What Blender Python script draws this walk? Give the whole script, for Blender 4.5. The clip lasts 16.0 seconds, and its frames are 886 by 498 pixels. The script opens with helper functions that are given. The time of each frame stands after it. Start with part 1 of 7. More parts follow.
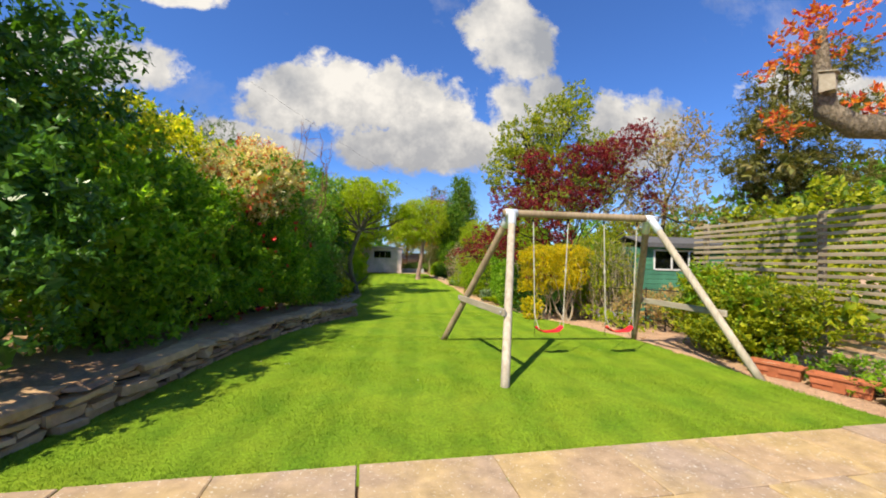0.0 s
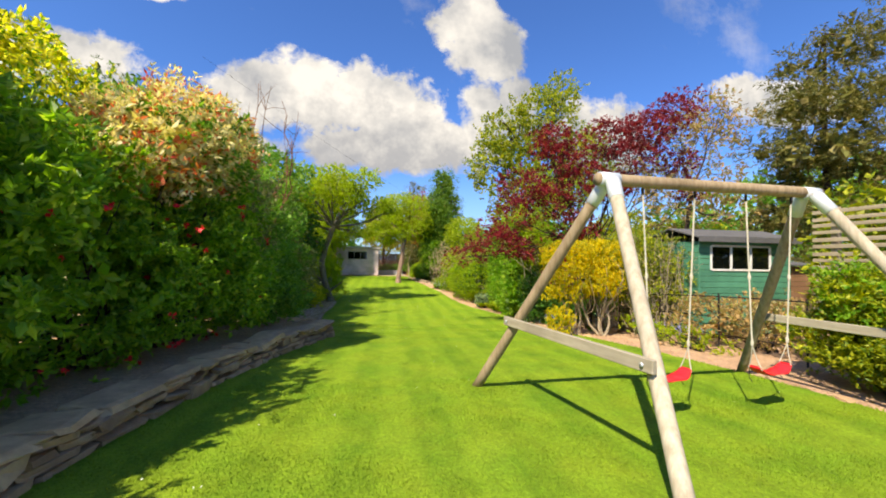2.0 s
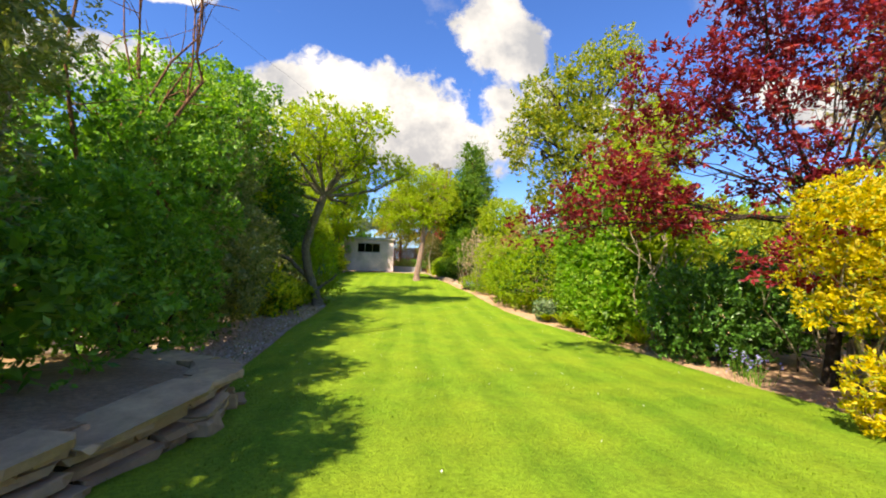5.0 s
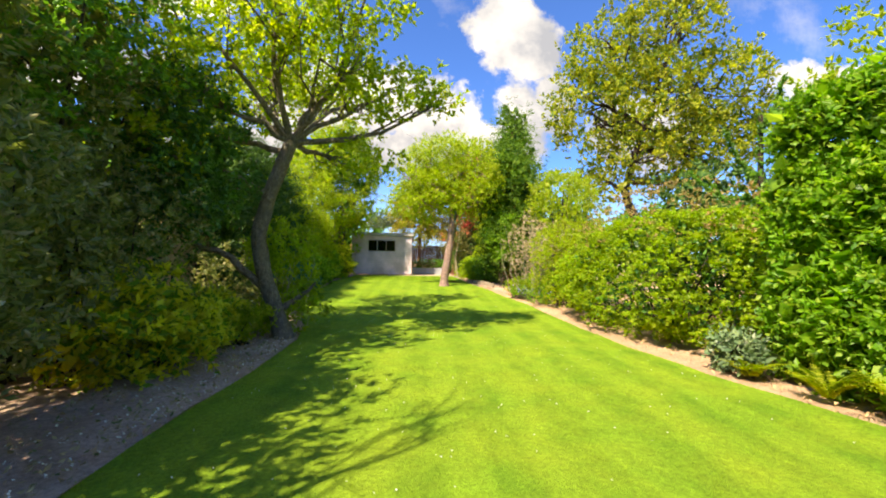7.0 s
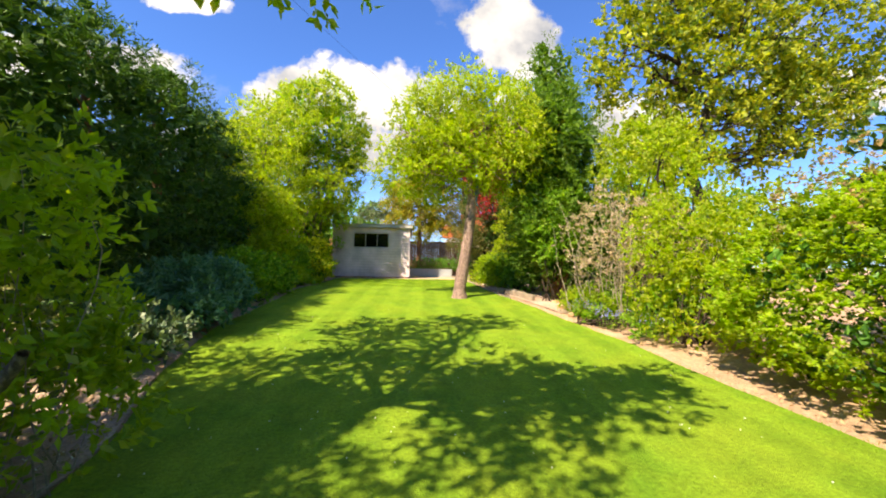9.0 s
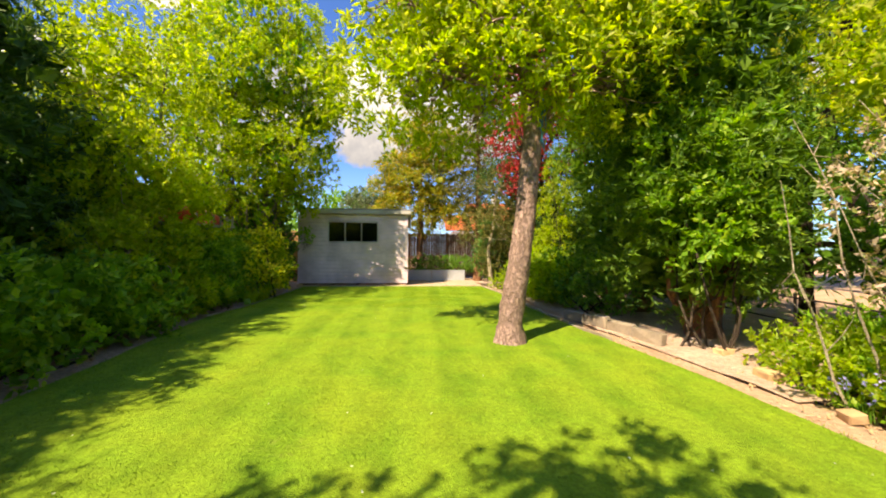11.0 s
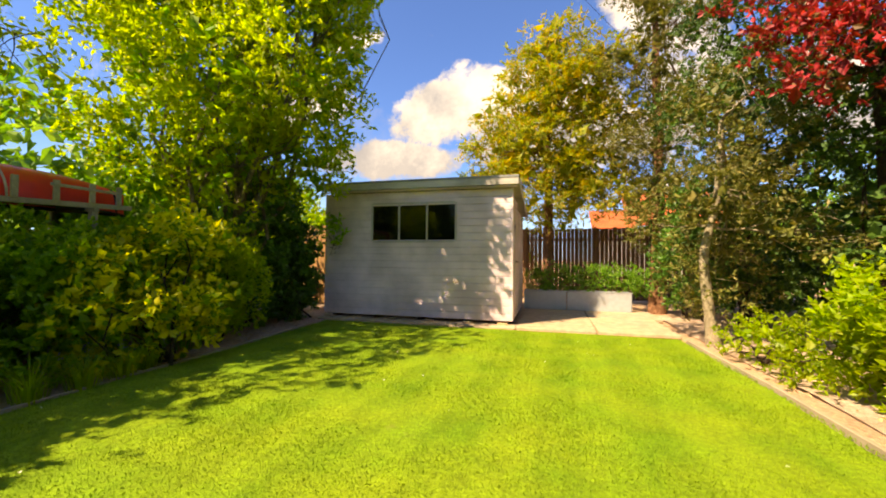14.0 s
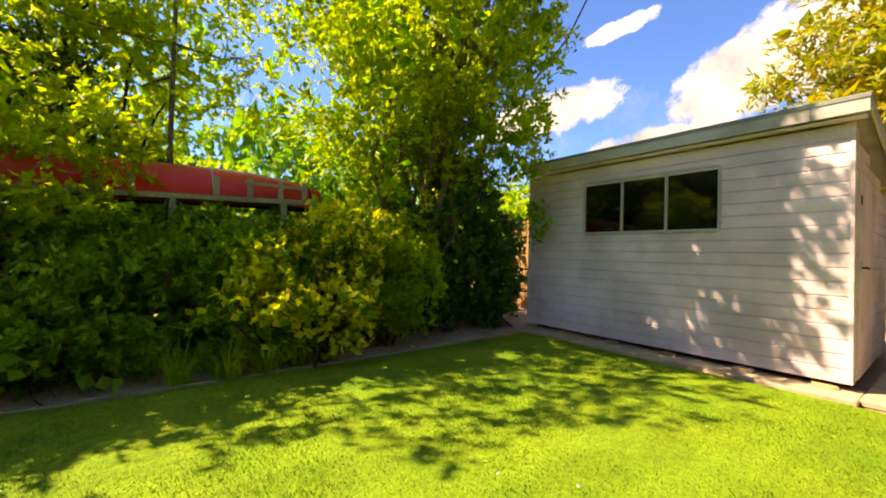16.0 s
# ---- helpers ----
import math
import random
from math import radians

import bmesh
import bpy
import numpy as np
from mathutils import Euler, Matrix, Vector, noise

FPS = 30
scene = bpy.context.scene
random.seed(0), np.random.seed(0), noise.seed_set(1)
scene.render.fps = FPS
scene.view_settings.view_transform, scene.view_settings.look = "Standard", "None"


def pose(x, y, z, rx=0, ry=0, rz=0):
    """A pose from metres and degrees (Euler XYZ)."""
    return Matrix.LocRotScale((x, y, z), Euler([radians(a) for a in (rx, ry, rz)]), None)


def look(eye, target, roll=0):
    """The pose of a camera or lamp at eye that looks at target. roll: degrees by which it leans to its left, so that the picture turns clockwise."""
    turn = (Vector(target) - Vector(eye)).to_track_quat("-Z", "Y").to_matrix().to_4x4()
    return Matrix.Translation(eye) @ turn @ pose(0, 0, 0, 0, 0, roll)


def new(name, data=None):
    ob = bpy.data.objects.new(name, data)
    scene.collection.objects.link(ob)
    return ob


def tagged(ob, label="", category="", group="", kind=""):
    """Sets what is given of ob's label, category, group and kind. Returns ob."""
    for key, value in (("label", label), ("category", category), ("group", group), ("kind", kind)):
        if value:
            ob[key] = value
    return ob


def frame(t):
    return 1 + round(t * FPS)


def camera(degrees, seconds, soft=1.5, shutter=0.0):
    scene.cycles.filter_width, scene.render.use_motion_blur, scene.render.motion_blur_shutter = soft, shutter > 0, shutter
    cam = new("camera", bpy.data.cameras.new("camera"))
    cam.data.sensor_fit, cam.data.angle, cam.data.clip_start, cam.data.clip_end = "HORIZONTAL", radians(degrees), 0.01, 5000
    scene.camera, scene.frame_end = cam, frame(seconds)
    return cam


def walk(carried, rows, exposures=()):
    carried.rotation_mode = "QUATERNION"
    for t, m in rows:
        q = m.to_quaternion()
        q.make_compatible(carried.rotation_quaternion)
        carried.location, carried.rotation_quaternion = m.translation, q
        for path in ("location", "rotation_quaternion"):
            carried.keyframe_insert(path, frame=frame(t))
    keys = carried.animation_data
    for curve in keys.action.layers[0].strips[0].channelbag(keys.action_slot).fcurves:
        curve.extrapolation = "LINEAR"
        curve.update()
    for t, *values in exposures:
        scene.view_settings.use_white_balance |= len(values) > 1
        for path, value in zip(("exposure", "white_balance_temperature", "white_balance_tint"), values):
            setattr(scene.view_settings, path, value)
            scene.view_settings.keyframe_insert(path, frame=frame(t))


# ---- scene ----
cam = camera(97.0, 16.0, soft=1.9)
PATH = [
    (0, (0.252, -3.899, 1.336), (0.448, -1.91, 1.389), 1.5),
    (0.5, (0.112, -3.211, 1.296), (0.375, -1.229, 1.351), 0.7),
    (1, (-0.037, -2.542, 1.364), (0.278, -0.567, 1.416), 1.2),
    (1.5, (-0.104, -1.932, 1.362), (0.225, 0.04, 1.418), 1.0),
    (2, (-0.145, -1.421, 1.324), (0.19, 0.55, 1.383), 0.9),
    (2.5, (-0.118, -0.803, 1.182), (0.211, 1.169, 1.241), 0.5),
    (3, (-0.083, -0.074, 1.166), (0.241, 1.899, 1.22), 0.8),
    (3.5, (0.024, 0.833, 1.153), (0.333, 2.809, 1.204), 0.2),
    (4, (0.103, 1.845, 1.159), (0.402, 3.822, 1.205), 0.0),
    (4.2, (0.122, 2.239, 1.115), (0.416, 4.217, 1.167), 1.2),
    (6.5, (0.186, 7.527, 0.852), (0.354, 9.519, 0.912), 1.0),
    (7, (0.067, 8.914, 0.809), (0.222, 10.907, 0.873), 0.9),
    (7.5, (-0.046, 10.108, 0.784), (0.116, 12.1, 0.845), 1.0),
    (8, (-0.112, 11.299, 0.756), (0.06, 13.291, 0.816), 0.8),
    (8.2, (-0.049, 11.826, 0.76), (0.12, 13.818, 0.822), 1.3),
    (10.3, (0.005, 16.944, 0.959), (0.19, 18.935, 0.989), 0.6),
    (10.5, (0.004, 17.5, 0.967), (0.192, 19.491, 0.992), 0.6),
    (11, (0.022, 18.749, 0.947), (0.201, 20.741, 0.978), 0.3),
    (11.5, (0.016, 19.879, 0.987), (0.183, 21.871, 1.016), 0.4),
    (12, (0.018, 20.856, 1.063), (0.15, 22.852, 1.082), 0.2),
    (12.5, (0.178, 21.984, 1.082), (0.208, 23.983, 1.104), 0.3),
    (13, (0.299, 22.972, 1.061), (0.202, 24.969, 1.095), 0.2),
    (13.8, (0.525, 24.443, 1.047), (0.102, 26.397, 1.091), 0.4),
    (14.5, (0.633, 25.485, 1.018), (-0.167, 27.317, 1.078), 0.8),
    (15.2, (0.554, 26.161, 1.048), (-0.631, 27.771, 1.089), 1.0),
    (16, (0.513, 26.504, 1.022), (-1.078, 27.716, 1.049), 1.5),
]
EXPOSURES = [(0.0, 0.7, 7200, 10), (3.0, 1.0, 7600, 10), (4.2, 1.1, 7600, 11), (7.0, 1.3, 7700, 12), (8.2, 1.32, 7500, 12), (10.5, 1.22, 8200, 13), (11.2, 1.22, 8500, 14), (12.1, 1.42, 10000, 14), (13.8, 1.3, 10300, 16), (16.0, 1.58, 9800, 16)]
walk(cam, [(t, look(e, q, r)) for t, e, q, r in PATH], EXPOSURES)

# sun, sky and clouds
SUN = Vector((-0.425, -0.475, 0.77)).normalized()
world = bpy.data.worlds.new("world")
scene.world = world
world.use_nodes = True


class Nodes:
    """Short hand for a node tree."""

    def __init__(self, tree):
        self.t = tree

    def n(self, kind, ins=None, **props):
        node = self.t.nodes.new(kind)
        for k, v in props.items():
            setattr(node, k, v)
        for k, v in (ins or {}).items():
            if isinstance(v, bpy.types.NodeSocket):
                self.t.links.new(v, node.inputs[k])
            else:
                node.inputs[k].default_value = v
        return node

    def math(self, op, a, b=0.0, clamp=False):
        return self.n("ShaderNodeMath", {0: a, 1: b}, operation=op, use_clamp=clamp).outputs[0]

    def noise(self, vec, scale, detail=4.0, rough=0.55):
        return self.n("ShaderNodeTexNoise", {"Vector": vec, "Scale": scale, "Detail": detail, "Roughness": rough}).outputs["Fac"]

    def ramp(self, fac, stops):
        r = self.n("ShaderNodeValToRGB", {"Fac": fac})
        e = r.color_ramp.elements
        while len(e) < len(stops):
            e.new(0.5)
        for i, (p, c) in enumerate(stops):
            e[i].position, e[i].color = p, (c, c, c, 1) if isinstance(c, (int, float)) else (*c, 1)
        return r.outputs["Color"]

    def mix(self, fac, a, b, blend="MIX"):
        m = self.n("ShaderNodeMix", {0: fac}, data_type="RGBA", blend_type=blend)
        for i, v in ((6, a), (7, b)):
            if isinstance(v, bpy.types.NodeSocket):
                self.t.links.new(v, m.inputs[i])
            else:
                m.inputs[i].default_value = (*v, 1)
        return m.outputs[2]


def build_sky():
    w = Nodes(world.node_tree)
    sky = w.n("ShaderNodeTexSky", sky_type="NISHITA", sun_disc=False)
    sky.sun_elevation = math.asin(SUN.z)
    sky.sun_rotation = math.atan2(SUN.x, SUN.y)
    sky.dust_density, sky.ozone_density = 0.4, 2.5
    vec = w.n("ShaderNodeTexCoord").outputs["Generated"]
    sep = w.n("ShaderNodeSeparateXYZ", {0: vec})
    X, Y, Z = sep.outputs
    # flat coordinates of the sky ahead: u to the side, v upwards
    yy = w.math("MAXIMUM", w.math("ABSOLUTE", Y), 0.05)
    u, v = w.math("DIVIDE", X, yy), w.math("DIVIDE", Z, yy)
    uv = w.n("ShaderNodeCombineXYZ", {0: u, 1: v, 2: 0.0}).outputs[0]
    big, fine = w.noise(uv, 4.5, 8.0, 0.62), w.noise(uv, 14.0, 8.0, 0.66)
    wob = w.math("MULTIPLY", w.math("SUBTRACT", big, 0.5), 2.6)
    wob = w.math("ADD", wob, w.math("MULTIPLY", w.math("SUBTRACT", fine, 0.5), 1.9))
    total = None
    for cu, cv, ru, rv in CLOUDS:
        a = w.math("DIVIDE", w.math("SUBTRACT", u, cu), ru)
        b = w.math("DIVIDE", w.math("SUBTRACT", v, cv), rv)
        d = w.math("ADD", w.math("MULTIPLY", a, a), w.math("MULTIPLY", b, b))
        m = w.math("SUBTRACT", 1.0, d)
        total = m if total is None else w.math("MAXIMUM", total, m)
    front = w.math("GREATER_THAN", Y, 0.0)
    ahead = w.ramp(w.math("ADD", total, wob), [(0.0, 0.0), (0.42, 1.0)])
    other = w.ramp(w.noise(vec, 2.3, 7.0, 0.6), [(0.55, 0.0), (0.66, 0.9)])
    thin = w.ramp(w.noise(uv, 2.1, 8.0, 0.65), [(0.56, 0.0), (0.8, 0.55)])
    mask = w.mix(front, other, w.mix(1.0, ahead, thin, "LIGHTEN"))
    shade = w.noise(w.n("ShaderNodeCombineXYZ", {0: u, 1: w.math("ADD", v, 0.06), 2: 0.3}).outputs[0], 3.6, 6.0, 0.6)
    body = w.mix(w.ramp(shade, [(0.38, 0.0), (0.6, 1.0)]), (0.42, 0.46, 0.54), (1.0, 1.0, 1.0))
    grey = w.ramp(w.math("ADD", v, w.math("MULTIPLY", w.math("SUBTRACT", fine, 0.5), 0.5)), [(0.24, 1.0), (0.44, 0.0)])
    body = w.mix(w.math("MULTIPLY", grey, 0.8), body, (0.40, 0.43, 0.50))
    cloud = w.mix(1.0, body, (CLOUD_POWER,) * 3, "MULTIPLY")
    blue = w.mix(1.0, sky.outputs[0], SKY_TINT, "MULTIPLY")
    # the blue pales towards the horizon
    haze = w.ramp(Z, [(0.0, 0.45), (0.22, 0.0)])
    blue = w.mix(haze, blue, (4.5, 5.8, 7.5))
    col = w.mix(mask, blue, cloud)
    bg = world.node_tree.nodes["Background"]
    world.node_tree.links.new(col, bg.inputs[0])
    bg.inputs[1].default_value = SKY_STRENGTH


CLOUDS = [(0.17, 0.30, 0.14, 0.08), (-0.12, 0.40, 0.24, 0.12), (-0.28, 0.38, 0.15, 0.11), (0.06, 0.36, 0.13, 0.14), (-0.02, 0.28, 0.2, 0.07), (0.28, 0.36, 0.09, 0.14), (0.36, 0.42, 0.07, 0.09),
          (0.22, 0.62, 0.10, 0.12), (0.31, 0.57, 0.09, 0.10), (0.62, 0.36, 0.16, 0.12), (-0.42, 0.27, 0.26, 0.06), (-0.55, 0.62, 0.12, 0.03), (-0.85, 0.45, 0.3, 0.08), (1.2, 0.5, 0.3, 0.08)]
SKY_TINT, SKY_STRENGTH, CLOUD_POWER = (0.46, 0.84, 1.5), 0.085, 6.7
build_sky()
sun = new("sun", bpy.data.lights.new("sun", "SUN"))
sun.data.energy, sun.data.angle, sun.data.color = 5.0, radians(0.55), (1.0, 0.93, 0.80)
sun.matrix_world = look(SUN * 40, (0, 0, 0))


# materials
def material(name):
    m = bpy.data.materials.new(name)
    m.use_nodes = True
    k = Nodes(m.node_tree)
    k.m, k.b = m, m.node_tree.nodes["Principled BSDF"]
    k.pos = k.n("ShaderNodeTexCoord").outputs["Object"]
    k.world = k.n("ShaderNodeNewGeometry").outputs["Position"]
    k.out = m.node_tree.nodes["Material Output"]
    return k


def finish(k, colour, rough=0.7, bump=None, depth=0.01, metal=0.0, spec=0.3):
    b = k.b
    for slot, v in (("Base Color", colour), ("Roughness", rough)):
        if isinstance(v, bpy.types.NodeSocket):
            k.t.links.new(v, b.inputs[slot])
        elif isinstance(v, tuple):
            b.inputs[slot].default_value = (*v, 1)
        else:
            b.inputs[slot].default_value = v
    b.inputs["Metallic"].default_value = metal
    b.inputs["Specular IOR Level"].default_value = spec
    if bump is not None:
        bm = k.n("ShaderNodeBump", {"Height": bump, "Distance": depth, "Strength": 1.0})
        k.t.links.new(bm.outputs[0], b.inputs["Normal"])
    return k.m


def leaf_mat(name, a, b, c=None, gloss=0.45, through_light=0.35, amount=0.12):
    """Leaves: colour from a to b, a share of c, light that shines through."""
    k = material(name)
    isl = k.n("ShaderNodeNewGeometry").outputs["Random Per Island"]
    col = k.mix(isl, a, b)
    patch = k.ramp(k.noise(k.world, 1.6, 3.0), [(0.35, 0.72), (0.65, 1.22)])
    col = k.mix(1.0, col, patch, "MULTIPLY")
    young = k.ramp(k.noise(k.world, 6.5, 2.0), [(0.5, 0.0), (0.66, 0.55)])
    col = k.mix(young, col, tuple(min(0.8, v * f) for v, f in zip(b, (1.5, 1.3, 1.0))))
    if c:
        pick = k.math("GREATER_THAN", k.math("FRACT", k.math("MULTIPLY", isl, 37.7)), 1 - amount)
        col = k.mix(pick, col, c)
    finish(k, col, gloss, spec=0.35)
    tr = k.n("ShaderNodeBsdfTranslucent", {"Color": k.mix(1.0, col, (1.35, 1.35, 0.6), "MULTIPLY")})
    ms = k.n("ShaderNodeMixShader", {0: through_light, 1: k.b.outputs[0], 2: tr.outputs[0]})
    k.t.links.new(ms.outputs[0], k.out.inputs[0])
    return k.m


def bark_mat(name, a, b, scale=1.0):
    k = material(name)
    wob = k.n("ShaderNodeTexNoise", {"Vector": k.world, "Scale": 9.0 * scale, "Detail": 3.0}).outputs["Color"]
    bent = k.n("ShaderNodeVectorMath", {0: wob, "Scale": 0.10 / scale}, operation="SCALE").outputs[0]
    pos = k.n("ShaderNodeVectorMath", {0: k.world, 1: bent}).outputs[0]
    st = k.n("ShaderNodeMapping", {"Vector": pos, "Scale": (26 * scale, 26 * scale, 12 * scale)}).outputs[0]
    f = k.noise(st, 1.0, 8.0, 0.72)
    g = k.noise(k.world, 3.5, 5.0, 0.6)
    crack = k.n("ShaderNodeTexVoronoi", {"Vector": st, "Scale": 0.8, "Randomness": 1.0}, feature="DISTANCE_TO_EDGE").outputs["Distance"]
    crack = k.ramp(k.math("ADD", crack, k.math("MULTIPLY", k.math("SUBTRACT", f, 0.5), 1.3)), [(0.0, 0.0), (0.2, 1.0)])
    plate = k.math("ADD", k.math("MULTIPLY", f, 0.5), k.math("MULTIPLY", crack, 0.25))
    col = k.mix(k.ramp(f, [(0.32, 0.35), (0.62, 1.0)]), a, b)
    col = k.mix(k.math("MULTIPLY", k.math("SUBTRACT", 1.0, crack), 0.45), col, a)
    col = k.mix(k.ramp(g, [(0.42, 0.0), (0.66, 0.6)]), col, tuple(v * 0.55 for v in b))
    fine = k.noise(k.world, 60.0 * scale, 4.0, 0.7)
    col = k.mix(1.0, col, k.ramp(fine, [(0.3, 0.72), (0.65, 1.15)]), "MULTIPLY")
    return finish(k, col, 0.92, k.math("ADD", plate, k.math("MULTIPLY", fine, 0.2)), 0.035, spec=0.1)


def wood_mat(name, a, b, scale=(3, 3, 40), rough=0.8, spec=0.15, per=0.25):
    """Boards with grain; the grain runs along the short side of scale."""
    k = material(name)
    st = k.n("ShaderNodeMapping", {"Vector": k.pos, "Scale": scale}).outputs[0]
    f = k.noise(st, 1.0, 7.0, 0.65)
    rnd = k.n("ShaderNodeObjectInfo").outputs["Random"]
    col = k.mix(k.ramp(f, [(0.3, 0.0), (0.7, 1.0)]), a, b)
    big = k.ramp(k.noise(k.world, 1.7, 4.0), [(0.35, 0.75), (0.65, 1.15)])
    col = k.mix(1.0, col, big, "MULTIPLY")
    col = k.mix(k.math("MULTIPLY", rnd, per), col, tuple(0.6 * v for v in a))
    return finish(k, col, rough, f, 0.002, spec=spec)


def plain_mat(name, c, rough=0.5, spec=0.4, metal=0.0, vary=0.25, scale=14.0, depth=0.001):
    k = material(name)
    f = k.noise(k.world, scale, 6.0, 0.6)
    g = k.noise(k.world, scale / 9, 3.0)
    col = k.mix(k.ramp(f, [(0.3, 0.0), (0.7, 1.0)]), tuple(v * (1 - vary) for v in c), c)
    col = k.mix(1.0, col, k.ramp(g, [(0.3, 1 - vary), (0.7, 1.0)]), "MULTIPLY")
    return finish(k, col, rough, f, depth, metal, spec)


def lawn_mat():
    k = material("lawn_grass")
    sep = k.n("ShaderNodeSeparateXYZ", {0: k.world})
    bend = k.math("MULTIPLY", k.noise(k.world, 0.5, 3.0), 0.35)
    s = k.math("SINE", k.math("MULTIPLY", k.math("ADD", k.math("ADD", sep.outputs[0], bend), k.math("MULTIPLY", sep.outputs[1], -0.035)), 10.5))
    s2 = k.n("ShaderNodeMath", {0: s, 1: 0.5, 2: 0.5}, operation="MULTIPLY_ADD").outputs[0]
    stripe = k.ramp(s2, [(0.3, 0.0), (0.7, 1.0)])
    col = k.mix(stripe, (0.165, 0.315, 0.020), (0.222, 0.385, 0.026))
    m1 = k.ramp(k.noise(k.world, 1.6, 5.0, 0.6), [(0.35, 0.0), (0.7, 1.0)])
    col = k.mix(k.math("MULTIPLY", m1, 0.75), col, (0.32, 0.43, 0.03))
    m2 = k.ramp(k.noise(k.world, 34.0, 5.0, 0.7), [(0.3, 0.7), (0.65, 1.2)])
    col = k.mix(1.0, col, m2, "MULTIPLY")
    dry = k.ramp(k.noise(k.n("ShaderNodeMapping", {"Vector": k.world, "Location": (3.1, 8.2, 0)}).outputs[0], 0.9, 6.0, 0.7), [(0.68, 0.0), (0.78, 0.6)])
    col = k.mix(dry, col, (0.42, 0.36, 0.12))
    swirl = k.ramp(k.noise(k.n("ShaderNodeMapping", {"Vector": k.world, "Scale": (1.0, 0.6, 1.0)}).outputs[0], 7.0, 5.0, 0.65), [(0.3, 0.84), (0.7, 1.12)])
    col = k.mix(1.0, col, swirl, "MULTIPLY")
    finish(k, col, 0.75, k.noise(k.world, 60.0, 4.0, 0.7), 0.02, spec=0.15)
    tr = k.n("ShaderNodeBsdfTranslucent", {"Color": col})
    ms = k.n("ShaderNodeMixShader", {0: 0.25, 1: k.b.outputs[0], 2: tr.outputs[0]})
    k.t.links.new(ms.outputs[0], k.out.inputs[0])
    return k.m


def soil_mat(name, a, b, flecks=(0.35, 0.3, 0.24), amount=0.63):
    k = material(name)
    f = k.noise(k.world, 26.0, 8.0, 0.7)
    col = k.mix(k.ramp(k.noise(k.world, 2.3, 4.0), [(0.35, 0.0), (0.65, 1.0)]), a, b)
    col = k.mix(1.0, col, k.ramp(f, [(0.3, 0.6), (0.7, 1.25)]), "MULTIPLY")
    vor = k.n("ShaderNodeTexNoise", {"Vector": k.world, "Scale": 75.0, "Detail": 2.0}).outputs["Fac"]
    col = k.mix(k.ramp(vor, [(amount, 0.0), (amount + 0.05, 0.8)]), col, flecks)
    return finish(k, col, 0.95, f, 0.03, spec=0.1)


def stone_mat(name, a, b, c, lichen=0.62, scale=1.0):
    k = material(name)
    rnd = k.n("ShaderNodeObjectInfo").outputs["Random"]
    off = k.n("ShaderNodeVectorMath", {0: k.world, 1: k.n("ShaderNodeCombineXYZ", {0: k.math("MULTIPLY", rnd, 40.0), 1: rnd, 2: rnd}).outputs[0]}).outputs[0]
    f = k.noise(off, 7.0 * scale, 8.0, 0.68)
    g = k.noise(off, 1.6 * scale, 4.0)
    col = k.mix(rnd, a, b)
    col = k.mix(k.ramp(g, [(0.4, 0.0), (0.65, 0.75)]), col, c)
    col = k.mix(1.0, col, k.ramp(f, [(0.25, 0.62), (0.7, 1.15)]), "MULTIPLY")
    sp = k.noise(off, 48.0 * scale, 3.0, 0.6)
    col = k.mix(k.ramp(sp, [(lichen, 0.0), (lichen + 0.06, 0.7)]), col, (0.6, 0.57, 0.5))
    return finish(k, col, 0.9, f, 0.012, spec=0.15)


def glass_mat():
    k = material("window_glass")
    k.b.inputs["Base Color"].default_value = (0.006, 0.008, 0.008, 1)
    k.b.inputs["Roughness"].default_value = 0.04
    k.b.inputs["Transmission Weight"].default_value = 0.55
    return k.m


LAWN = lawn_mat()
SOIL = soil_mat("dry_soil", (0.46, 0.29, 0.18), (0.58, 0.38, 0.24))
DARK_SOIL = soil_mat("dark_soil", (0.46, 0.31, 0.22), (0.60, 0.44, 0.33), (0.5, 0.46, 0.42), 0.66)
BED_SOIL = soil_mat("wall_bed_soil", (0.42, 0.25, 0.14), (0.52, 0.34, 0.20))
PAVING = stone_mat("sandstone_paving", (0.42, 0.29, 0.165), (0.36, 0.27, 0.20), (0.46, 0.33, 0.14), 0.62)
JOINT = plain_mat("paving_joint", (0.12, 0.075, 0.045), 0.95, 0.1)
WALL_STONE = stone_mat("wall_stone", (0.52, 0.34, 0.19), (0.33, 0.205, 0.12), (0.60, 0.40, 0.20), 0.76)
# near-black, so the gaps between the stones look shaded
WALL_CORE = plain_mat("wall_gap_shade", (0.035, 0.028, 0.02), 0.95, 0.1)
CONCRETE = stone_mat("concrete", (0.46, 0.35, 0.23), (0.42, 0.33, 0.23), (0.50, 0.38, 0.23), 0.7)
EDGE_BLOCK = stone_mat("edging_block", (0.30, 0.25, 0.19), (0.24, 0.20, 0.15), (0.33, 0.26, 0.18), 0.7)
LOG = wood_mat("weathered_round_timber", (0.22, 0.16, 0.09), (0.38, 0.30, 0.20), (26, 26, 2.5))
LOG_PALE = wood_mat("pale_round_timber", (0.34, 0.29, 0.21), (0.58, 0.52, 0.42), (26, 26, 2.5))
PLANK = wood_mat("grey_timber_plank", (0.30, 0.26, 0.19), (0.42, 0.38, 0.3), (3, 30, 30))
SLAT = wood_mat("weathered_fence_slat", (0.30, 0.24, 0.16), (0.44, 0.37, 0.26), (40, 2.5, 40))
FENCE = wood_mat("brown_fence_board", (0.16, 0.085, 0.045), (0.27, 0.15, 0.08), (30, 30, 2.5), per=0.5)
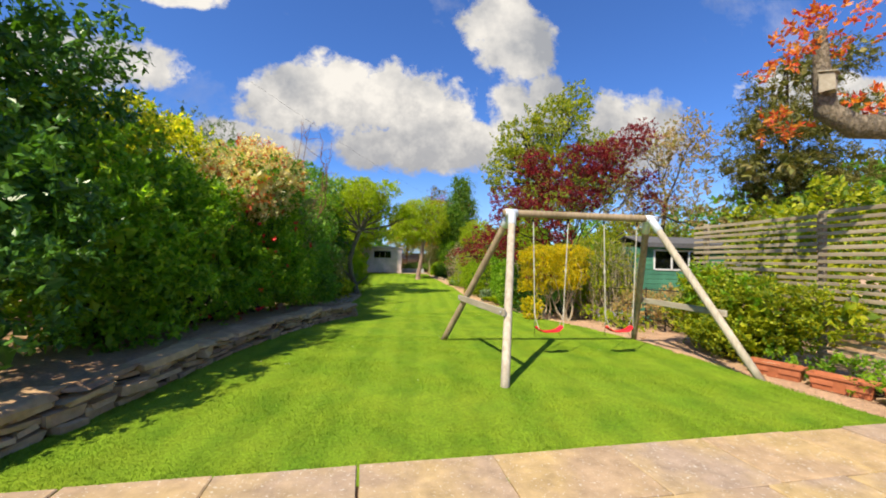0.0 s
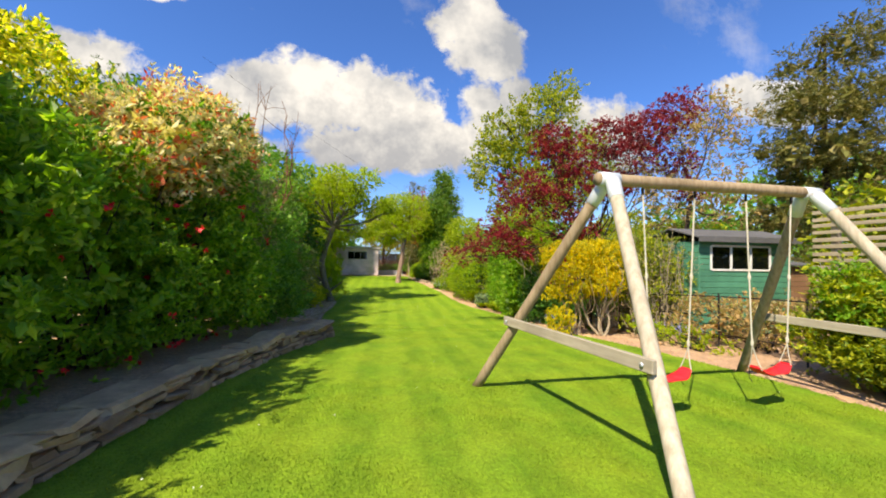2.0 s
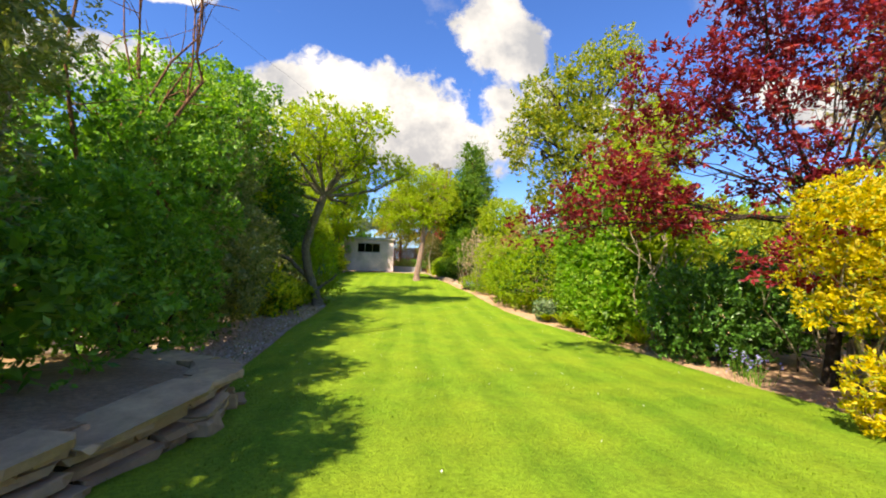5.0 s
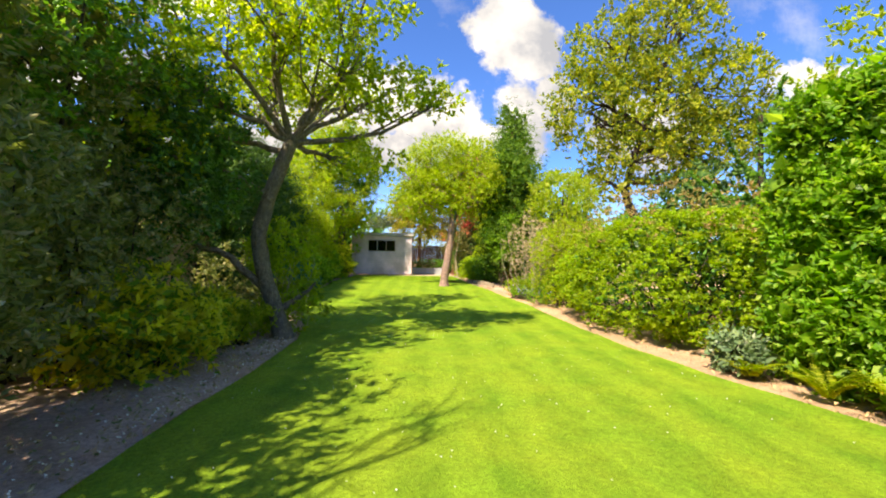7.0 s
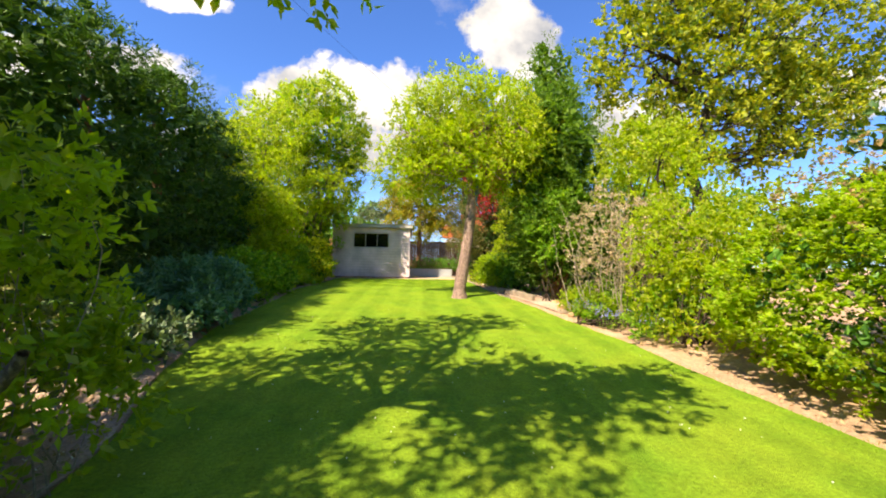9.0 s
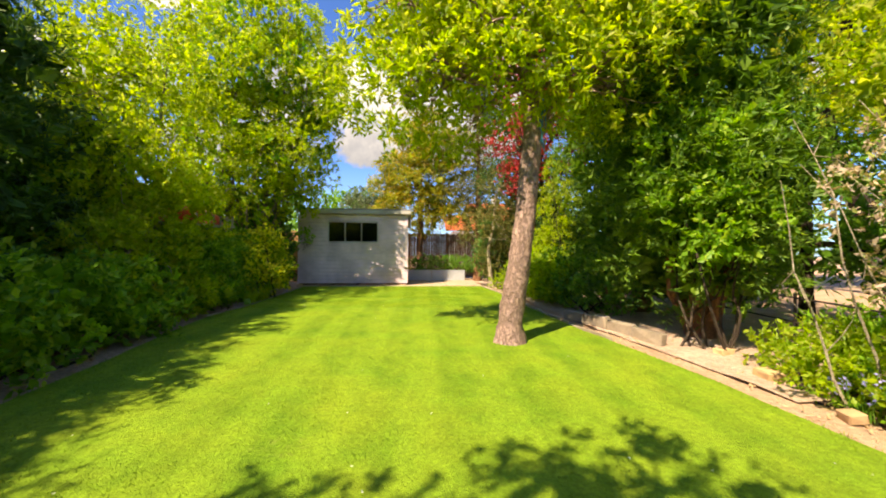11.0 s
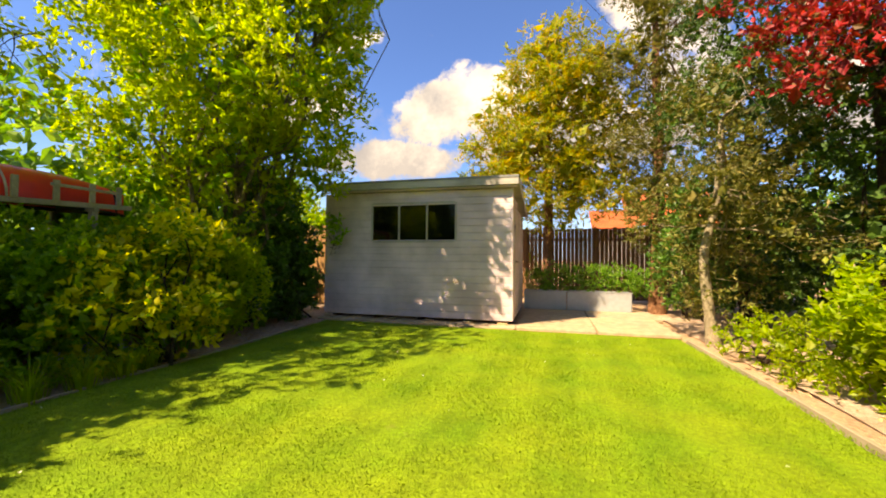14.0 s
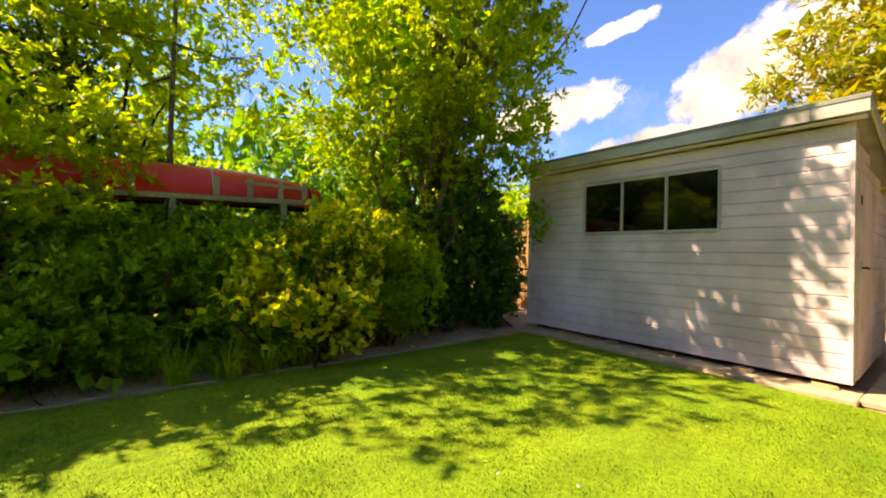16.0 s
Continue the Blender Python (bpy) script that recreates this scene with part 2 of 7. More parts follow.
TAN_FENCE = wood_mat("tan_fence_board", (0.46, 0.30, 0.15), (0.62, 0.43, 0.24), (30, 30, 2.5), per=0.3)
ORANGE_FENCE = wood_mat("orange_fence_board", (0.36, 0.19, 0.08), (0.48, 0.27, 0.13), (2.5, 2.5, 30))
MAUVE = wood_mat("mauve_grey_painted_board", (0.66, 0.52, 0.555), (0.75, 0.60, 0.635), (2.0, 30, 30), 0.55, 0.3, 0.08)
MAUVE_TRIM = wood_mat("pale_weathered_fascia", (0.42, 0.38, 0.34), (0.54, 0.50, 0.46), (2.0, 30, 30), 0.7, 0.2, 0.1)
GREEN_PAINT = wood_mat("green_painted_board", (0.055, 0.19, 0.12), (0.075, 0.25, 0.16), (2.0, 30, 30), 0.6, 0.3, 0.2)
WHITE_PAINT = plain_mat("white_painted_wood", (0.72, 0.72, 0.70), 0.5, 0.4, vary=0.12)
FELT = plain_mat("grey_roofing_felt", (0.13, 0.13, 0.135), 0.95, 0.1)
FELT_PALE = plain_mat("pale_roofing_felt", (0.30, 0.30, 0.29), 0.95, 0.1)
GALV = plain_mat("galvanised_steel", (0.50, 0.53, 0.56), 0.55, 0.5, 0.3, 0.15)
BRACKET = plain_mat("pale_blue_metal", (0.62, 0.68, 0.72), 0.4, 0.5, 0.2, 0.1)
IRON = plain_mat("dark_rusty_iron", (0.045, 0.033, 0.028), 0.7, 0.3, 0.3)
RUST = plain_mat("rusty_wire", (0.18, 0.08, 0.05), 0.8, 0.2, 0.2)
RED = plain_mat("red_plastic", (0.75, 0.02, 0.025), 0.38, 0.5, vary=0.1)
CANOE = plain_mat("red_canoe_shell", (0.85, 0.035, 0.02), 0.35, 0.5, vary=0.12)
ROPE = plain_mat("pale_rope", (0.62, 0.58, 0.48), 0.9, 0.1, scale=60)
TERRACOTTA = plain_mat("terracotta", (0.52, 0.17, 0.075), 0.7, 0.3)
ORANGE_TILE = plain_mat("orange_roof_tile", (0.62, 0.15, 0.055), 0.8, 0.2, vary=0.35)
WHITE_WALL = plain_mat("white_rendered_wall", (0.75, 0.73, 0.68), 0.9, 0.1, vary=0.1)
# near-black stand-in for the shade inside sheds and holes
DARK = plain_mat("interior_shade", (0.02, 0.02, 0.02), 0.9, 0.1)
GLASS = glass_mat()
BARK = bark_mat("grey_brown_bark", (0.11, 0.07, 0.055), (0.50, 0.335, 0.275))
BARK_DARK = bark_mat("dark_bark", (0.03, 0.022, 0.016), (0.10, 0.075, 0.055))
BARK_GREY = bark_mat("grey_mossy_bark", (0.09, 0.075, 0.055), (0.30, 0.25, 0.18))
BARK_PALE = bark_mat("pale_bare_wood", (0.32, 0.25, 0.16), (0.55, 0.46, 0.33), 1.6)
BARK_RED = bark_mat("reddish_bark", (0.12, 0.055, 0.03), (0.36, 0.18, 0.10))
L = {}
for nm, a, b, c, g, tl, am in (
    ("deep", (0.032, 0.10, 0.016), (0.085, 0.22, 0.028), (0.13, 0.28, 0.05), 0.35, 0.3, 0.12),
    ("mid", (0.06, 0.17, 0.018), (0.16, 0.35, 0.032), (0.252, 0.420, 0.070), 0.45, 0.45, 0.15),
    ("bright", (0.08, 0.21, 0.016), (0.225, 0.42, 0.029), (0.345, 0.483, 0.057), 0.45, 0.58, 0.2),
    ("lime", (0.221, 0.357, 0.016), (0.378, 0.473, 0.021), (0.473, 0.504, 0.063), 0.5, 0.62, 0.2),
    ("gold", (0.462, 0.363, 0.009), (0.682, 0.517, 0.013), (0.308, 0.352, 0.022), 0.5, 0.45, 0.25),
    ("limegold", (0.48, 0.48, 0.03), (0.76, 0.70, 0.07), (0.16, 0.30, 0.02), 0.5, 0.6, 0.3),
    ("fresh", (0.19, 0.32, 0.017), (0.33, 0.46, 0.025), (0.36, 0.42, 0.05), 0.45, 0.6, 0.12),
    ("goldgreen", (0.22, 0.29, 0.016), (0.40, 0.42, 0.026), (0.115, 0.196, 0.017), 0.5, 0.45, 0.3),
    ("olive", (0.121, 0.162, 0.047), (0.257, 0.297, 0.095), (0.378, 0.351, 0.162), 0.5, 0.4, 0.2),
    ("conifer", (0.026, 0.075, 0.014), (0.07, 0.155, 0.024), (0.11, 0.20, 0.035), 0.55, 0.25, 0.12),
    ("thuja", (0.045, 0.115, 0.014), (0.12, 0.235, 0.022), (0.18, 0.30, 0.03), 0.5, 0.4, 0.2),
    ("fading", (0.36, 0.27, 0.19), (0.60, 0.46, 0.36), (0.30, 0.34, 0.10), 0.6, 0.35, 0.2),
    ("hosta", (0.055, 0.17, 0.09), (0.11, 0.27, 0.14), (0.17, 0.34, 0.16), 0.4, 0.3, 0.15),
    ("maple", (0.11, 0.010, 0.020), (0.28, 0.022, 0.042), (0.38, 0.05, 0.055), 0.45, 0.45, 0.12),
    ("plum", (0.26, 0.018, 0.022), (0.50, 0.04, 0.05), (0.20, 0.10, 0.04), 0.45, 0.35, 0.15),
    ("cream", (0.575, 0.517, 0.230), (0.782, 0.690, 0.391), (0.690, 0.184, 0.092), 0.5, 0.4, 0.12),
    ("bronze", (0.30, 0.20, 0.09), (0.46, 0.32, 0.14), (0.30, 0.30, 0.08), 0.5, 0.35, 0.3),
    ("orange", (0.58, 0.10, 0.03), (0.72, 0.30, 0.05), (0.5, 0.06, 0.04), 0.5, 0.4, 0.3),
    ("straw", (0.28, 0.22, 0.11), (0.44, 0.36, 0.20), (0.18, 0.20, 0.06), 0.7, 0.2, 0.2),
    ("cedar", (0.18, 0.25, 0.03), (0.36, 0.38, 0.04), (0.46, 0.33, 0.03), 0.5, 0.4, 0.3),
    ("spruce", (0.07, 0.085, 0.02), (0.17, 0.175, 0.04), (0.26, 0.22, 0.07), 0.55, 0.25, 0.2),
    ("silver", (0.07, 0.13, 0.055), (0.15, 0.22, 0.10), (0.3, 0.34, 0.22), 0.6, 0.2, 0.1),
    ("redflower", (0.55, 0.01, 0.02), (0.8, 0.03, 0.04), None, 0.5, 0.3, 0),
    ("whiteflower", (0.70, 0.72, 0.70), (0.85, 0.86, 0.84), None, 0.6, 0.3, 0),
    ("blueflower", (0.22, 0.22, 0.62), (0.40, 0.38, 0.80), None, 0.6, 0.3, 0),
):
    L[nm] = leaf_mat("leaf_" + nm, a, b, c, g, tl, am)


# mesh helpers
def ground(y):
    """Height of the lawn: it dips gently half-way down the garden."""
    return float(np.interp(y, GY, GZ))


GY = np.linspace(-10, 40, 201)
GZ = np.interp(GY, [3, 6, 9, 17, 20, 22.5, 24.5, 27], [0, -0.15, -0.42, -0.42, -0.28, -0.12, -0.04, 0])
GZ = np.convolve(np.pad(GZ, 6, mode="edge"), np.ones(13) / 13, mode="valid")


def ground_at(y):
    return np.interp(y, GY, GZ)


def from_arrays(name, verts, faces, mats, parent=None, label="", index=None, smooth=False):
    """A mesh object from arrays; faces of one size, or a list of arrays."""
    me = bpy.data.meshes.new(name)
    groups = faces if isinstance(faces, list) else [faces]
    groups = [f for f in groups if len(f)]
    verts = np.asarray(verts, dtype=np.float32)
    me.vertices.add(len(verts))
    me.vertices.foreach_set("co", verts.ravel())
    loops = np.concatenate([f.ravel() for f in groups]).astype(np.int32)
    sizes = np.concatenate([np.full(len(f), f.shape[1]) for f in groups])
    me.loops.add(len(loops))
    me.loops.foreach_set("vertex_index", loops)
    me.polygons.add(len(sizes))
    me.polygons.foreach_set("loop_start", np.concatenate([[0], np.cumsum(sizes)[:-1]]).astype(np.int32))
    if index is not None:
        me.polygons.foreach_set("material_index", np.asarray(index, dtype=np.int32))
    me.polygons.foreach_set("use_smooth", np.full(len(sizes), smooth))
    me.update(calc_edges=True)
    for m in mats:
        me.materials.append(m)
    ob = new(name, me)
    ob.parent = parent
    if label:
        tagged(ob, label)
    return ob


def part(name, bm, mat, parent=None, label=""):
    me = bpy.data.meshes.new(name)
    bm.to_mesh(me)
    bm.free()
    me.materials.append(mat)
    ob = new(name, me)
    ob.parent = parent
    if label:
        tagged(ob, label)
    return ob


def thing(name, at, label, category, group="", kind="", rz=0.0):
    ob = tagged(new(name), label, category, group, kind)
    ob.location, ob.rotation_euler = at, (0, 0, radians(rz))
    ob.empty_display_size = 0.1
    return ob


def block_bm(size, bevel=0.0, segs=1, centre=(0, 0, 0)):
    bm = bmesh.new()
    bmesh.ops.create_cube(bm, size=1)
    bmesh.ops.scale(bm, vec=size, verts=bm.verts)
    if bevel:
        bmesh.ops.bevel(bm, geom=bm.edges[:], offset=bevel, segments=segs, affect="EDGES")
    bmesh.ops.translate(bm, vec=centre, verts=bm.verts)
    return bm


def block(name, size, centre, mat, parent=None, bevel=0.004, rot=None, label=""):
    """A bevelled board or block, its origin at its centre."""
    ob = part(name, block_bm(size, min(bevel, 0.3 * min(size))), mat, parent, label)
    ob.location = centre
    if rot:
        ob.rotation_euler = rot
    return ob


def tube_arrays(pts, radii, sides=7, start=0, rng=None, rough=0.0):
    """A tapered tube through points; returns verts and quads."""
    pts = np.asarray(pts, float)
    n = len(pts)
    tang = np.gradient(pts, axis=0)
    tang /= np.linalg.norm(tang, axis=1)[:, None] + 1e-9
    ref = np.array([0.31, 0.95, 0.05]) if abs(tang[:, 1]).mean() < 0.8 else np.array([0.95, 0.1, 0.3])
    a = np.cross(tang, ref)
    a /= np.linalg.norm(a, axis=1)[:, None]
    b = np.cross(tang, a)
    ang = np.linspace(0, 2 * np.pi, sides, endpoint=False)
    r = np.asarray(radii, float)[:, None] * np.ones((n, sides))
    if rng is not None and rough:
        r *= 1 + rng.normal(0, rough, r.shape)
    ring = a[:, None, :] * np.cos(ang)[None, :, None] + b[:, None, :] * np.sin(ang)[None, :, None]
    V = (pts[:, None, :] + ring * r[:, :, None]).reshape(-1, 3)
    i = np.arange(n - 1)[:, None] * sides
    j = np.arange(sides)[None, :]
    k = (j + 1) % sides
    F = np.stack([i + j, i + k, i + sides + k, i + sides + j], -1).reshape(-1, 4) + start
    return V, F


class Wood:
    """Collects tubes into one mesh."""

    def __init__(self, seed):
        self.V, self.F, self.n, self.rng = [], [], 0, np.random.default_rng(seed)

    def tube(self, pts, radii, sides=7, rough=0.0):
        v, f = tube_arrays(pts, radii, sides, self.n, self.rng, rough)
        self.V.append(v)
        self.F.append(f)
        self.n += len(v)
        cap = np.arange(self.n - sides, self.n)
        return cap

    def limb(self, a, b, r0, r1, bend=0.12, steps=6, sides=6, rough=0.03):
        a, b = np.asarray(a, float), np.asarray(b, float)
        length = np.linalg.norm(b - a)
        t = np.linspace(0, 1, steps)[:, None]
        p = a + (b - a) * t
        w = self.rng.normal(0, 1, 3) * bend * length
        p = p + w * np.sin(np.pi * t) + self.rng.normal(0, 0.02 * length, p.shape) * np.sin(np.pi * t)
        self.tube(p, r0 + (r1 - r0) * t[:, 0], sides, rough)
        return p

    def done(self, name, mat, parent, label=""):
        return from_arrays(name, np.concatenate(self.V), np.concatenate(self.F), [mat], parent, label, smooth=True)


def unit(v):
    return v / (np.linalg.norm(v, axis=-1, keepdims=True) + 1e-9)


def leaf_quads(p, along, side, length, width, fold=0.15):
    up = unit(np.cross(along, side))
    mid = p + along * length * 0.45
    h = up * (width * fold)
    V = np.stack([p, mid + side * width * 0.5 + h, p + along * length, mid - side * width * 0.5 + h], 1)
    return V.reshape(-1, 3)


def sprigs(rng, centres, outward, k, leaf, width, reach, spread=0.7, lift=0.2, flat=0.0):
    """Each centre bears k leaves along a short twig. flat: how level the leaves lie."""
    S = len(centres)
    d = unit(outward + rng.normal(0, spread, (S, 3)) + np.array([0, 0, lift]))
    t = np.linspace(0.1, 1, k)[None, :, None]
    p = centres[:, None, :] + d[:, None, :] * t * reach
    rad = rng.normal(0, 1, (S, k, 3))
    rad[..., 2] *= 1 - flat
    along = unit(d[:, None, :] * 0.55 + unit(rad))
    ref = rng.normal(0, 1, (S, k, 3)) * (1 - flat)
    ref[..., 2] += 1.0
    side = unit(np.cross(along, ref))
    size = rng.uniform(0.65, 1.2, (S, k, 1))
    p = p.reshape(-1, 3)
    V = leaf_quads(p, along.reshape(-1, 3), side.reshape(-1, 3), leaf * size.reshape(-1, 1), width * size.reshape(-1, 1))
    return V


def lumps(p, scale, seed):
    """A cheap smooth noise of unit strength."""
    r = np.random.default_rng(seed)
    out = np.zeros(len(p))
    for f, a in ((1, 0.5), (2.1, 0.3), (4.3, 0.2)):
        for _ in range(3):
            w = r.normal(0, 1, 3) * f * scale
            out += a * np.sin(p @ w + r.uniform(0, 6.28)) / 1.7
    return out


def blob_points(rng, blobs, n, shell=0.75, seed=1, rough=0.18, floor=None):
    """Points near the skins of the blobs (x, y, z, rx, ry, rz), with outward directions."""
    area = np.array([(b[3] * b[4] + b[3] * b[5] + b[4] * b[5]) for b in blobs])
    which = rng.choice(len(blobs), n, p=area / area.sum())
    B = np.array([b[:6] for b in blobs])[which]
    d = unit(rng.normal(0, 1, (n, 3)))
    r = shell + (1 - shell) * rng.random(n) ** 0.6
    q = B[:, :3] + d * B[:, 3:] * r[:, None]
    lump = lumps(q, 2.6, seed) * rough
    q = B[:, :3] + d * B[:, 3:] * (r * (1 + lump))[:, None]
    keep = np.ones(n, bool)
    if floor is not None:
        keep &= q[:, 2] > floor
    # holes: thin where the noise is low
    keep &= lumps(q, 4.0, seed + 7) > -0.75
    # inside another blob: drop most
    inside = np.zeros(n, bool)
    for i, b in enumerate(blobs):
        e = (((q - np.array(b[:3])) / (np.array(b[3:6]) * 0.72)) ** 2).sum(1) < 1
        inside |= e & (which != i)
    keep &= ~inside | (rng.random(n) < 0.1)
    return q[keep], unit(d / B[:, 3:])[keep]


def clumped(rng, blobs, n, size, shell, seed, rough, floor, squash=0.62):
    """Points on small outward tufts that sit on the blobs, with dark gaps between the tufts."""
    area = sum(4.2 * (b[3] * b[4] + b[3] * b[5] + b[4] * b[5]) for b in blobs)
    m = int(max(len(blobs) * 5, min(area / (size * size * 1.7) * 1.5, n * 0.5 + 5)))
    c, o = blob_points(rng, blobs, m, shell, seed, rough, None)
    if len(c) == 0:
        return blob_points(rng, blobs, n, shell, seed, rough, floor)
    i = rng.integers(len(c), size=n)
    big = rng.uniform(0.6, 1.35, len(c))
    d = unit(rng.normal(0, 1, (n, 3)) + o[i] * 0.9 + np.array([0, 0, 0.35]))
    r = size * big[i] * (0.55 + 0.45 * rng.random(n))
    q = c[i] + d * r[:, None] * np.array([1.0, 1.0, squash])
    if floor is not None:
        ok = q[:, 2] > floor
        q, d = q[ok], d[ok]
    return q, d


def crown(name, parent, blobs, n, leaf, mat, seed, k=9, width=None, reach=None, shell=0.68, rough=0.27, spread=0.7, lift=0.2, flat=0.0, floor=None, inner=0.12, label="", inner_mat=None, tuft=None, squash=0.62):
    """Foliage: n sprigs of k leaves on the blobs' skins, and larger leaves within; a darker inner_mat puts the inside
    shade into their colour.
    """
    rng = np.random.default_rng(seed)
    n, leaf, width = int(n * 0.47), leaf * 1.3, (width or leaf * 0.5) * 1.35
    tuft = leaf * 3.3 if tuft is None else tuft
    if tuft and n > 250:
        c, o = clumped(rng, blobs, n, tuft, shell, seed, rough, floor, squash)
    else:
        c, o = blob_points(rng, blobs, n, shell, seed, rough, floor)
    V = sprigs(rng, c, o, k, leaf, width, reach or leaf * 1.6, spread * 0.8, lift, flat)
    mi = np.zeros(len(V) // 4)
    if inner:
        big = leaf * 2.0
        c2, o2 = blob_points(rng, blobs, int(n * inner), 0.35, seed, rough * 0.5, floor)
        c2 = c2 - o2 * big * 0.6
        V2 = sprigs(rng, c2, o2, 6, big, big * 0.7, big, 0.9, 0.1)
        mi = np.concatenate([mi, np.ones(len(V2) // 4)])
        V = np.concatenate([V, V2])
    F = np.arange(len(V)).reshape(-1, 4)
    base = np.array(parent.location) if parent else np.zeros(3)
    return from_arrays(name, V - base, F, [mat, inner_mat or mat], parent, label, index=mi)


def stems(parent, base, blobs, seed, mat, r=0.02, per=4, spread=0.15, name="stem_tangle"):
    """Bare stems from the ground into each blob."""
    w = Wood(seed)
    b0 = np.array(parent.location)
    for b in blobs:
        for _ in range(per):
            foot = np.array(base) + w.rng.normal(0, spread, 3) * (1, 1, 0)
            c = np.array(b[:3]) + unit(w.rng.normal(0, 1, 3)) * np.array(b[3:6]) * 0.75
            mid = foot + (c - foot) * 0.45 + w.rng.normal(0, 0.08, 3)
            w.limb(foot - b0, mid - b0, r, r * 0.7, 0.08, 4, 5)
            w.limb(mid - b0, c - b0, r * 0.7, r * 0.3, 0.1, 5, 5)
    return tagged(w.done(name, mat, parent), kind="stuff")


def shrub(name, at, blobs, n, leaf, mat, seed, label, category="shrub", bark=None, stem_r=0.018, group="", **kw):
    """A shrub: stems from the ground and a leafy crown. Blobs lie relative to its foot."""
    z = ground(at[1]) if len(at) < 3 else at[2]
    ob = thing(name, (at[0], at[1], z), label, category, group)
    real = [(b[0] + at[0], b[1] + at[1], b[2] + z, *b[3:]) for b in blobs]
    stems(ob, (at[0], at[1], z - 0.03), real, seed + 100, bark or BARK_DARK, stem_r)
    crown("foliage", ob, real, n, leaf, mat, seed, floor=z + 0.02, **kw)
    return ob


def flowers(ob, blobs, n, size, mat, seed, k=7, name="flower_cluster", label=""):
    """Small flower heads on the skin of blobs that lie relative to the plant's foot."""
    rng = np.random.default_rng(seed)
    c, o = blob_points(rng, blobs, n, 0.97, seed, 0.12)
    V = sprigs(rng, c, o, k, size, size * 0.75, size * 0.6, 0.3, 0.1)
    return tagged(from_arrays(name, V, np.arange(len(V)).reshape(-1, 4), [mat], ob, label), kind="stuff")


def tree(name, at, trunk, blobs, n, leaf, leaf_material, bark, seed, label, limbs=True, twigs=6, r=0.12, top_r=0.06, limb_r=0.05, sides=10, crown_name="crown", extra=(), **kw):
    """A tree: trunk through points (relative to the foot), limbs to each blob, twigs, crown."""
    z = ground(at[1]) if len(at) < 3 else at[2]
    ob = thing(name, (at[0], at[1], z), label, "tree")
    w = Wood(seed)
    pts = np.array(trunk, float)
    t = np.linspace(0, 1, len(pts))
    tt = np.linspace(0, 1, len(pts) * 4)
    P = np.stack([np.interp(tt, t, pts[:, i]) for i in range(3)], 1)
    P[1:-1] = (P[:-2] + P[1:-1] * 2 + P[2:]) / 4
    R = r + (top_r - r) * tt
    R[:3] *= (1.35, 1.15, 1.05)
    P[0, 2] -= 0.06
    w.tube(P, R, sides, 0.05)
    for a, b, r0, r1 in extra:
        w.limb(a, b, r0, r1, 0.08, 8, 7)
    w.done("trunk", bark, ob)
    if limbs:
        w = Wood(seed + 1)
        for b in blobs:
            c = np.array(b[:3])
            low = P[(P[:, 2] < c[2] + 0.2) & (P[:, 2] > P[-1, 2] * 0.35)]
            low = low if len(low) else P[-1:]
            s = low[np.argmin(np.linalg.norm(low - c, axis=1))]
            p = w.limb(s, c, limb_r, limb_r * 0.3, 0.05, 8, 6)
            for _ in range(twigs):
                i = w.rng.integers(3, 8)
                e = c + unit(w.rng.normal(0, 1, 3)) * np.array(b[3:6]) * w.rng.uniform(0.7, 1.0)
                q = w.limb(p[i], e, limb_r * 0.35, limb_r * 0.1, 0.1, 5, 4)
                for _ in range(2):
                    e2 = q[3] + unit(w.rng.normal(0, 1, 3)) * np.array(b[3:6]) * 0.35
                    w.limb(q[2], e2, limb_r * 0.16, limb_r * 0.06, 0.1, 4, 3)
        tagged(w.done("branchwork", bark, ob), kind="stuff")
    real = [(b[0] + at[0], b[1] + at[1], b[2] + z, *b[3:]) for b in blobs]
    if n:
        crown(crown_name, ob, real, n, leaf, leaf_material, seed + 2, **kw)
    return ob


# ground, lawn, beds, paving
LEFT = np.array([(-2.35, -1.6), (-2.14, 0), (-2.08, 1.0), (-1.92, 2.3), (-1.62, 4.1), (-1.25, 5.7), (-1.02, 6.6), (-1.12, 7.3), (-1.5, 8.0), (-1.62, 9.5), (-1.75, 11.7), (-1.66, 13.5), (-1.68, 15.1),
                 (-1.95, 16.6), (-2.5, 18.0), (-2.95, 20.0), (-2.95, 23.0), (-3.1, 25.0), (-2.92, 26.5), (-2.92, 28.5), (-3.0, 30.2), (-3.05, 30.72)])
RIGHT = np.array([(4.66, -0.85), (4.52, 0.4), (4.5, 1.5), (4.4, 3.0), (4.15, 5.0), (4.0, 6.5), (4.15, 8.5), (4.05, 10.5), (3.5, 12.9), (3.32, 14.5), (3.3, 16.5), (3.2, 19.3), (2.9, 20.8), (2.72, 22.3), (2.4, 24.0), (2.28, 26.0),
                  (2.3, 28.5), (2.22, 30.6)])


def left_edge(y):
    return np.interp(y, LEFT[:, 1], LEFT[:, 0])


def right_edge(y):
    return np.interp(y, RIGHT[:, 1], RIGHT[:, 0])


def sheet(name, xs, ys, height, mat, label=""):
    X, Y = np.meshgrid(xs, ys)
    Z = height(X, Y)
    V = np.stack([X, Y, Z], -1).reshape(-1, 3)
    n, m = len(ys), len(xs)
    i = np.arange(n - 1)[:, None] * m + np.arange(m - 1)[None, :]
    F = np.stack([i, i + 1, i + m + 1, i + m], -1).reshape(-1, 4)
    return tagged(from_arrays(name, V, F, [mat], None, "", smooth=True), label, "ground", "", "structure")


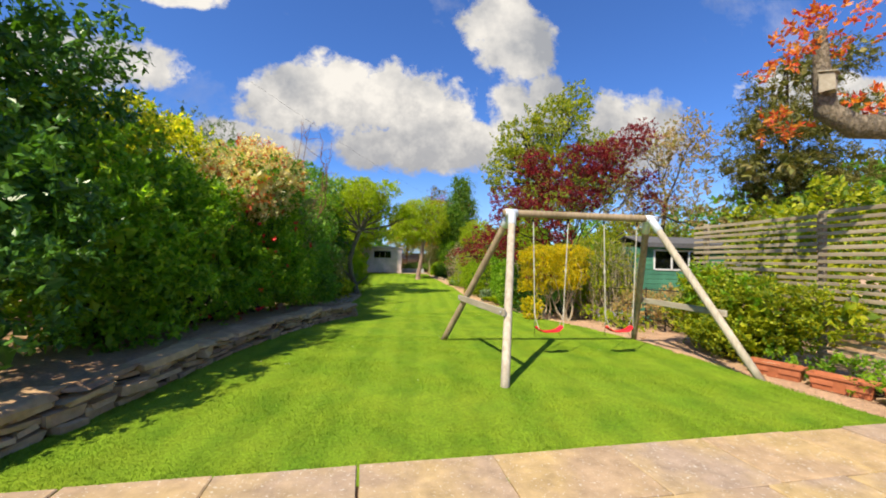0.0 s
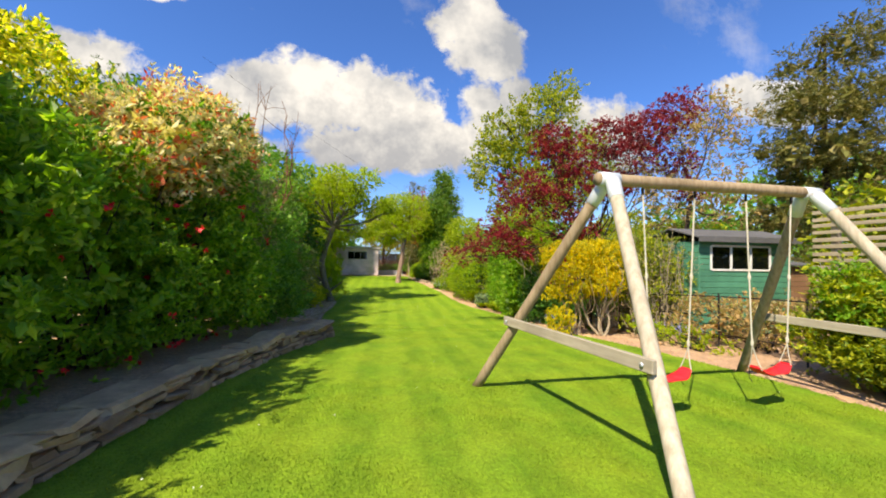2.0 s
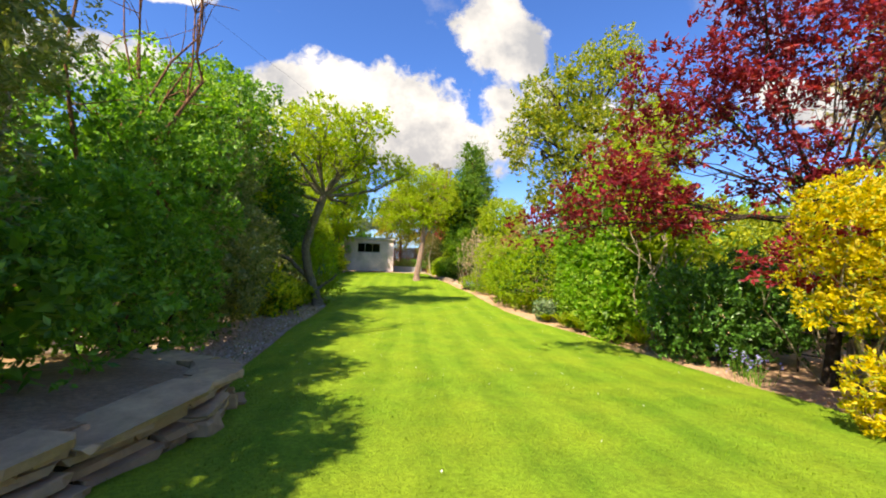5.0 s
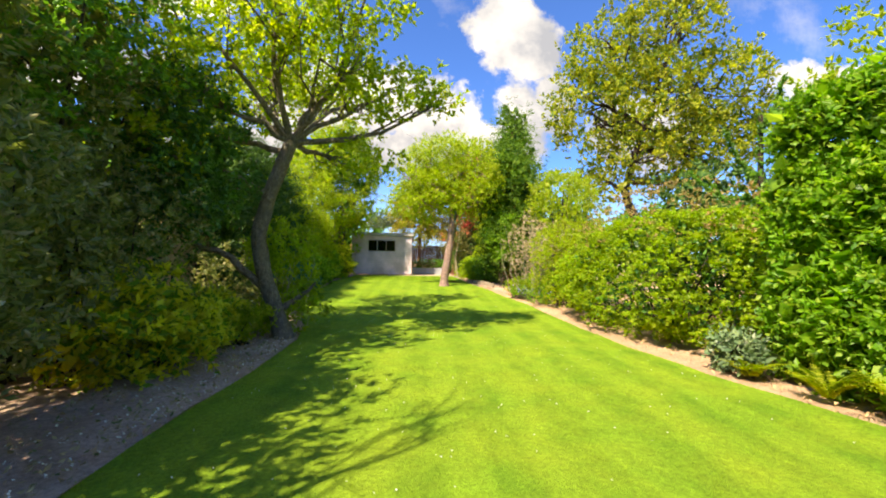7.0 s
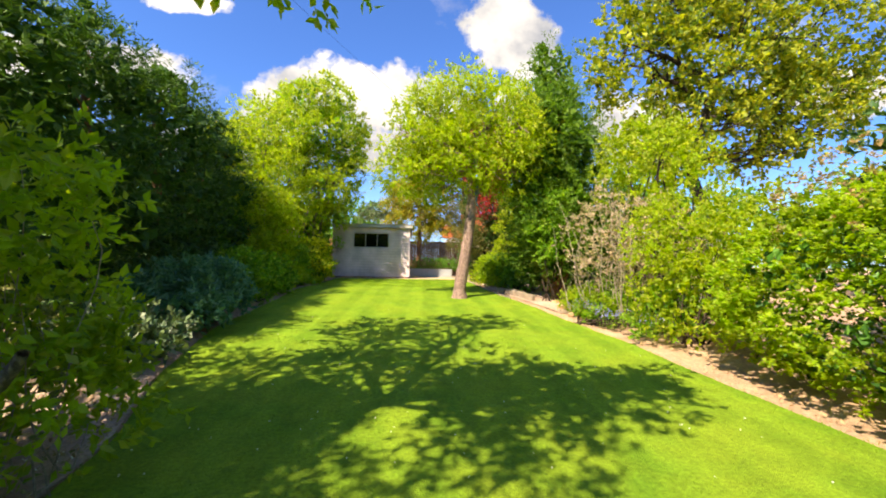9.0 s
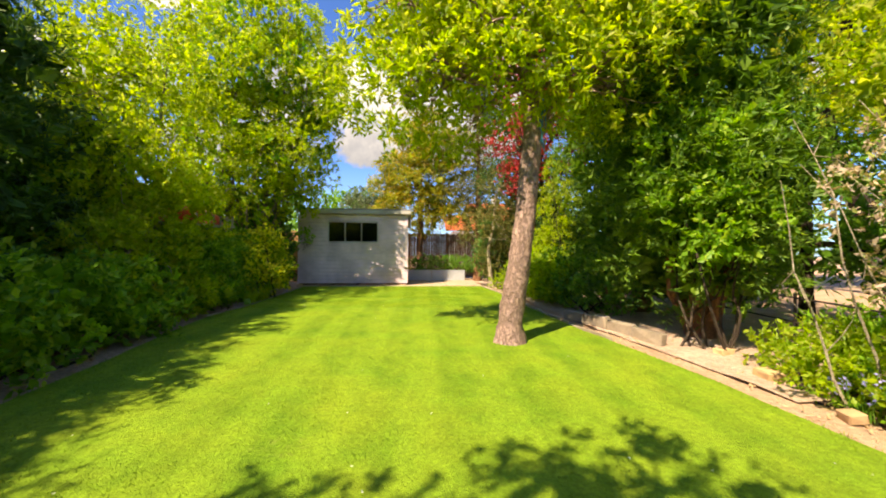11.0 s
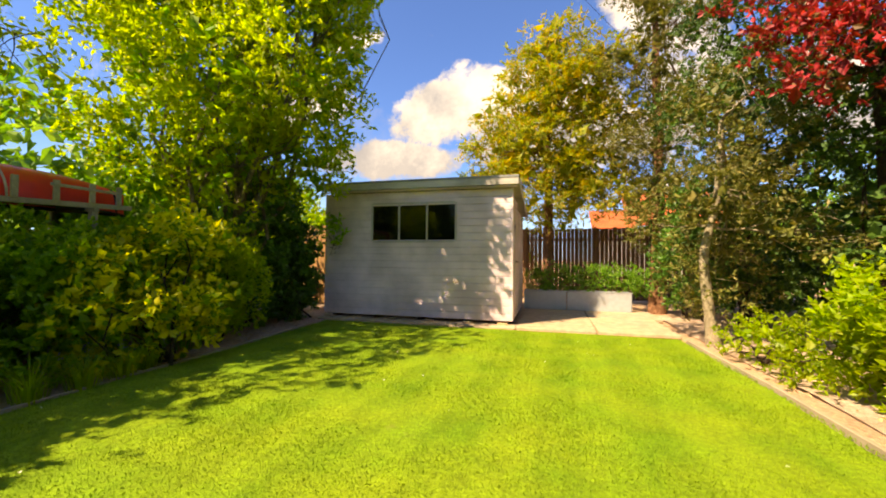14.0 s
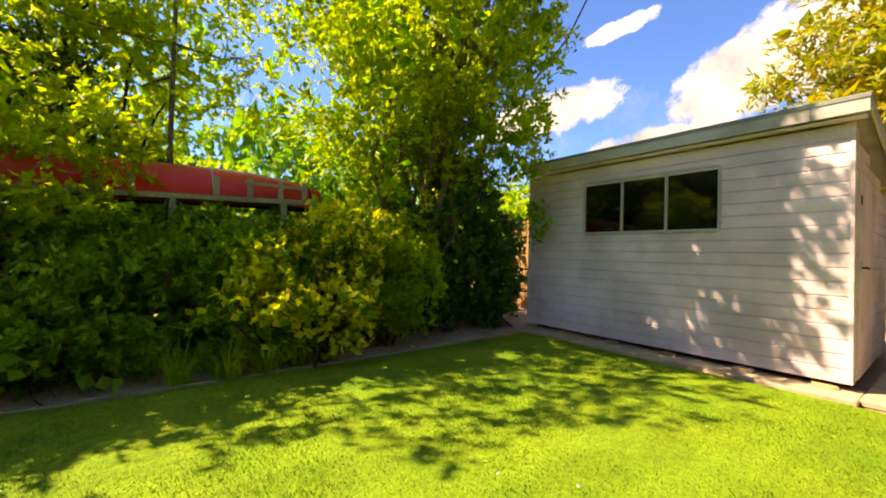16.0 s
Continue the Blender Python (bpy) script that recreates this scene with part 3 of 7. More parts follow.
def far_steps(near, far):
    return np.concatenate([-np.geomspace(far, near * 1.05, 12), np.linspace(-near, near, 121), np.geomspace(near * 1.05, far, 12)])


def rough_ground(X, Y):
    p = np.stack([X.ravel(), Y.ravel(), 0 * X.ravel()], 1)
    return (ground_at(Y) - 0.045 + 0.016 * lumps(p, 5.0, 3).reshape(X.shape) * (np.abs(X) < 9))


xs, ys = far_steps(8.0, 900.0), far_steps(22.0, 900.0) + 14
sheet("ground", xs, ys, rough_ground, SOIL, "bare brown earth between the lawn and the boundary")


def strip(name, edge_a, edge_b, ys, lift, mat, cols=24, skirt=0.05, wave=0.0, kind="structure", label="", category="ground"):
    """A sheet between two edges that are functions of y, with a turned-down rim."""
    u = np.linspace(0, 1, cols)
    V = []
    for y in ys:
        a, b = edge_a(y), edge_b(y)
        x = a + (b - a) * u
        z = np.full(cols, ground(y) + lift)
        z[0] -= skirt
        z[-1] -= skirt
        x[1], x[-2] = x[0] + 0.01, x[-1] - 0.01
        V.append(np.stack([x, np.full(cols, y), z], 1))
    V = np.array(V)
    V[..., 2] += wave * lumps(V.reshape(-1, 3), 3.0, 5).reshape(V.shape[:2])
    n = len(ys)
    i = np.arange(n - 1)[:, None] * cols + np.arange(cols - 1)[None, :]
    F = np.stack([i, i + 1, i + cols + 1, i + cols], -1).reshape(-1, 4)
    return tagged(from_arrays(name, V.reshape(-1, 3), F, [mat], smooth=False), label, category, "", kind)


def patio_line(x):
    return -1.31 + 0.104 * x


lawn_ys = np.concatenate([np.linspace(-1.55, 30.62, 260)])
strip("lawn", left_edge, right_edge, lawn_ys, 0.0, LAWN, 40, 0.05, 0.006, label="short striped green lawn")
strip("bed_soil", lambda y: left_edge(y) - 4.5, lambda y: left_edge(y) - 0.03, np.linspace(8.2, 33, 90), -0.02, DARK_SOIL, 20, 0.0, 0.02, label="dark mulched earth of the flower bed")
strip("bed_soil", lambda y: right_edge(y) + 0.3, lambda y: right_edge(y) + 4.5, np.linspace(21.6, 33, 70), -0.02, DARK_SOIL, 20, 0.0, 0.02, label="dark earth beneath the conifers")


def grass():
    """Short blades, thick near the walk."""
    rng = np.random.default_rng(5)
    P = []
    for y0, y1, per in ((-1.5, 3.0, 4600), (3.0, 9.0, 1500), (9.0, 18.0, 900), (18.0, 26.0, 1200), (26.0, 30.6, 4000)):
        n = int((y1 - y0) * 6.6 * per)
        P.append(np.stack([rng.uniform(-3.3, 4.7, int(n * 8 / 6.6)), rng.uniform(y0, y1, int(n * 8 / 6.6))], 1))
    P = np.concatenate(P)
    ok = (P[:, 0] > left_edge(P[:, 1]) - 0.01) & (P[:, 0] < right_edge(P[:, 1]) + 0.015) & (P[:, 1] > patio_line(P[:, 0]) - 0.012)
    P = P[ok]
    n = len(P)
    z = ground_at(P[:, 1])
    tall = rng.uniform(0.008, 0.018, n)
    edge = (P[:, 1] < patio_line(P[:, 0]) + 0.04) | (P[:, 0] > right_edge(P[:, 1]) - 0.03)
    tall[edge] *= 1.5
    a = rng.uniform(0, 6.283, n)
    lean = rng.uniform(0.0, 0.8, n) * tall
    s = np.stack([np.cos(a), np.sin(a), 0 * a], 1) * 0.0034
    b = rng.uniform(0, 6.283, n)
    base = np.stack([P[:, 0], P[:, 1], z - 0.002], 1)
    tip = base + np.stack([np.cos(b) * lean, np.sin(b) * lean, tall], 1)
    V = np.stack([base - s, base + s, tip], 1).reshape(-1, 3)
    tagged(from_arrays("grass", V, np.arange(len(V)).reshape(-1, 3), [LAWN]), "short mown green grass blades", "grass", "", "stuff")


grass()


def daisies():
    rng = np.random.default_rng(8)
    n = 420
    y = np.where(rng.random(n) < 0.7, rng.uniform(7.5, 21, n), rng.uniform(0, 30, n))
    x = left_edge(y) + (right_edge(y) - left_edge(y)) * rng.uniform(0.02, 0.95, n)
    c = np.stack([x, y, ground_at(y) + 0.022], 1)
    V = sprigs(rng, c, np.tile([0, 0, 1.0], (n, 1)), 5, 0.009, 0.007, 0.004, 0.1, 0.5, 0.6)
    tagged(from_arrays("fallen_petals", V, np.arange(len(V)).reshape(-1, 4), [L["whiteflower"]]), "small white petals scattered on the lawn", "petals", "", "stuff")


daisies()


def wall_bed():
    """The raised bed behind the stone wall, earth up to its cap."""
    ys = np.linspace(-5, 8.2, 70)
    front = lambda y: left_edge(y) - 0.16 - max(0.0, y - 7.0) * 0.4
    strip("raised_bed_soil", lambda y: -9.0, front, ys, 0.25, BED_SOIL, 40, 0.3, 0.02, label="dark earth of the raised bed")


wall_bed()


# dry stone wall
def stone_meshes():
    out = []
    rng = np.random.default_rng(21)
    for i in range(14):
        bm = block_bm((1, 1, 1), 0.10, 1)
        tilt = rng.normal(0, 0.16)
        for v in bm.verts:
            v.co += Vector(rng.normal(0, 0.05, 3))
            v.co.z += tilt * v.co.x * (1 if i % 2 else 0.4)
        me = bpy.data.meshes.new("stone")
        bm.to_mesh(me)
        bm.free()
        me.materials.append(WALL_STONE)
        out.append(me)
    return out


STONES = stone_meshes()


def put_stone(parent, at, size, rz, rng, tilt=0.05, name="stone"):
    s = new(name, STONES[rng.integers(len(STONES))])
    s.parent = parent
    s.location, s.scale = at, size
    s.rotation_euler = (rng.normal(0, tilt), rng.normal(0, tilt), rz)
    return s


def resample(pts, step):
    d = np.concatenate([[0], np.cumsum(np.linalg.norm(np.diff(pts, axis=0), axis=1))])
    s = np.arange(0, d[-1], step)
    return np.stack([np.interp(s, d, pts[:, 0]), np.interp(s, d, pts[:, 1])], 1), d[-1]


def stone_wall():
    rng = np.random.default_rng(4)
    line = np.array([(-2.75, -3.4), (-2.5, -2.2), (-2.35, -1.6), (-2.14, 0), (-2.08, 1.0), (-1.92, 2.3), (-1.62, 4.1), (-1.25, 5.7), (-1.02, 6.6), (-1.08, 7.2), (-1.35, 7.7), (-1.8, 8.0), (-2.6, 8.2)])
    dense, total = resample(line, 0.02)
    wall = thing("dry_stone_wall", (0, 0, 0), "low retaining wall of rough grey-brown stones with flat capstones", "wall", kind="structure")
    core_pts, _ = resample(line, 0.25)

    def frame_at(s):
        i = min(int(s / 0.02), len(dense) - 2)
        p = dense[i]
        j0, j1 = max(i - 6, 0), min(i + 6, len(dense) - 1)
        t = dense[j1] - dense[j0]
        return p, math.atan2(t[1], t[0])

    heights = (0.085, 0.06, 0.06, 0.05)
    z0 = -0.03
    for c, h in enumerate(heights):
        s = rng.uniform(0, 0.2)
        while s < total - 0.1:
            w = rng.uniform(0.14, 0.52) * (1 if s > 2 else 1.3)
            tall = 1.9 if c in (0, 1, 2) and rng.random() < 0.28 else 1.0
            w = w * 0.75 if tall > 1 else w
            p, a = frame_at(s + w / 2)
            nx, ny = math.sin(a), -math.cos(a)
            hh = h * rng.uniform(0.78, 1.05) * tall
            dep = rng.uniform(0.16, 0.26)
            out = rng.normal(0, 0.028) - 0.01 * c + (0.03 if tall > 1 else 0)
            x = p[0] + nx * (out - dep * 0.35)
            y = p[1] + ny * (out - dep * 0.35)
            put_stone(wall, (x, y, ground(y) + z0 + h * tall / 2), (w * 0.92, dep, hh * 0.9), a + rng.normal(0, 0.1), rng, 0.08)
            s += w
        z0 += h
    s = 0.0
    while s < total - 0.2:
        w = rng.uniform(0.28, 0.8)
        p, a = frame_at(s + w / 2)
        nx, ny = math.sin(a), -math.cos(a)
        dep = rng.uniform(0.22, 0.42)
        x, y = p[0] + nx * (rng.normal(0.035, 0.03) - dep * 0.42), p[1] + ny * (0.03 - dep * 0.42)
        put_stone(wall, (x, y, ground(y) + z0 + 0.02 + rng.uniform(0, 0.015)), (w * 0.95, dep, rng.uniform(0.04, 0.075)), a + rng.normal(0, 0.13), rng, 0.05, "capstone")
        s += w * 0.97
    # dark sheet added behind the stones; its colour is the shade of the gaps
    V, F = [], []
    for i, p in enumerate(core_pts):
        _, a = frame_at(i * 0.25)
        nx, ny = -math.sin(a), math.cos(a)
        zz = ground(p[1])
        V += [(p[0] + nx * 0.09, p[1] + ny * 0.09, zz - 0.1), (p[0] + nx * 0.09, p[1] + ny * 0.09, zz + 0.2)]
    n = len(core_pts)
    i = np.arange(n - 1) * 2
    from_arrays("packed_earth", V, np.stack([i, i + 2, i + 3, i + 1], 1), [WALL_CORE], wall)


# patio paving
def patio():
    rng = np.random.default_rng(9)
    p = thing("patio", (0, 0, 0), "patio of worn buff and brown sandstone paving slabs", "paving", kind="structure")
    ang = math.atan(0.104)
    p.rotation_euler[2] = ang
    p.location = (0, -1.31, 0)
    bed = block("joint_bed", (13.4, 5.0, 0.05), (1.2, -2.5, -0.032), JOINT, p, 0.003)
    y = 0.0
    for row, d in enumerate((0.62, 0.75, 0.6, 0.75, 0.9, 0.9)):
        x = -5.3 + rng.uniform(0, 0.5)
        while x < 7.6:
            w = (0.62, 0.78, 0.9, 0.84)[rng.integers(4)]
            bm = block_bm((w - 0.012, d - 0.012, 0.045), 0.007, 1)
            for v in bm.verts:
                v.co += Vector(rng.normal(0, 0.0035, 3))
            s = part("slab", bm, PAVING, p)
            s.location = (x + w / 2, y - d / 2 - 0.005, -0.008 + rng.normal(0, 0.0015))
            x += w
        y -= d


# timber swing
def swing():
    sw = thing("garden_swing", (2.7, 1.6, 0), "weathered round-timber swing frame with two red seats on lawn", "swing")
    o = np.array([2.7, 1.6, 0])
    # top rail
    w = Wood(31)
    a, b = np.array([1.64, 1.55, 2.02]) - o, np.array([4.06, 1.69, 2.03]) - o
    w.tube(np.linspace(a, b, 14), np.full(14, 0.052), 14, 0.02)
    ob = w.done("top_rail", LOG, sw)
    bmesh_cap(ob, 14)
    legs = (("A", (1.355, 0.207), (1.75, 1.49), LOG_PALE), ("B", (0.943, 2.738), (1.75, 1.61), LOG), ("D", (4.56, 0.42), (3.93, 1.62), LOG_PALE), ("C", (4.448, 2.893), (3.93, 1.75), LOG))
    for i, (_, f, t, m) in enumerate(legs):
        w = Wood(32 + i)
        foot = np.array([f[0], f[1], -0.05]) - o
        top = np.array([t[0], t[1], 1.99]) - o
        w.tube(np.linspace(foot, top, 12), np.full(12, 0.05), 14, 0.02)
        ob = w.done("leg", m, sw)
        bmesh_cap(ob, 14)
        # metal sleeve at the top of the leg
        w = Wood(40 + i)
        d = unit(top - foot)
        w.tube(np.array([top - d * 0.19, top - d * 0.185, top - d * 0.02, top + d * 0.01]), [0.050, 0.058, 0.058, 0.052], 18)
        w.done("metal_sleeve", BRACKET, sw, "pale metal corner sleeve")
    for x, y in ((1.75, 1.556), (3.94, 1.683)):
        w = Wood(47)
        c = np.array([x, y, 2.022]) - o
        e = np.array([0.09, 0.006, 0])
        w.tube(np.array([c - e, c - e * 0.98, c + e * 0.98, c + e]), [0.053, 0.060, 0.060, 0.053], 18)
        w.done("corner_bracket", BRACKET, sw, "pale metal corner bracket")
    for (f0, t0), (f1, t1) in ((((1.355, 0.207), (1.75, 1.49)), ((0.943, 2.738), (1.75, 1.61))), (((4.56, 0.42), (3.93, 1.62)), ((4.448, 2.893), (3.93, 1.75)))):
        h = 0.72 / 1.99
        p0 = np.array([f0[0] + (t0[0] - f0[0]) * h, f0[1] + (t0[1] - f0[1]) * h, 0.73])
        p1 = np.array([f1[0] + (t1[0] - f1[0]) * h, f1[1] + (t1[1] - f1[1]) * h, 0.73])
        d = unit(p1 - p0)
        p0, p1 = p0 - d * 0.07, p1 + d * 0.07
        m = (p0 + p1) / 2 - o
        side = -0.07 if f0[0] < 2 else 0.07
        block("cross_brace", (np.linalg.norm(p1 - p0), 0.036, 0.085), (m[0] + side, m[1], m[2]), PLANK, sw, 0.005, (0, 0, math.atan2(d[1], d[0])))
        for q in (p0 + d * 0.07, p1 - d * 0.07):
            w = Wood(3)
            q = q - o + np.array([side * 1.32, 0, 0])
            w.tube(np.array([q, q + np.array([side * 0.12, 0, 0]), q + np.array([side * 0.13, 0, 0])]), [0.016, 0.014, 0.004], 8)
            w.done("bolt", GALV, sw)
    for cx, cy, rot in ((2.36, 1.60, 14), (3.46, 1.665, 10)):
        seat = new("seat_set")
        seat.parent = sw
        seat.location, seat.rotation_euler = (cx - o[0], cy - o[1], 0), (0, 0, radians(rot))
        n, m = 17, 7
        u = np.linspace(-1, 1, n)
        vv = np.linspace(-1, 1, m)
        V = []
        for top in (1, 0):
            for a in u:
                wd = 0.075 * (1 - 0.12 * math.cos(a * 6.28) * (abs(a) < 0.9)) * (1 - 0.25 * max(0, abs(a) - 0.8) / 0.2)
                z = 0.34 + 0.055 * a * a * a * a + 0.012 * a * a
                for c in vv:
                    V.append((a * 0.21, c * wd, z + (0.012 if top else -0.014) - (0.012 * c ** 4 if top else -0.01 * c ** 4)))
        V = np.array(V)
        F = []
        for i in range(n - 1):
            for j in range(m - 1):
                q = i * m + j
                F.append((q, q + m, q + m + 1, q + 1))
                q += n * m
                F.append((q, q + 1, q + m + 1, q + m))
        for i in range(n - 1):
            for j in (0, m - 1):
                q = i * m + j
                F.append((q, q + n * m, q + m + n * m, q + m) if j == 0 else (q + m, q + m + n * m, q + n * m, q))
        for j in range(m - 1):
            F.append((j + 1, j + 1 + n * m, j + n * m, j))
            q = (n - 1) * m + j
            F.append((q, q + n * m, q + 1 + n * m, q + 1))
        from_arrays("seat", V, np.array(F), [RED], seat, "bright red moulded plastic seat", smooth=True)
        for e in (-1, 1):
            w = Wood(50)
            fx = e * 0.245
            inv = Matrix.Rotation(-radians(rot), 4, "Z")
            tgt = inv @ Vector((e * 0.27, e * 0.27 * 0.065, 1.97))
            hub = np.array([fx * 1.0, 0, 0.60])
            for s in (-1, 1):
                w.tube(np.array([(e * 0.205, s * 0.055, 0.385), (e * 0.225, s * 0.02, 0.5), hub]), [0.005, 0.005, 0.005], 5)
            w.tube(np.array([hub, hub + (0, 0, 0.03), hub + (0, 0, 0.06)]), [0.012, 0.014, 0.008], 6)
            ln = np.linspace(0, 1, 12)[:, None]
            w.tube(hub + (np.array(tgt) - hub) * ln, np.full(12, 0.0075), 6, 0.05)
            k = hub + (np.array(tgt) - hub) * 0.45
            w.tube(np.array([k - (0, 0, 0.03), k, k + (0, 0, 0.03)]), [0.009, 0.016, 0.009], 6)
            w.done("rope", ROPE, seat)
            w = Wood(51)
            t = np.array(tgt)
            w.tube(np.array([t - (0, 0, 0.06), t - (0, 0, 0.03), t + (0, 0, 0.01)]), [0.010, 0.013, 0.010], 6)
            w.done("hanger_hook", IRON, seat)
            w = Wood(52)
            w.tube(np.array([(e * 0.205, 0.05, 0.4), (e * 0.21, 0.05, 0.3), (e * 0.21, 0.02, 0.26)]), [0.004, 0.004, 0.003], 4)
            w.done("loose_cord", IRON, seat)


def bmesh_cap(ob, sides):
    """Closes both ends of a tube mesh."""
    bm = bmesh.new()
    bm.from_mesh(ob.data)
    bmesh.ops.holes_fill(bm, edges=[e for e in bm.edges if e.is_boundary], sides=0)
    bm.to_mesh(ob.data)
    bm.free()


# mauve shed at the end of the garden
def shed():
    s = thing("garden_shed", (-1.64, 31.0, 0), "mauve-grey painted shiplap garden shed with three dark panes", "shed")
    W, D, H, HB = 3.28, 2.3, 2.17, 1.85
    n, base, pitch = 18, 0.07, 0.1165
    x0, x1, z0, z1 = -0.75, 0.735, 1.335, 1.962

    def board(name, length, centre, rot, mat=MAUVE):
        # shiplap: a chamfer at the top makes the shadow groove
        h = pitch
        prof = [(-0.004, -h / 2), (-0.016, -h / 2), (-0.016, h / 2 - 0.017), (-0.005, h / 2), (0.0, h / 2), (0.0, -h / 2)]
        V = [(e * length / 2, y, z) for e in (-1, 1) for y, z in prof]
        k = len(prof)
        F4 = np.array([(i, (i + 1) % k, k + (i + 1) % k, k + i) for i in range(k)])
        F6 = np.array([list(range(k))[::-1], list(range(k, 2 * k))])
        ob = from_arrays(name, V, [F4, F6], [mat], s)
        ob.location, ob.rotation_euler = centre, (0, 0, rot)
        return ob

    for i in range(n):
        z = base + pitch * (i + 0.5)
        if z1 > z > z0 - 0.02:
            board("board", x0 + W / 2, ((x0 - W / 2) / 2, 0, z), 0)
            board("board", W / 2 - x1, ((x1 + W / 2) / 2, 0, z), 0)
        else:
            board("board", W, (0, 0, z), 0)
        top = z + pitch / 2
        slope = min(D, (H - top) / (H - HB) * D) if top > HB else D
        door0 = 0.85
        if slope > door0:
            if z < 1.83:
                board("board", 0.12, (W / 2, 0.07, z), math.pi / 2)
                board("board", slope - door0, (W / 2, (door0 + slope) / 2, z), math.pi / 2)
            else:
                board("board", slope, (W / 2, slope / 2, z), math.pi / 2)
        else:
            board("board", max(slope, 0.2), (W / 2, max(slope, 0.2) / 2, z), math.pi / 2)
    # frame behind the boards, back and far side
    block("back_wall", (W, 0.03, HB), (0, D, HB / 2 + 0.05), MAUVE, s)
    block("side_wall", (0.03, D, HB), (-W / 2 + 0.02, D / 2, HB / 2 + 0.06), MAUVE, s)
    block("floor_deck", (W - 0.02, D - 0.02, 0.03), (0, D / 2, 0.075), FENCE, s)
    # near-black sheets added inside the walls: the unlit interior as a colour
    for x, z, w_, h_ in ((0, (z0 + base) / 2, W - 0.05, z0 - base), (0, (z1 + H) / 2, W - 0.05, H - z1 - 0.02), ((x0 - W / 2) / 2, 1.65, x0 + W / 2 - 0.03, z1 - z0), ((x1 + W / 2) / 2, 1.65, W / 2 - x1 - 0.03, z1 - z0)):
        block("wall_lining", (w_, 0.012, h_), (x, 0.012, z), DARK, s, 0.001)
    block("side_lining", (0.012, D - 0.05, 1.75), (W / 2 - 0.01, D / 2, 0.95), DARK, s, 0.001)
    for x in (-W / 2 - 0.004, W / 2 + 0.006):
        block("corner_post", (0.03, 0.045, 2.1), (x, 0.0, base + 1.05), MAUVE, s, 0.003)
    # door in the right-hand side
    door = block("door", (0.03, 0.70, 1.72), (W / 2 + 0.008, 0.49, 0.94), MAUVE, s, 0.004, label="mauve-grey painted shed door, shut")
    for k in range(6):
        block("door_board", (0.012, 0.11, 1.70), (0.018, -0.292 + k * 0.117, 0), MAUVE, door, 0.003)
    hd = new("handle_set")
    w = Wood(5)
    w.tube(np.array([(0.02, -0.28, 0.06), (0.06, -0.28, 0.06), (0.065, -0.24, 0.055), (0.06, -0.17, 0.06)]), [0.008, 0.009, 0.009, 0.006], 8)
    w.done("handle", IRON, door)
    bpy.data.objects.remove(hd)
    block("latch_plate", (0.006, 0.05, 0.09), (0.027, -0.28, 0.07), GALV, door, 0.001)
    block("hinge", (0.006, 0.05, 0.08), (0.027, -0.30, 0.62), IRON, door, 0.001)
    # windows
    win = new("window")
    win.parent = s
    tagged(win, "shed window of three dark panes in a thin brown frame")
    ww = (x1 - x0)
    for k in range(3):
        cx = x0 + ww * (k + 0.5) / 3
        block("pane", (ww / 3 - 0.03, 0.006, z1 - z0 - 0.03), (cx, -0.008, (z0 + z1) / 2), GLASS, win, 0.0005)
    for k in range(4):
        block("mullion", (0.03, 0.035, z1 - z0 + 0.012), (x0 + ww * k / 3, -0.012, (z0 + z1) / 2), MAUVE_TRIM, win, 0.004)
    for z in (z0 - 0.012, z1 + 0.008):
        block("window_frame", (ww - 0.035, 0.04, 0.026), (x0 + ww / 2, -0.012, z), MAUVE_TRIM, win, 0.004)
    # roof
    sl = math.atan2(HB - H, D)
    ln = math.hypot(D + 0.24, (H - HB) * (D + 0.24) / D)
    block("roof_deck", (W + 0.14, ln, 0.03), (0.03, D / 2, (H + HB) / 2 + 0.13), MAUVE_TRIM, s, 0.003, (sl, 0, 0))
    block("roof_felt", (W + 0.17, ln + 0.03, 0.012), (0.03, D / 2, (H + HB) / 2 + 0.155), FELT_PALE, s, 0.003, (sl, 0, 0))
    block("fascia", (W + 0.16, 0.022, 0.125), (0.03, -0.128, H + 0.095), MAUVE_TRIM, s, 0.004, label="pale weathered roof fascia")
    block("felt_edge", (W + 0.165, 0.006, 0.03), (0.03, -0.143, H + 0.155), FELT_PALE, s, 0.001)
    block("soffit", (W + 0.12, 0.10, 0.012), (0.03, -0.064, H + 0.015), MAUVE, s, 0.002)
    block("bargeboard", (0.022, ln, 0.11), (W / 2 + 0.105, D / 2, (H + HB) / 2 + 0.095), MAUVE_TRIM, s, 0.004, (sl, 0, 0))
    for x in (-1.5, -0.7, 0.1, 0.9, 1.5):
        block("bearer", (0.08, D - 0.1, 0.055), (x, D / 2 + 0.02, 0.028), FENCE, s, 0.004)
    rng = np.random.default_rng(3)
    for x in (-1.55, -1.0, -0.35, 0.3, 0.95, 1.5):
        st = put_stone(s, (x, -0.03, 0.015), (0.16, 0.1, 0.05), rng.uniform(-0.2, 0.2), rng, 0.03, "packing_stone")


def end_slab():
    p = thing("concrete_base", (0, 0, 0), "pale worn concrete slab beside the shed", "paving", kind="structure")
    rng = np.random.default_rng(2)
    for x, y, w, d in ((-1.6, 30.93, 3.35, 0.42), (0.66, 31.6, 1.15, 1.6), (1.78, 31.55, 1.06, 1.5), (0.66, 32.95, 1.15, 1.06), (1.86, 32.85, 1.2, 1.06)):
        block("slab", (w, d, 0.05), (x, y, -0.012 + rng.normal(0, 0.002)), CONCRETE, p, 0.008, (0, 0, rng.normal(0, 0.006)))


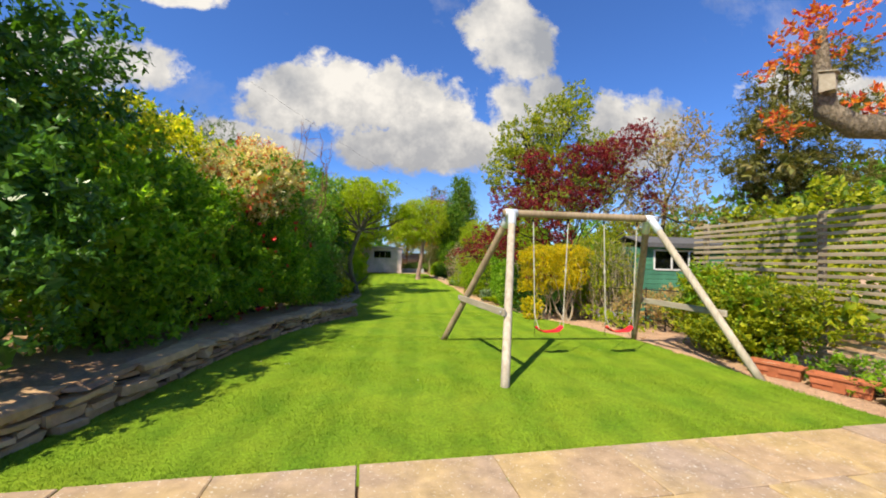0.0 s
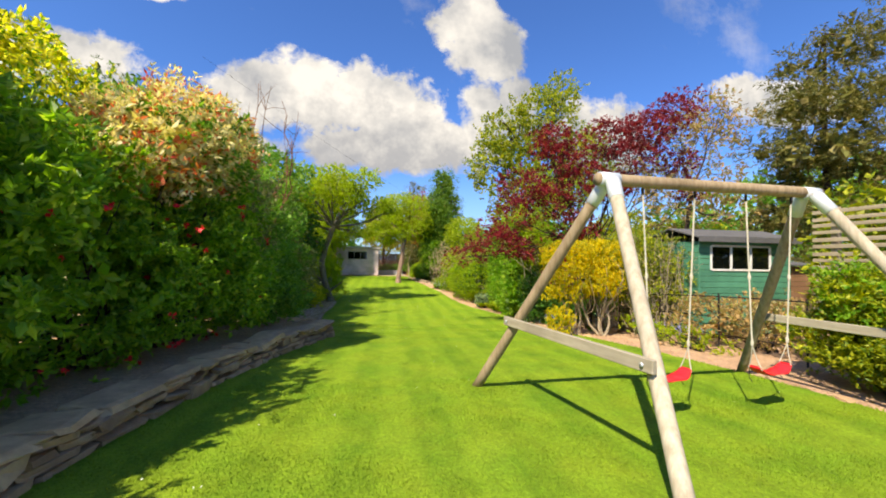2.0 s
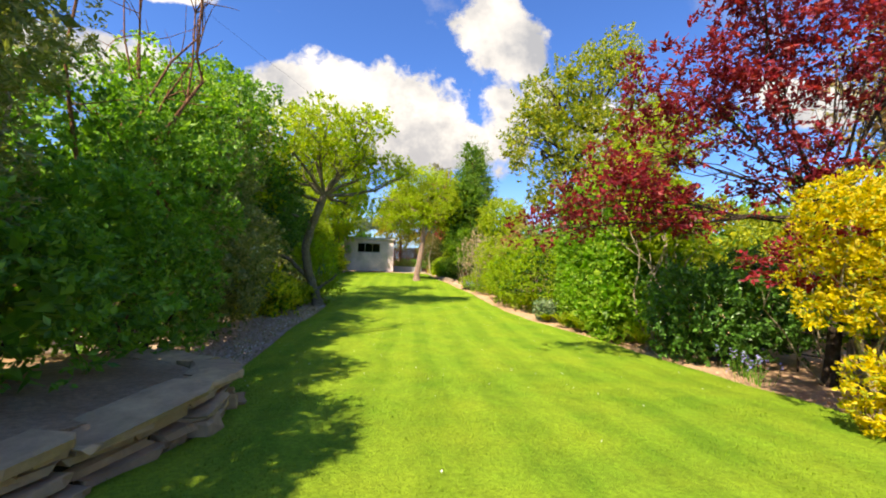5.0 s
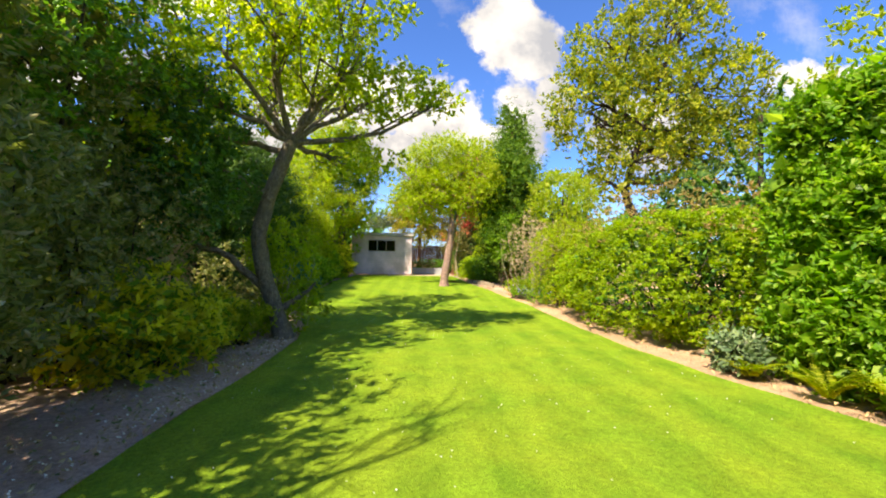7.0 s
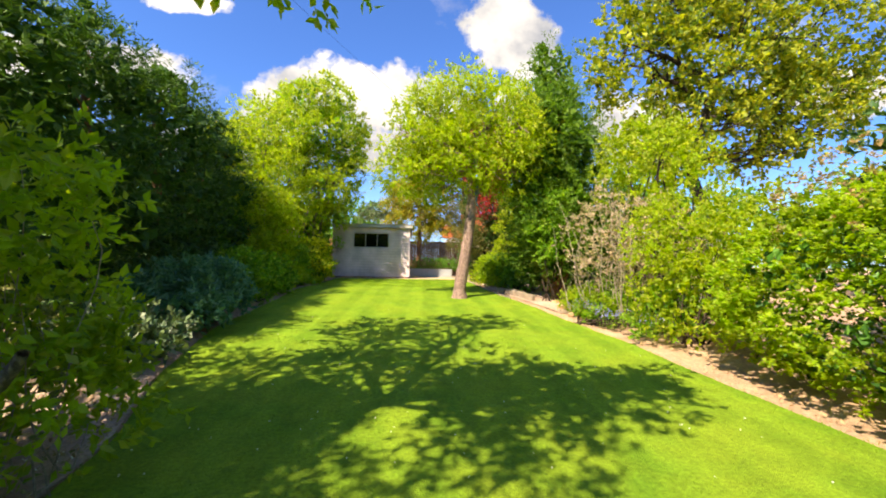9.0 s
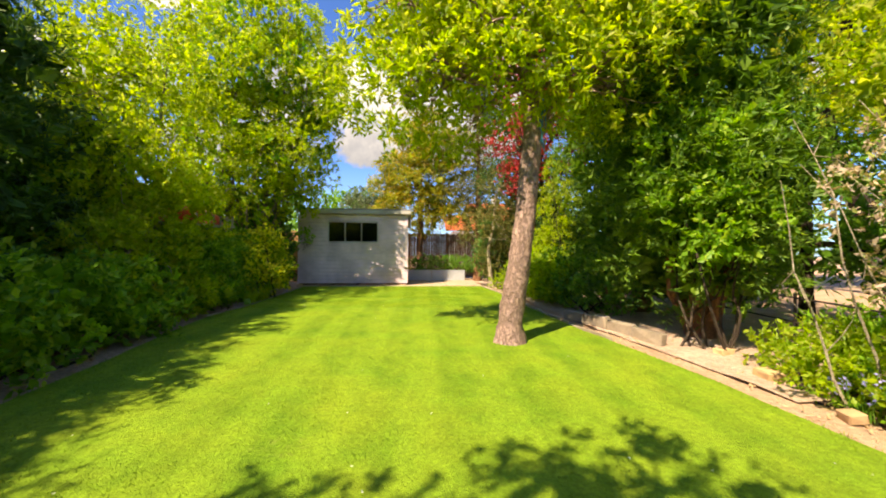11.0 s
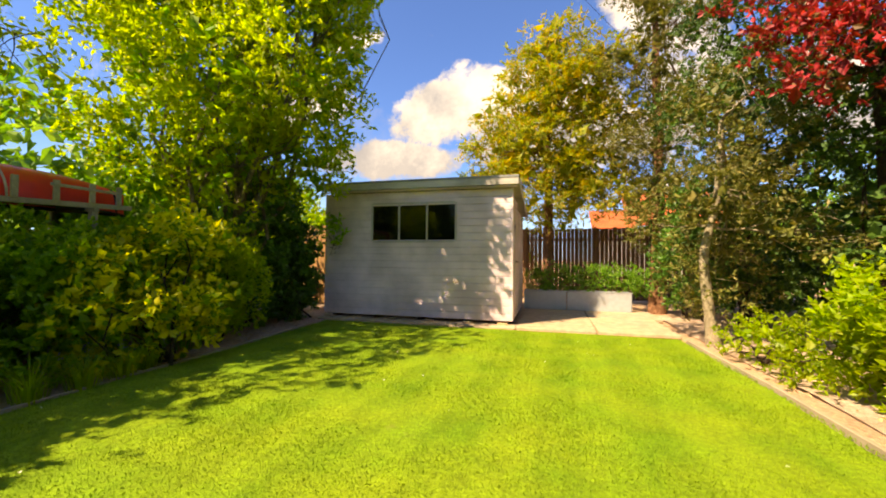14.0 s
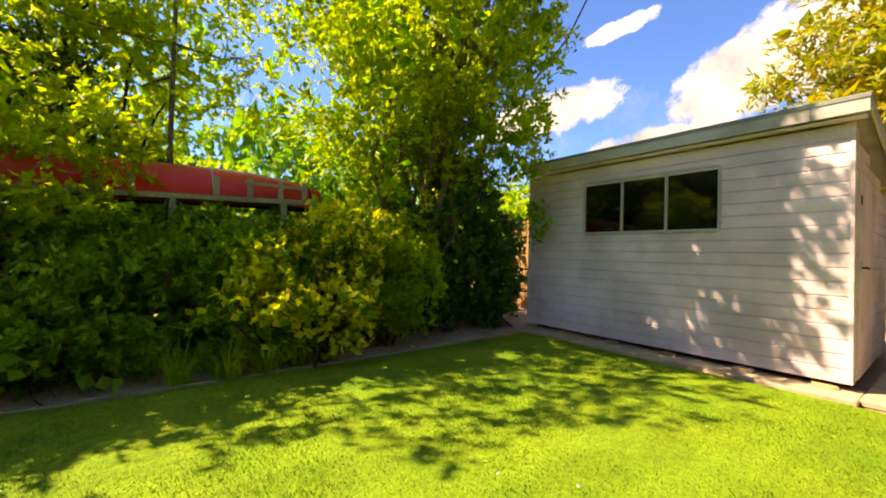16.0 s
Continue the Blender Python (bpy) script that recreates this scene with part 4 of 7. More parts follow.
def steel_planter():
    p = thing("steel_planter", (1.1, 33.4, 0), "long galvanised steel planter with a clipped box hedge growing in it", "planter")
    for x, w in ((-0.62, 0.84), (0.42, 1.2)):
        block("front_panel", (w, 0.012, 0.37), (x, -0.2, 0.2), GALV, p, 0.003)
    block("rear_panel", (2.1, 0.012, 0.37), (0, 0.3, 0.2), GALV, p, 0.003)
    block("end_panel", (0.012, 0.5, 0.37), (1.03, 0.05, 0.2), GALV, p, 0.003)
    block("end_panel", (0.012, 0.5, 0.37), (-1.04, 0.05, 0.2), GALV, p, 0.003)
    block("rim", (2.1, 0.03, 0.012), (0, -0.2, 0.39), GALV, p, 0.003)
    block("soil", (2.04, 0.46, 0.3), (0, 0.05, 0.19), DARK_SOIL, p, 0.01)
    h = thing("box_hedge", (1.3, 33.75, 0.0), "dark green clipped box hedge in a steel planter", "hedge")
    crown("foliage", h, [(0.35 + 0.3 * i, 33.8, 0.6, 0.26, 0.3, 0.3) for i in range(8)], 2300, 0.035, L["mid"], 61, k=8, rough=0.1)


def plank_fence(name, x0, x1, y, top, mat, label, seed, low=0.0, group="boards", wmin=0.09, gap=0.012):
    rng = np.random.default_rng(seed)
    f = thing(name, (0, 0, 0), label, "fence")
    x = x0
    while x < x1:
        w = rng.uniform(wmin, wmin + 0.02)
        h = top - low + rng.normal(0, 0.012)
        block("fence_board", (w, 0.016, h), (x + w / 2, y + rng.normal(0, 0.003), low + h / 2), mat, f, 0.003)
        x += w + gap + max(0, rng.normal(0, 0.006))
    for z in (low + 0.3, top - 0.3):
        block("rail", (x1 - x0, 0.04, 0.07), ((x0 + x1) / 2, y + 0.03, z), mat, f, 0.004)
    for k in range(int((x1 - x0) / 1.8) + 1):
        block("fence_post", (0.08, 0.08, top - low + 0.1), (x0 + 0.05 + 1.8 * k, y + 0.09, low + (top - low) / 2), mat, f, 0.006)
    return f


def slat_fence():
    f = thing("slatted_fence", (0, 0, 0), "tall weathered horizontal slatted timber fence behind the shrubs", "fence")
    rng = np.random.default_rng(12)
    posts = (2.72, 0.74, -1.25, -3.2, -5.2)
    for i, y in enumerate(posts):
        block("fence_post", (0.075, 0.075, 2.1 - 0.05 * i % 0.2), (5.72, y, 1.05), SLAT, f, 0.006)
    for k in range(22):
        z = 0.12 + k * 0.0915
        for i in range(len(posts) - 1):
            a, b = posts[i], posts[i + 1]
            if i == 0:
                a += 0.24
            dz = 0.03 if i % 2 else 0.0
            block("slat", (0.02, a - b - 0.01, rng.uniform(0.042, 0.05)), (5.665, (a + b) / 2, z + dz + rng.normal(0, 0.003)), SLAT, f, 0.003, (rng.normal(0, 0.002), 0, 0))


def green_shed():
    s = thing("green_shed", (7.5, 5.65, -0.15), "small green painted timber shed with white-framed window and felt roof", "shed")
    W, D = 2.2, 1.5
    for i in range(16):
        z = 0.1 + 0.12 * i
        if 1.32 < z < 1.87:
            for a, b in ((-1.1, -0.82), (0.62, 1.1)):
                block("board", (b - a, 0.016, 0.112), ((a + b) / 2, 0, z), GREEN_PAINT, s, 0.004)
        else:
            block("board", (W, 0.016, 0.112), (0, 0, z), GREEN_PAINT, s, 0.004)
        block("board", (0.016, D, 0.112), (-W / 2, D / 2, z), GREEN_PAINT, s, 0.004)
    # near-black sheet behind the boards colours their gaps as shade
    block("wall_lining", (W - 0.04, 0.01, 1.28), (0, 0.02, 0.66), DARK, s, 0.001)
    block("side_wall", (0.02, D, 1.95), (W / 2, D / 2, 0.98), GREEN_PAINT, s)
    block("back_wall", (W, 0.02, 1.95), (0, D, 0.98), GREEN_PAINT, s)
    for x in (-1.1, 1.1):
        block("corner_trim", (0.05, 0.03, 1.95), (x, -0.012, 0.98), GREEN_PAINT, s, 0.003)
    win = new("window")
    win.parent = s
    x0, x1, z0, z1 = -0.82, 0.62, 1.38, 1.86
    for k in range(3):
        cx = x0 + (x1 - x0) * (k + 0.5) / 3
        block("pane", (0.44, 0.006, 0.44), (cx, 0.0, 1.62), GLASS, win, 0.0005)
    for k in range(4):
        block("mullion", (0.04, 0.03, 0.5), (x0 + (x1 - x0) * k / 3, -0.012, 1.62), WHITE_PAINT, win, 0.003)
    for z in (z0 - 0.01, z1 + 0.01):
        block("window_frame", (x1 - x0 - 0.045, 0.03, 0.04), ((x0 + x1) / 2, -0.012, z), WHITE_PAINT, win, 0.003)
    rng = np.random.default_rng(14)
    for i in range(5):
        block("bottle", (0.06, 0.06, rng.uniform(0.12, 0.24)), (x0 + 0.15 + 0.26 * i, 0.12, 1.5), WHITE_PAINT, win, 0.018)
    block("inner_shelf", (1.4, 0.2, 0.02), (-0.1, 0.14, 1.375), FENCE, win)
    for sgn in (-1, 1):
        block("roof_slope", (2.5, 0.96, 0.03), (0.05, 0.73 + sgn * 0.445, 2.14), FELT, s, 0.003, (-sgn * 0.26, 0, 0))
    block("fascia", (2.5, 0.02, 0.12), (0, -0.17, 2.0), FELT, s)
    h = thing("brown_shed", (9.9, 6.7, -0.2), "small dark brown timber shed behind the shrubs", "shed")
    for i in range(12):
        block("board", (1.7, 0.02, 0.12), (0, 0, 0.08 + 0.125 * i), FENCE, h, 0.004)
    block("side_wall", (0.02, 1.2, 1.5), (-0.85, 0.6, 0.75), FENCE, h)
    block("roof", (1.9, 1.5, 0.04), (0, 0.6, 1.62), FELT, h, 0.004, (0.1, 0, 0))


def railing(name, pts, label, rails=(0.85, 0.5, 0.2), post=1.4):
    f = thing(name, (0, 0, 0), label, "fence")
    pts = np.array(pts, float)
    d, total = resample(pts, 0.5)
    for h in rails:
        w = Wood(3)
        P = np.array([(x, y, ground(y) + h) for x, y in d])
        w.tube(P, np.full(len(P), 0.011), 6, 0.03)
        w.done("rail", IRON, f)
    q, _ = resample(pts, post)
    for x, y in q:
        block("post", (0.035, 0.012, rails[0] + 0.1), (x, y, ground(y) + rails[0] / 2), IRON, f, 0.003)


def trough(at, rz, seed):
    t = thing("trough_planter", at, "terracotta trough planter with earth and sparse seedlings, standing on bare soil", "planter", "planters by the fence", rz=rz)
    bm = bmesh.new()
    rings = [(0.24, 0.075, 0.0), (0.27, 0.10, 0.15), (0.285, 0.115, 0.15), (0.285, 0.115, 0.175), (0.265, 0.095, 0.175), (0.26, 0.09, 0.13)]
    prev = None
    for hx, hy, z in rings:
        c = [bm.verts.new((sx * hx + ex, sy * hy + ey, z)) for sx, sy, ex, ey in ((-1, -1, .012, 0), (1, -1, -.012, 0), (1, -1, 0, .012), (1, 1, 0, -.012), (1, 1, -.012, 0), (-1, 1, .012, 0), (-1, 1, 0, -.012), (-1, -1, 0, .012))]
        if prev:
            for i in range(8):
                bm.faces.new((prev[i], prev[(i + 1) % 8], c[(i + 1) % 8], c[i]))
        else:
            bm.faces.new(c[::-1])
        prev = c
    part("body", bm, TERRACOTTA, t)
    bm = bmesh.new()
    bmesh.ops.create_grid(bm, x_segments=10, y_segments=4, size=0.5)
    rng = np.random.default_rng(seed)
    for v in bm.verts:
        v.co = Vector((v.co.x * 0.52, v.co.y * 0.182, 0.135 + rng.normal(0, 0.006)))
    part("soil", bm, SOIL, t)
    for e in (-0.15, 0.15):
        block("moulding", (0.2, 0.006, 0.05), (e, -0.096, 0.09), TERRACOTTA, t, 0.002)
    return t


def canoe():
    c = thing("red_canoe", (-4.25, 26.9, 1.66), "bright red upturned canoe lying on a timber rack above the shrubs", "canoe")
    c.rotation_euler[0] = radians(2.5)
    n, m = 27, 14
    V = []
    for i in range(n):
        a = -1 + 2 * i / (n - 1)
        wdt = 0.30 * (1 - abs(a) ** 2.6) ** 0.75 + 0.012
        up = 0.13 * abs(a) ** 3.5
        for j in range(m):
            q = math.pi * j / (m - 1)
            V.append((math.cos(q) * wdt, a * 1.9 - 0.6, -0.16 + 0.36 * max(0.0, math.sin(q)) ** 0.8 * (1 - 0.35 * a ** 4) - up * 0.4))
    F = np.array([(i * m + j, i * m + j + 1, (i + 1) * m + j + 1, (i + 1) * m + j) for i in range(n - 1) for j in range(m - 1)])
    from_arrays("hull", V, F, [CANOE], c, smooth=True)
    keel = [V[i * m + m // 2] for i in range(n)]
    w = Wood(61)
    w.tube(np.array(keel) + (0, 0, 0.004), np.full(n, 0.012), 6)
    w.done("keel", CANOE, c)
    for e in (0, m - 1):
        w = Wood(62)
        w.tube(np.array([V[i * m + e] for i in range(n)]), np.full(n, 0.016), 6)
        w.done("gunwale", IRON, c, "dark rubbing edge")
    for i in (1, n - 2):
        w = Wood(63)
        w.tube(np.array([V[i * m + j] for j in range(m)]) * (1.02, 1, 1), np.full(m, 0.012), 5)
        w.done("end_band", IRON, c)
    for i in (8, 18):
        w = Wood(64)
        w.tube(np.array([V[i * m + j] for j in range(m)]) * (1.03, 1, 1), np.full(m, 0.01), 5)
        w.done("strap", ROPE, c)
    r = thing("timber_rack", (-4.25, 26.9, 0), "rough grey timber rack carrying a red canoe", "rack")
    for y in (-2.2, -1.2, -0.2, 0.8):
        for x in (-0.28, 0.30):
            block("post", (0.06, 0.06, 1.48 + 0.044 * (y + 0.6)), (x, y, 0.71 + 0.022 * (y + 0.6)), PLANK, r)
        block("crossbar", (0.7, 0.05, 0.06), (0, y, 1.47 + 0.044 * (y + 0.3)), PLANK, r)
    for x in (0.34,):
        block("side_rail", (0.03, 3.5, 0.05), (x, -0.6, 1.485), PLANK, r, rot=(radians(2.5), 0, 0))
        for y in (-0.5, 0.15, 0.45, 0.75, 1.0):
            block("upright", (0.025, 0.05, 0.2), (x + 0.02, y, 1.60 + 0.044 * (y + 0.6)), PLANK, r)
        block("short_rail", (0.02, 0.6, 0.03), (x + 0.03, 0.7, 1.70), PLANK, r)


def trellis_fence():
    """Tan close-board panels with a lattice above, along the left boundary."""
    f = thing("trellis_fence", (-4.62, 0, 0), "tan close-board fence with a diamond trellis top behind the bed", "fence")
    rng = np.random.default_rng(52)
    z0 = ground(14.0)
    for y in np.arange(9.6, 18.2, 1.8):
        block("fence_post", (0.08, 0.08, 2.3), (-0.05, y - 0.03, z0 + 1.12), ORANGE_FENCE, f, 0.006)
        if y > 16.9:
            break
        for k in range(12):
            block("fence_board", (0.016, 0.142, 1.5), (rng.normal(0, 0.002), y + 0.1 + 0.145 * k, z0 + 0.78), TAN_FENCE, f, 0.003)
        for z in (1.56, 2.2):
            block("rail", (0.04, 1.7, 0.045), (0.0, y + 0.87, z0 + z), TAN_FENCE, f, 0.004)
        for sgn in (-1, 1):
            for k in range(13):
                block("lath", (0.008, 0.022, 0.84), (0.006 * sgn, y + 0.09 + 0.13 * k, z0 + 1.88), TAN_FENCE, f, 0.001, (sgn * 0.785, 0, 0))


def far_house():
    h = thing("far_house", (6.2, 52.5, 0), "white-walled house with bright orange tiled roofs beyond the back fence", "house")
    block("wall", (6.6, 4.0, 2.9), (0.8, 0.4, 1.45), WHITE_WALL, h, 0.01)
    block("wall", (3.8, 5.0, 3.0), (2.6, 1.6, 1.6), WHITE_WALL, h, 0.01)
    for x0, x1, y, ze, zr, dep in ((-3.1, -0.6, -2.0, 2.95, 4.3, 2.2), (-1.0, 4.5, -1.4, 3.2, 5.6, 2.6)):
        ang = math.atan2(zr - ze, dep)
        ln = math.hypot(zr - ze, dep)
        roof = new("roof")
        roof.parent = h
        roof.location, roof.rotation_euler = ((x0 + x1) / 2, y, ze), (ang, 0, 0)
        block("roof_board", (x1 - x0, ln, 0.06), (0, ln / 2, 0), ORANGE_TILE, roof)
        for k in range(int(ln / 0.33)):
            block("tile_course", (x1 - x0 + 0.05, 0.34, 0.04), (0, 0.17 + 0.33 * k, 0.055), ORANGE_TILE, roof, 0.004, (0.06, 0, 0))
    block("chimney", (0.5, 0.7, 1.4), (1.6, 1.2, 5.6), WHITE_WALL, h, 0.02)


def cable():
    w = Wood(1)
    a, b = np.array([-9.5, 21.0, 12.0]), np.array([8.5, 46.0, 7.0])
    t = np.linspace(0, 1, 30)[:, None]
    P = a + (b - a) * t
    P[:, 2] -= 0.6 * np.sin(np.pi * t[:, 0])
    c = thing("overhead_cable", (0, 0, 0), "thin black overhead telephone cable across the sky", "cable")
    w.tube(P, np.full(30, 0.005), 5)
    w.done("wire", IRON, c)


stone_wall()
patio()
swing()
shed()
end_slab()
steel_planter()
plank_fence("back_fence", -5.5, 5.5, 35.9, 1.88, FENCE, "tall brown close-board fence at the end of the garden", 71, gap=0.006)
plank_fence("side_fence", -5.2, -3.45, 32.6, 1.75, ORANGE_FENCE, "orange-brown timber fence panel beside the shed", 72, wmin=0.14, gap=0.004)
slat_fence()
green_shed()
railing("boundary_railing", [(5.75, 3.1), (5.7, 6), (5.75, 9), (5.6, 11)], "low rusty iron estate railing along the flower bed")
railing("boundary_railing", [(4.5, 18.5), (4.25, 21), (4.25, 24), (4.0, 27)], "low black iron railing behind the shrubs", (0.62, 0.35))
railing("boundary_railing", [(-4.1, 29.6), (-4.2, 31.5), (-4.1, 32.4)], "low black iron railing beside the shed", (0.8, 0.4), 0.6)
railing("boundary_railing", [(-4.3, 12.5), (-4.3, 15), (-4.35, 17.6)], "thin rusty iron railing behind the mulched bed", (1.05, 0.6, 0.2), 0.8)
for i, (x, y, rz) in enumerate(((4.98, 0.66, -62), (5.16, 0.05, -66), (5.3, -0.58, -70))):
    trough((x, y, -0.035), rz, i)
canoe()
trellis_fence()
far_house()
cable()


# plants of the left side, from the patio to the shed
ZW = 0.23
tree("evergreen_tree", (-4.75, 0.8, ZW), [(0, 0, 0), (0.1, 0, 1.2), (-0.1, 0.1, 2.6), (0.1, 0.2, 4.2)],
     [(0.2, 0.1, 2.6, 1.1, 1.0, 0.8), (0.4, -0.3, 3.6, 1.2, 1.1, 0.9), (-0.5, 0.1, 3.9, 1.0, 1.0, 0.7), (0.5, 0.7, 3.1, 0.7, 0.6, 0.5), (0.3, -1.2, 3.0, 1.0, 1.0, 1.1), (-0.4, -0.9, 4.0, 1.0, 1.0, 0.7)],
     5200, 0.075, L["deep"], BARK_DARK, 11, "tall dark evergreen tree with glossy leaves above the raised bed", k=8, r=0.13, limb_r=0.05)
shrub("evergreen_shrub", (-3.3, -0.9, ZW), [(0, 0, 0.7, 0.8, 0.9, 0.8), (0.1, 0.5, 1.5, 0.7, 0.7, 0.6), (-0.6, -0.2, 1.6, 0.9, 1.0, 0.6)], 3600, 0.06, L["deep"], 12, "dense dark green shrub above the stone wall")
shrub("evergreen_shrub", (-3.2, 1.2, ZW), [(0.05, 0, 0.65, 0.85, 0.95, 0.72), (0.0, 0.3, 1.45, 0.8, 0.8, 0.62), (-0.5, -0.5, 1.75, 0.9, 0.9, 0.7), (0.15, -0.5, 1.2, 0.6, 0.6, 0.5)], 5200, 0.068, L["bright"], 13, "dense mid-green shrub with small glossy leaves above the stone wall", rough=0.42)
s = shrub("flowering_shrub", (-3.15, 2.9, ZW), [(0.1, 0, 0.7, 0.85, 0.95, 0.75), (0.0, 0.1, 1.55, 0.8, 0.85, 0.65), (-0.3, -0.5, 1.85, 0.75, 0.7, 0.5), (0.2, 0.6, 1.2, 0.6, 0.6, 0.6), (-0.5, 0.4, 2.0, 0.7, 0.7, 0.4)], 6200, 0.055, L["bright"], 14,
          "dense green shrub with a few red flowers above the stone wall", rough=0.42)
flowers(s, [(0.3, 0, 0.9, 0.98, 1.08, 1.0)], 40, 0.045, L["redflower"], 15, label="small red flowers")
shrub("lime_shrub", (-4.3, 3.6, ZW), [(0, 0, 2.7, 0.8, 0.9, 0.7), (0.1, 0.8, 3.0, 0.7, 0.7, 0.55), (0, -0.9, 2.9, 0.8, 0.7, 0.5), (0.1, -1.8, 2.7, 0.7, 0.7, 0.5)], 4200, 0.06, L["limegold"], 16, "tall lime-green leaved shrub behind the evergreens", stem_r=0.03, inner=0.04)
s = shrub("pieris", (-2.95, 4.3, ZW), [(0.1, 0, 2.5, 0.8, 0.95, 0.6), (0.2, -0.7, 2.35, 0.6, 0.6, 0.4), (-0.1, 0.5, 2.95, 0.6, 0.6, 0.38), (0.25, 0.9, 2.5, 0.5, 0.5, 0.35)], 5200, 0.062, L["cream"], 17,
          "tall shrub with cream drooping flowers and red young leaves", stem_r=0.03, width=0.022)
crown("green_leaves", s, [(-2.85, 4.3, ZW + 2.4, 0.8, 1.0, 0.6)], 1500, 0.06, L["mid"], 180, inner=0)
crown("young_growth", s, [(-2.92, 4.4, ZW + 2.66, 0.92, 1.0, 0.7), (-3.1, 4.9, ZW + 3.0, 0.55, 0.5, 0.4), (-2.75, 3.6, ZW + 2.2, 0.6, 0.6, 0.45)], 520, 0.06, L["orange"], 18, k=7, width=0.02, inner=0, shell=0.95, label="orange-red young leaves")
s = shrub("evergreen_shrub", (-2.8, 4.6, ZW), [(0.05, 0, 0.75, 0.8, 0.95, 0.8), (0.05, 0.2, 1.5, 0.75, 0.85, 0.6), (0.1, -0.6, 1.2, 0.55, 0.5, 0.5)], 5200, 0.065, L["bright"], 19, "dense dark green shrub dotted with red flowers", rough=0.42)
flowers(s, [(0.15, 0, 0.9, 1.0, 1.1, 0.95), (0.25, -0.3, 1.6, 0.75, 0.75, 0.6)], 60, 0.05, L["redflower"], 20, label="clusters of red flowers")
shrub("olive_shrub", (-2.9, 6.2, 0.1), [(0.0, 0, 1.3, 0.8, 0.85, 0.8), (-0.1, 0.2, 2.2, 0.8, 0.8, 0.7), (-0.2, 0.1, 3.1, 0.65, 0.7, 0.65), (0.15, -0.5, 1.8, 0.5, 0.5, 0.5), (-0.1, 0.9, 2.6, 0.6, 0.6, 0.6)], 6000, 0.05, L["olive"], 21,
      "tall olive-grey leaved shrub with pale twisted stems", bark=BARK_PALE, stem_r=0.03, width=0.018)
shrub("evergreen_shrub", (-2.5, 6.6, 0.1), [(0.1, 0, 0.5, 0.75, 0.9, 0.55), (0.1, -0.6, 0.8, 0.55, 0.5, 0.5), (-0.1, 0.8, 0.9, 0.6, 0.6, 0.6)], 3600, 0.05, L["mid"], 22, "low dense dark green shrub behind the end of the stone wall")
shrub("green_shrub", (-2.75, 8.6), [(0.1, 0, 0.8, 0.75, 0.85, 0.85), (0.0, 0.3, 1.8, 0.75, 0.8, 0.75), (0.1, -0.7, 1.5, 0.6, 0.6, 0.6), (-0.2, 0.8, 2.5, 0.65, 0.7, 0.6), (-0.4, -0.2, 2.7, 0.6, 0.6, 0.5)], 6000, 0.052, L["mid"], 23, "tall mixed green shrub beside the lawn")


def bare_tree():
    ob = thing("bare_tree", (-3.0, 8.9, ground(8.9)), "thin bare-twigged young tree rising above the shrubs", "tree")
    w = Wood(77)
    for i in range(8):
        top = np.array([w.rng.uniform(-0.5, 1.2), w.rng.uniform(-0.6, 0.6), w.rng.uniform(4.6, 6.0)])
        p = w.limb((w.rng.normal(0, 0.05), w.rng.normal(0, 0.05), 0), top, 0.028, 0.005, 0.06, 10, 5)
        for _ in range(9):
            j = w.rng.integers(4, 9)
            e = p[j] + unit(w.rng.normal(0, 1, 3) + (0, 0, 1.1)) * w.rng.uniform(0.3, 0.8)
            w.limb(p[j], e, 0.009, 0.003, 0.08, 4, 3)
    w.done("trunk", BARK_RED, ob)


bare_tree()
s = shrub("white_flowering_shrub", (-3.0, 10.7), [(0.1, 0, 0.8, 0.8, 1.0, 0.8), (0.1, 0.2, 1.7, 0.75, 0.85, 0.7), (0.2, -0.7, 1.2, 0.6, 0.6, 0.6), (-0.2, 0.4, 2.6, 0.8, 0.9, 0.7), (0, 1.1, 1.4, 0.6, 0.6, 0.8)], 5600, 0.06, L["olive"], 24,
          "tall loose shrub with white flower spikes beside the lawn", width=0.022)
flowers(s, [(0.15, -0.1, 0.9, 0.85, 1.0, 0.9), (0.2, 0.3, 1.6, 0.7, 0.8, 0.6)], 60, 0.028, L["whiteflower"], 25, k=9, label="white flower spikes")
shrub("green_shrub", (-3.6, 11.6), [(0, 0, 2.6, 0.9, 1.0, 0.9), (0.2, -0.8, 3.2, 0.9, 0.9, 0.8), (0.0, -1.6, 2.6, 0.8, 0.8, 0.8)], 3200, 0.06, L["mid"], 26, "tall loose green shrub behind the white-flowered one", stem_r=0.035)
tree("willow", (-7.0, 10.0), [(0, 0, 0), (0.2, 0, 2.5), (0, 0.2, 4.5)], [(0, 0, 5.0, 1.8, 1.8, 1.4), (0.6, 1.0, 4.0, 1.4, 1.4, 1.2), (0.4, -1.3, 4.2, 1.4, 1.4, 1.1)], 2600, 0.08, L["silver"], BARK_GREY, 27, "pale grey-green feathery tree behind the shrubs", width=0.02, k=9)
tree("green_tree", (-3.6, 9.9), [(0, 0, 0), (0.1, 0, 1.5), (0.2, 0, 3.2)], [(0.2, 0, 3.6, 0.9, 1.0, 0.6), (0.1, 0.9, 3.9, 0.8, 0.8, 0.5), (0.6, 0.5, 3.7, 0.6, 0.6, 0.4)],
     900, 0.06, L["bright"], BARK_GREY, 150, "slender tree with loose fresh green leaves", r=0.07, limb_r=0.03, shell=0.25, inner=0.0)
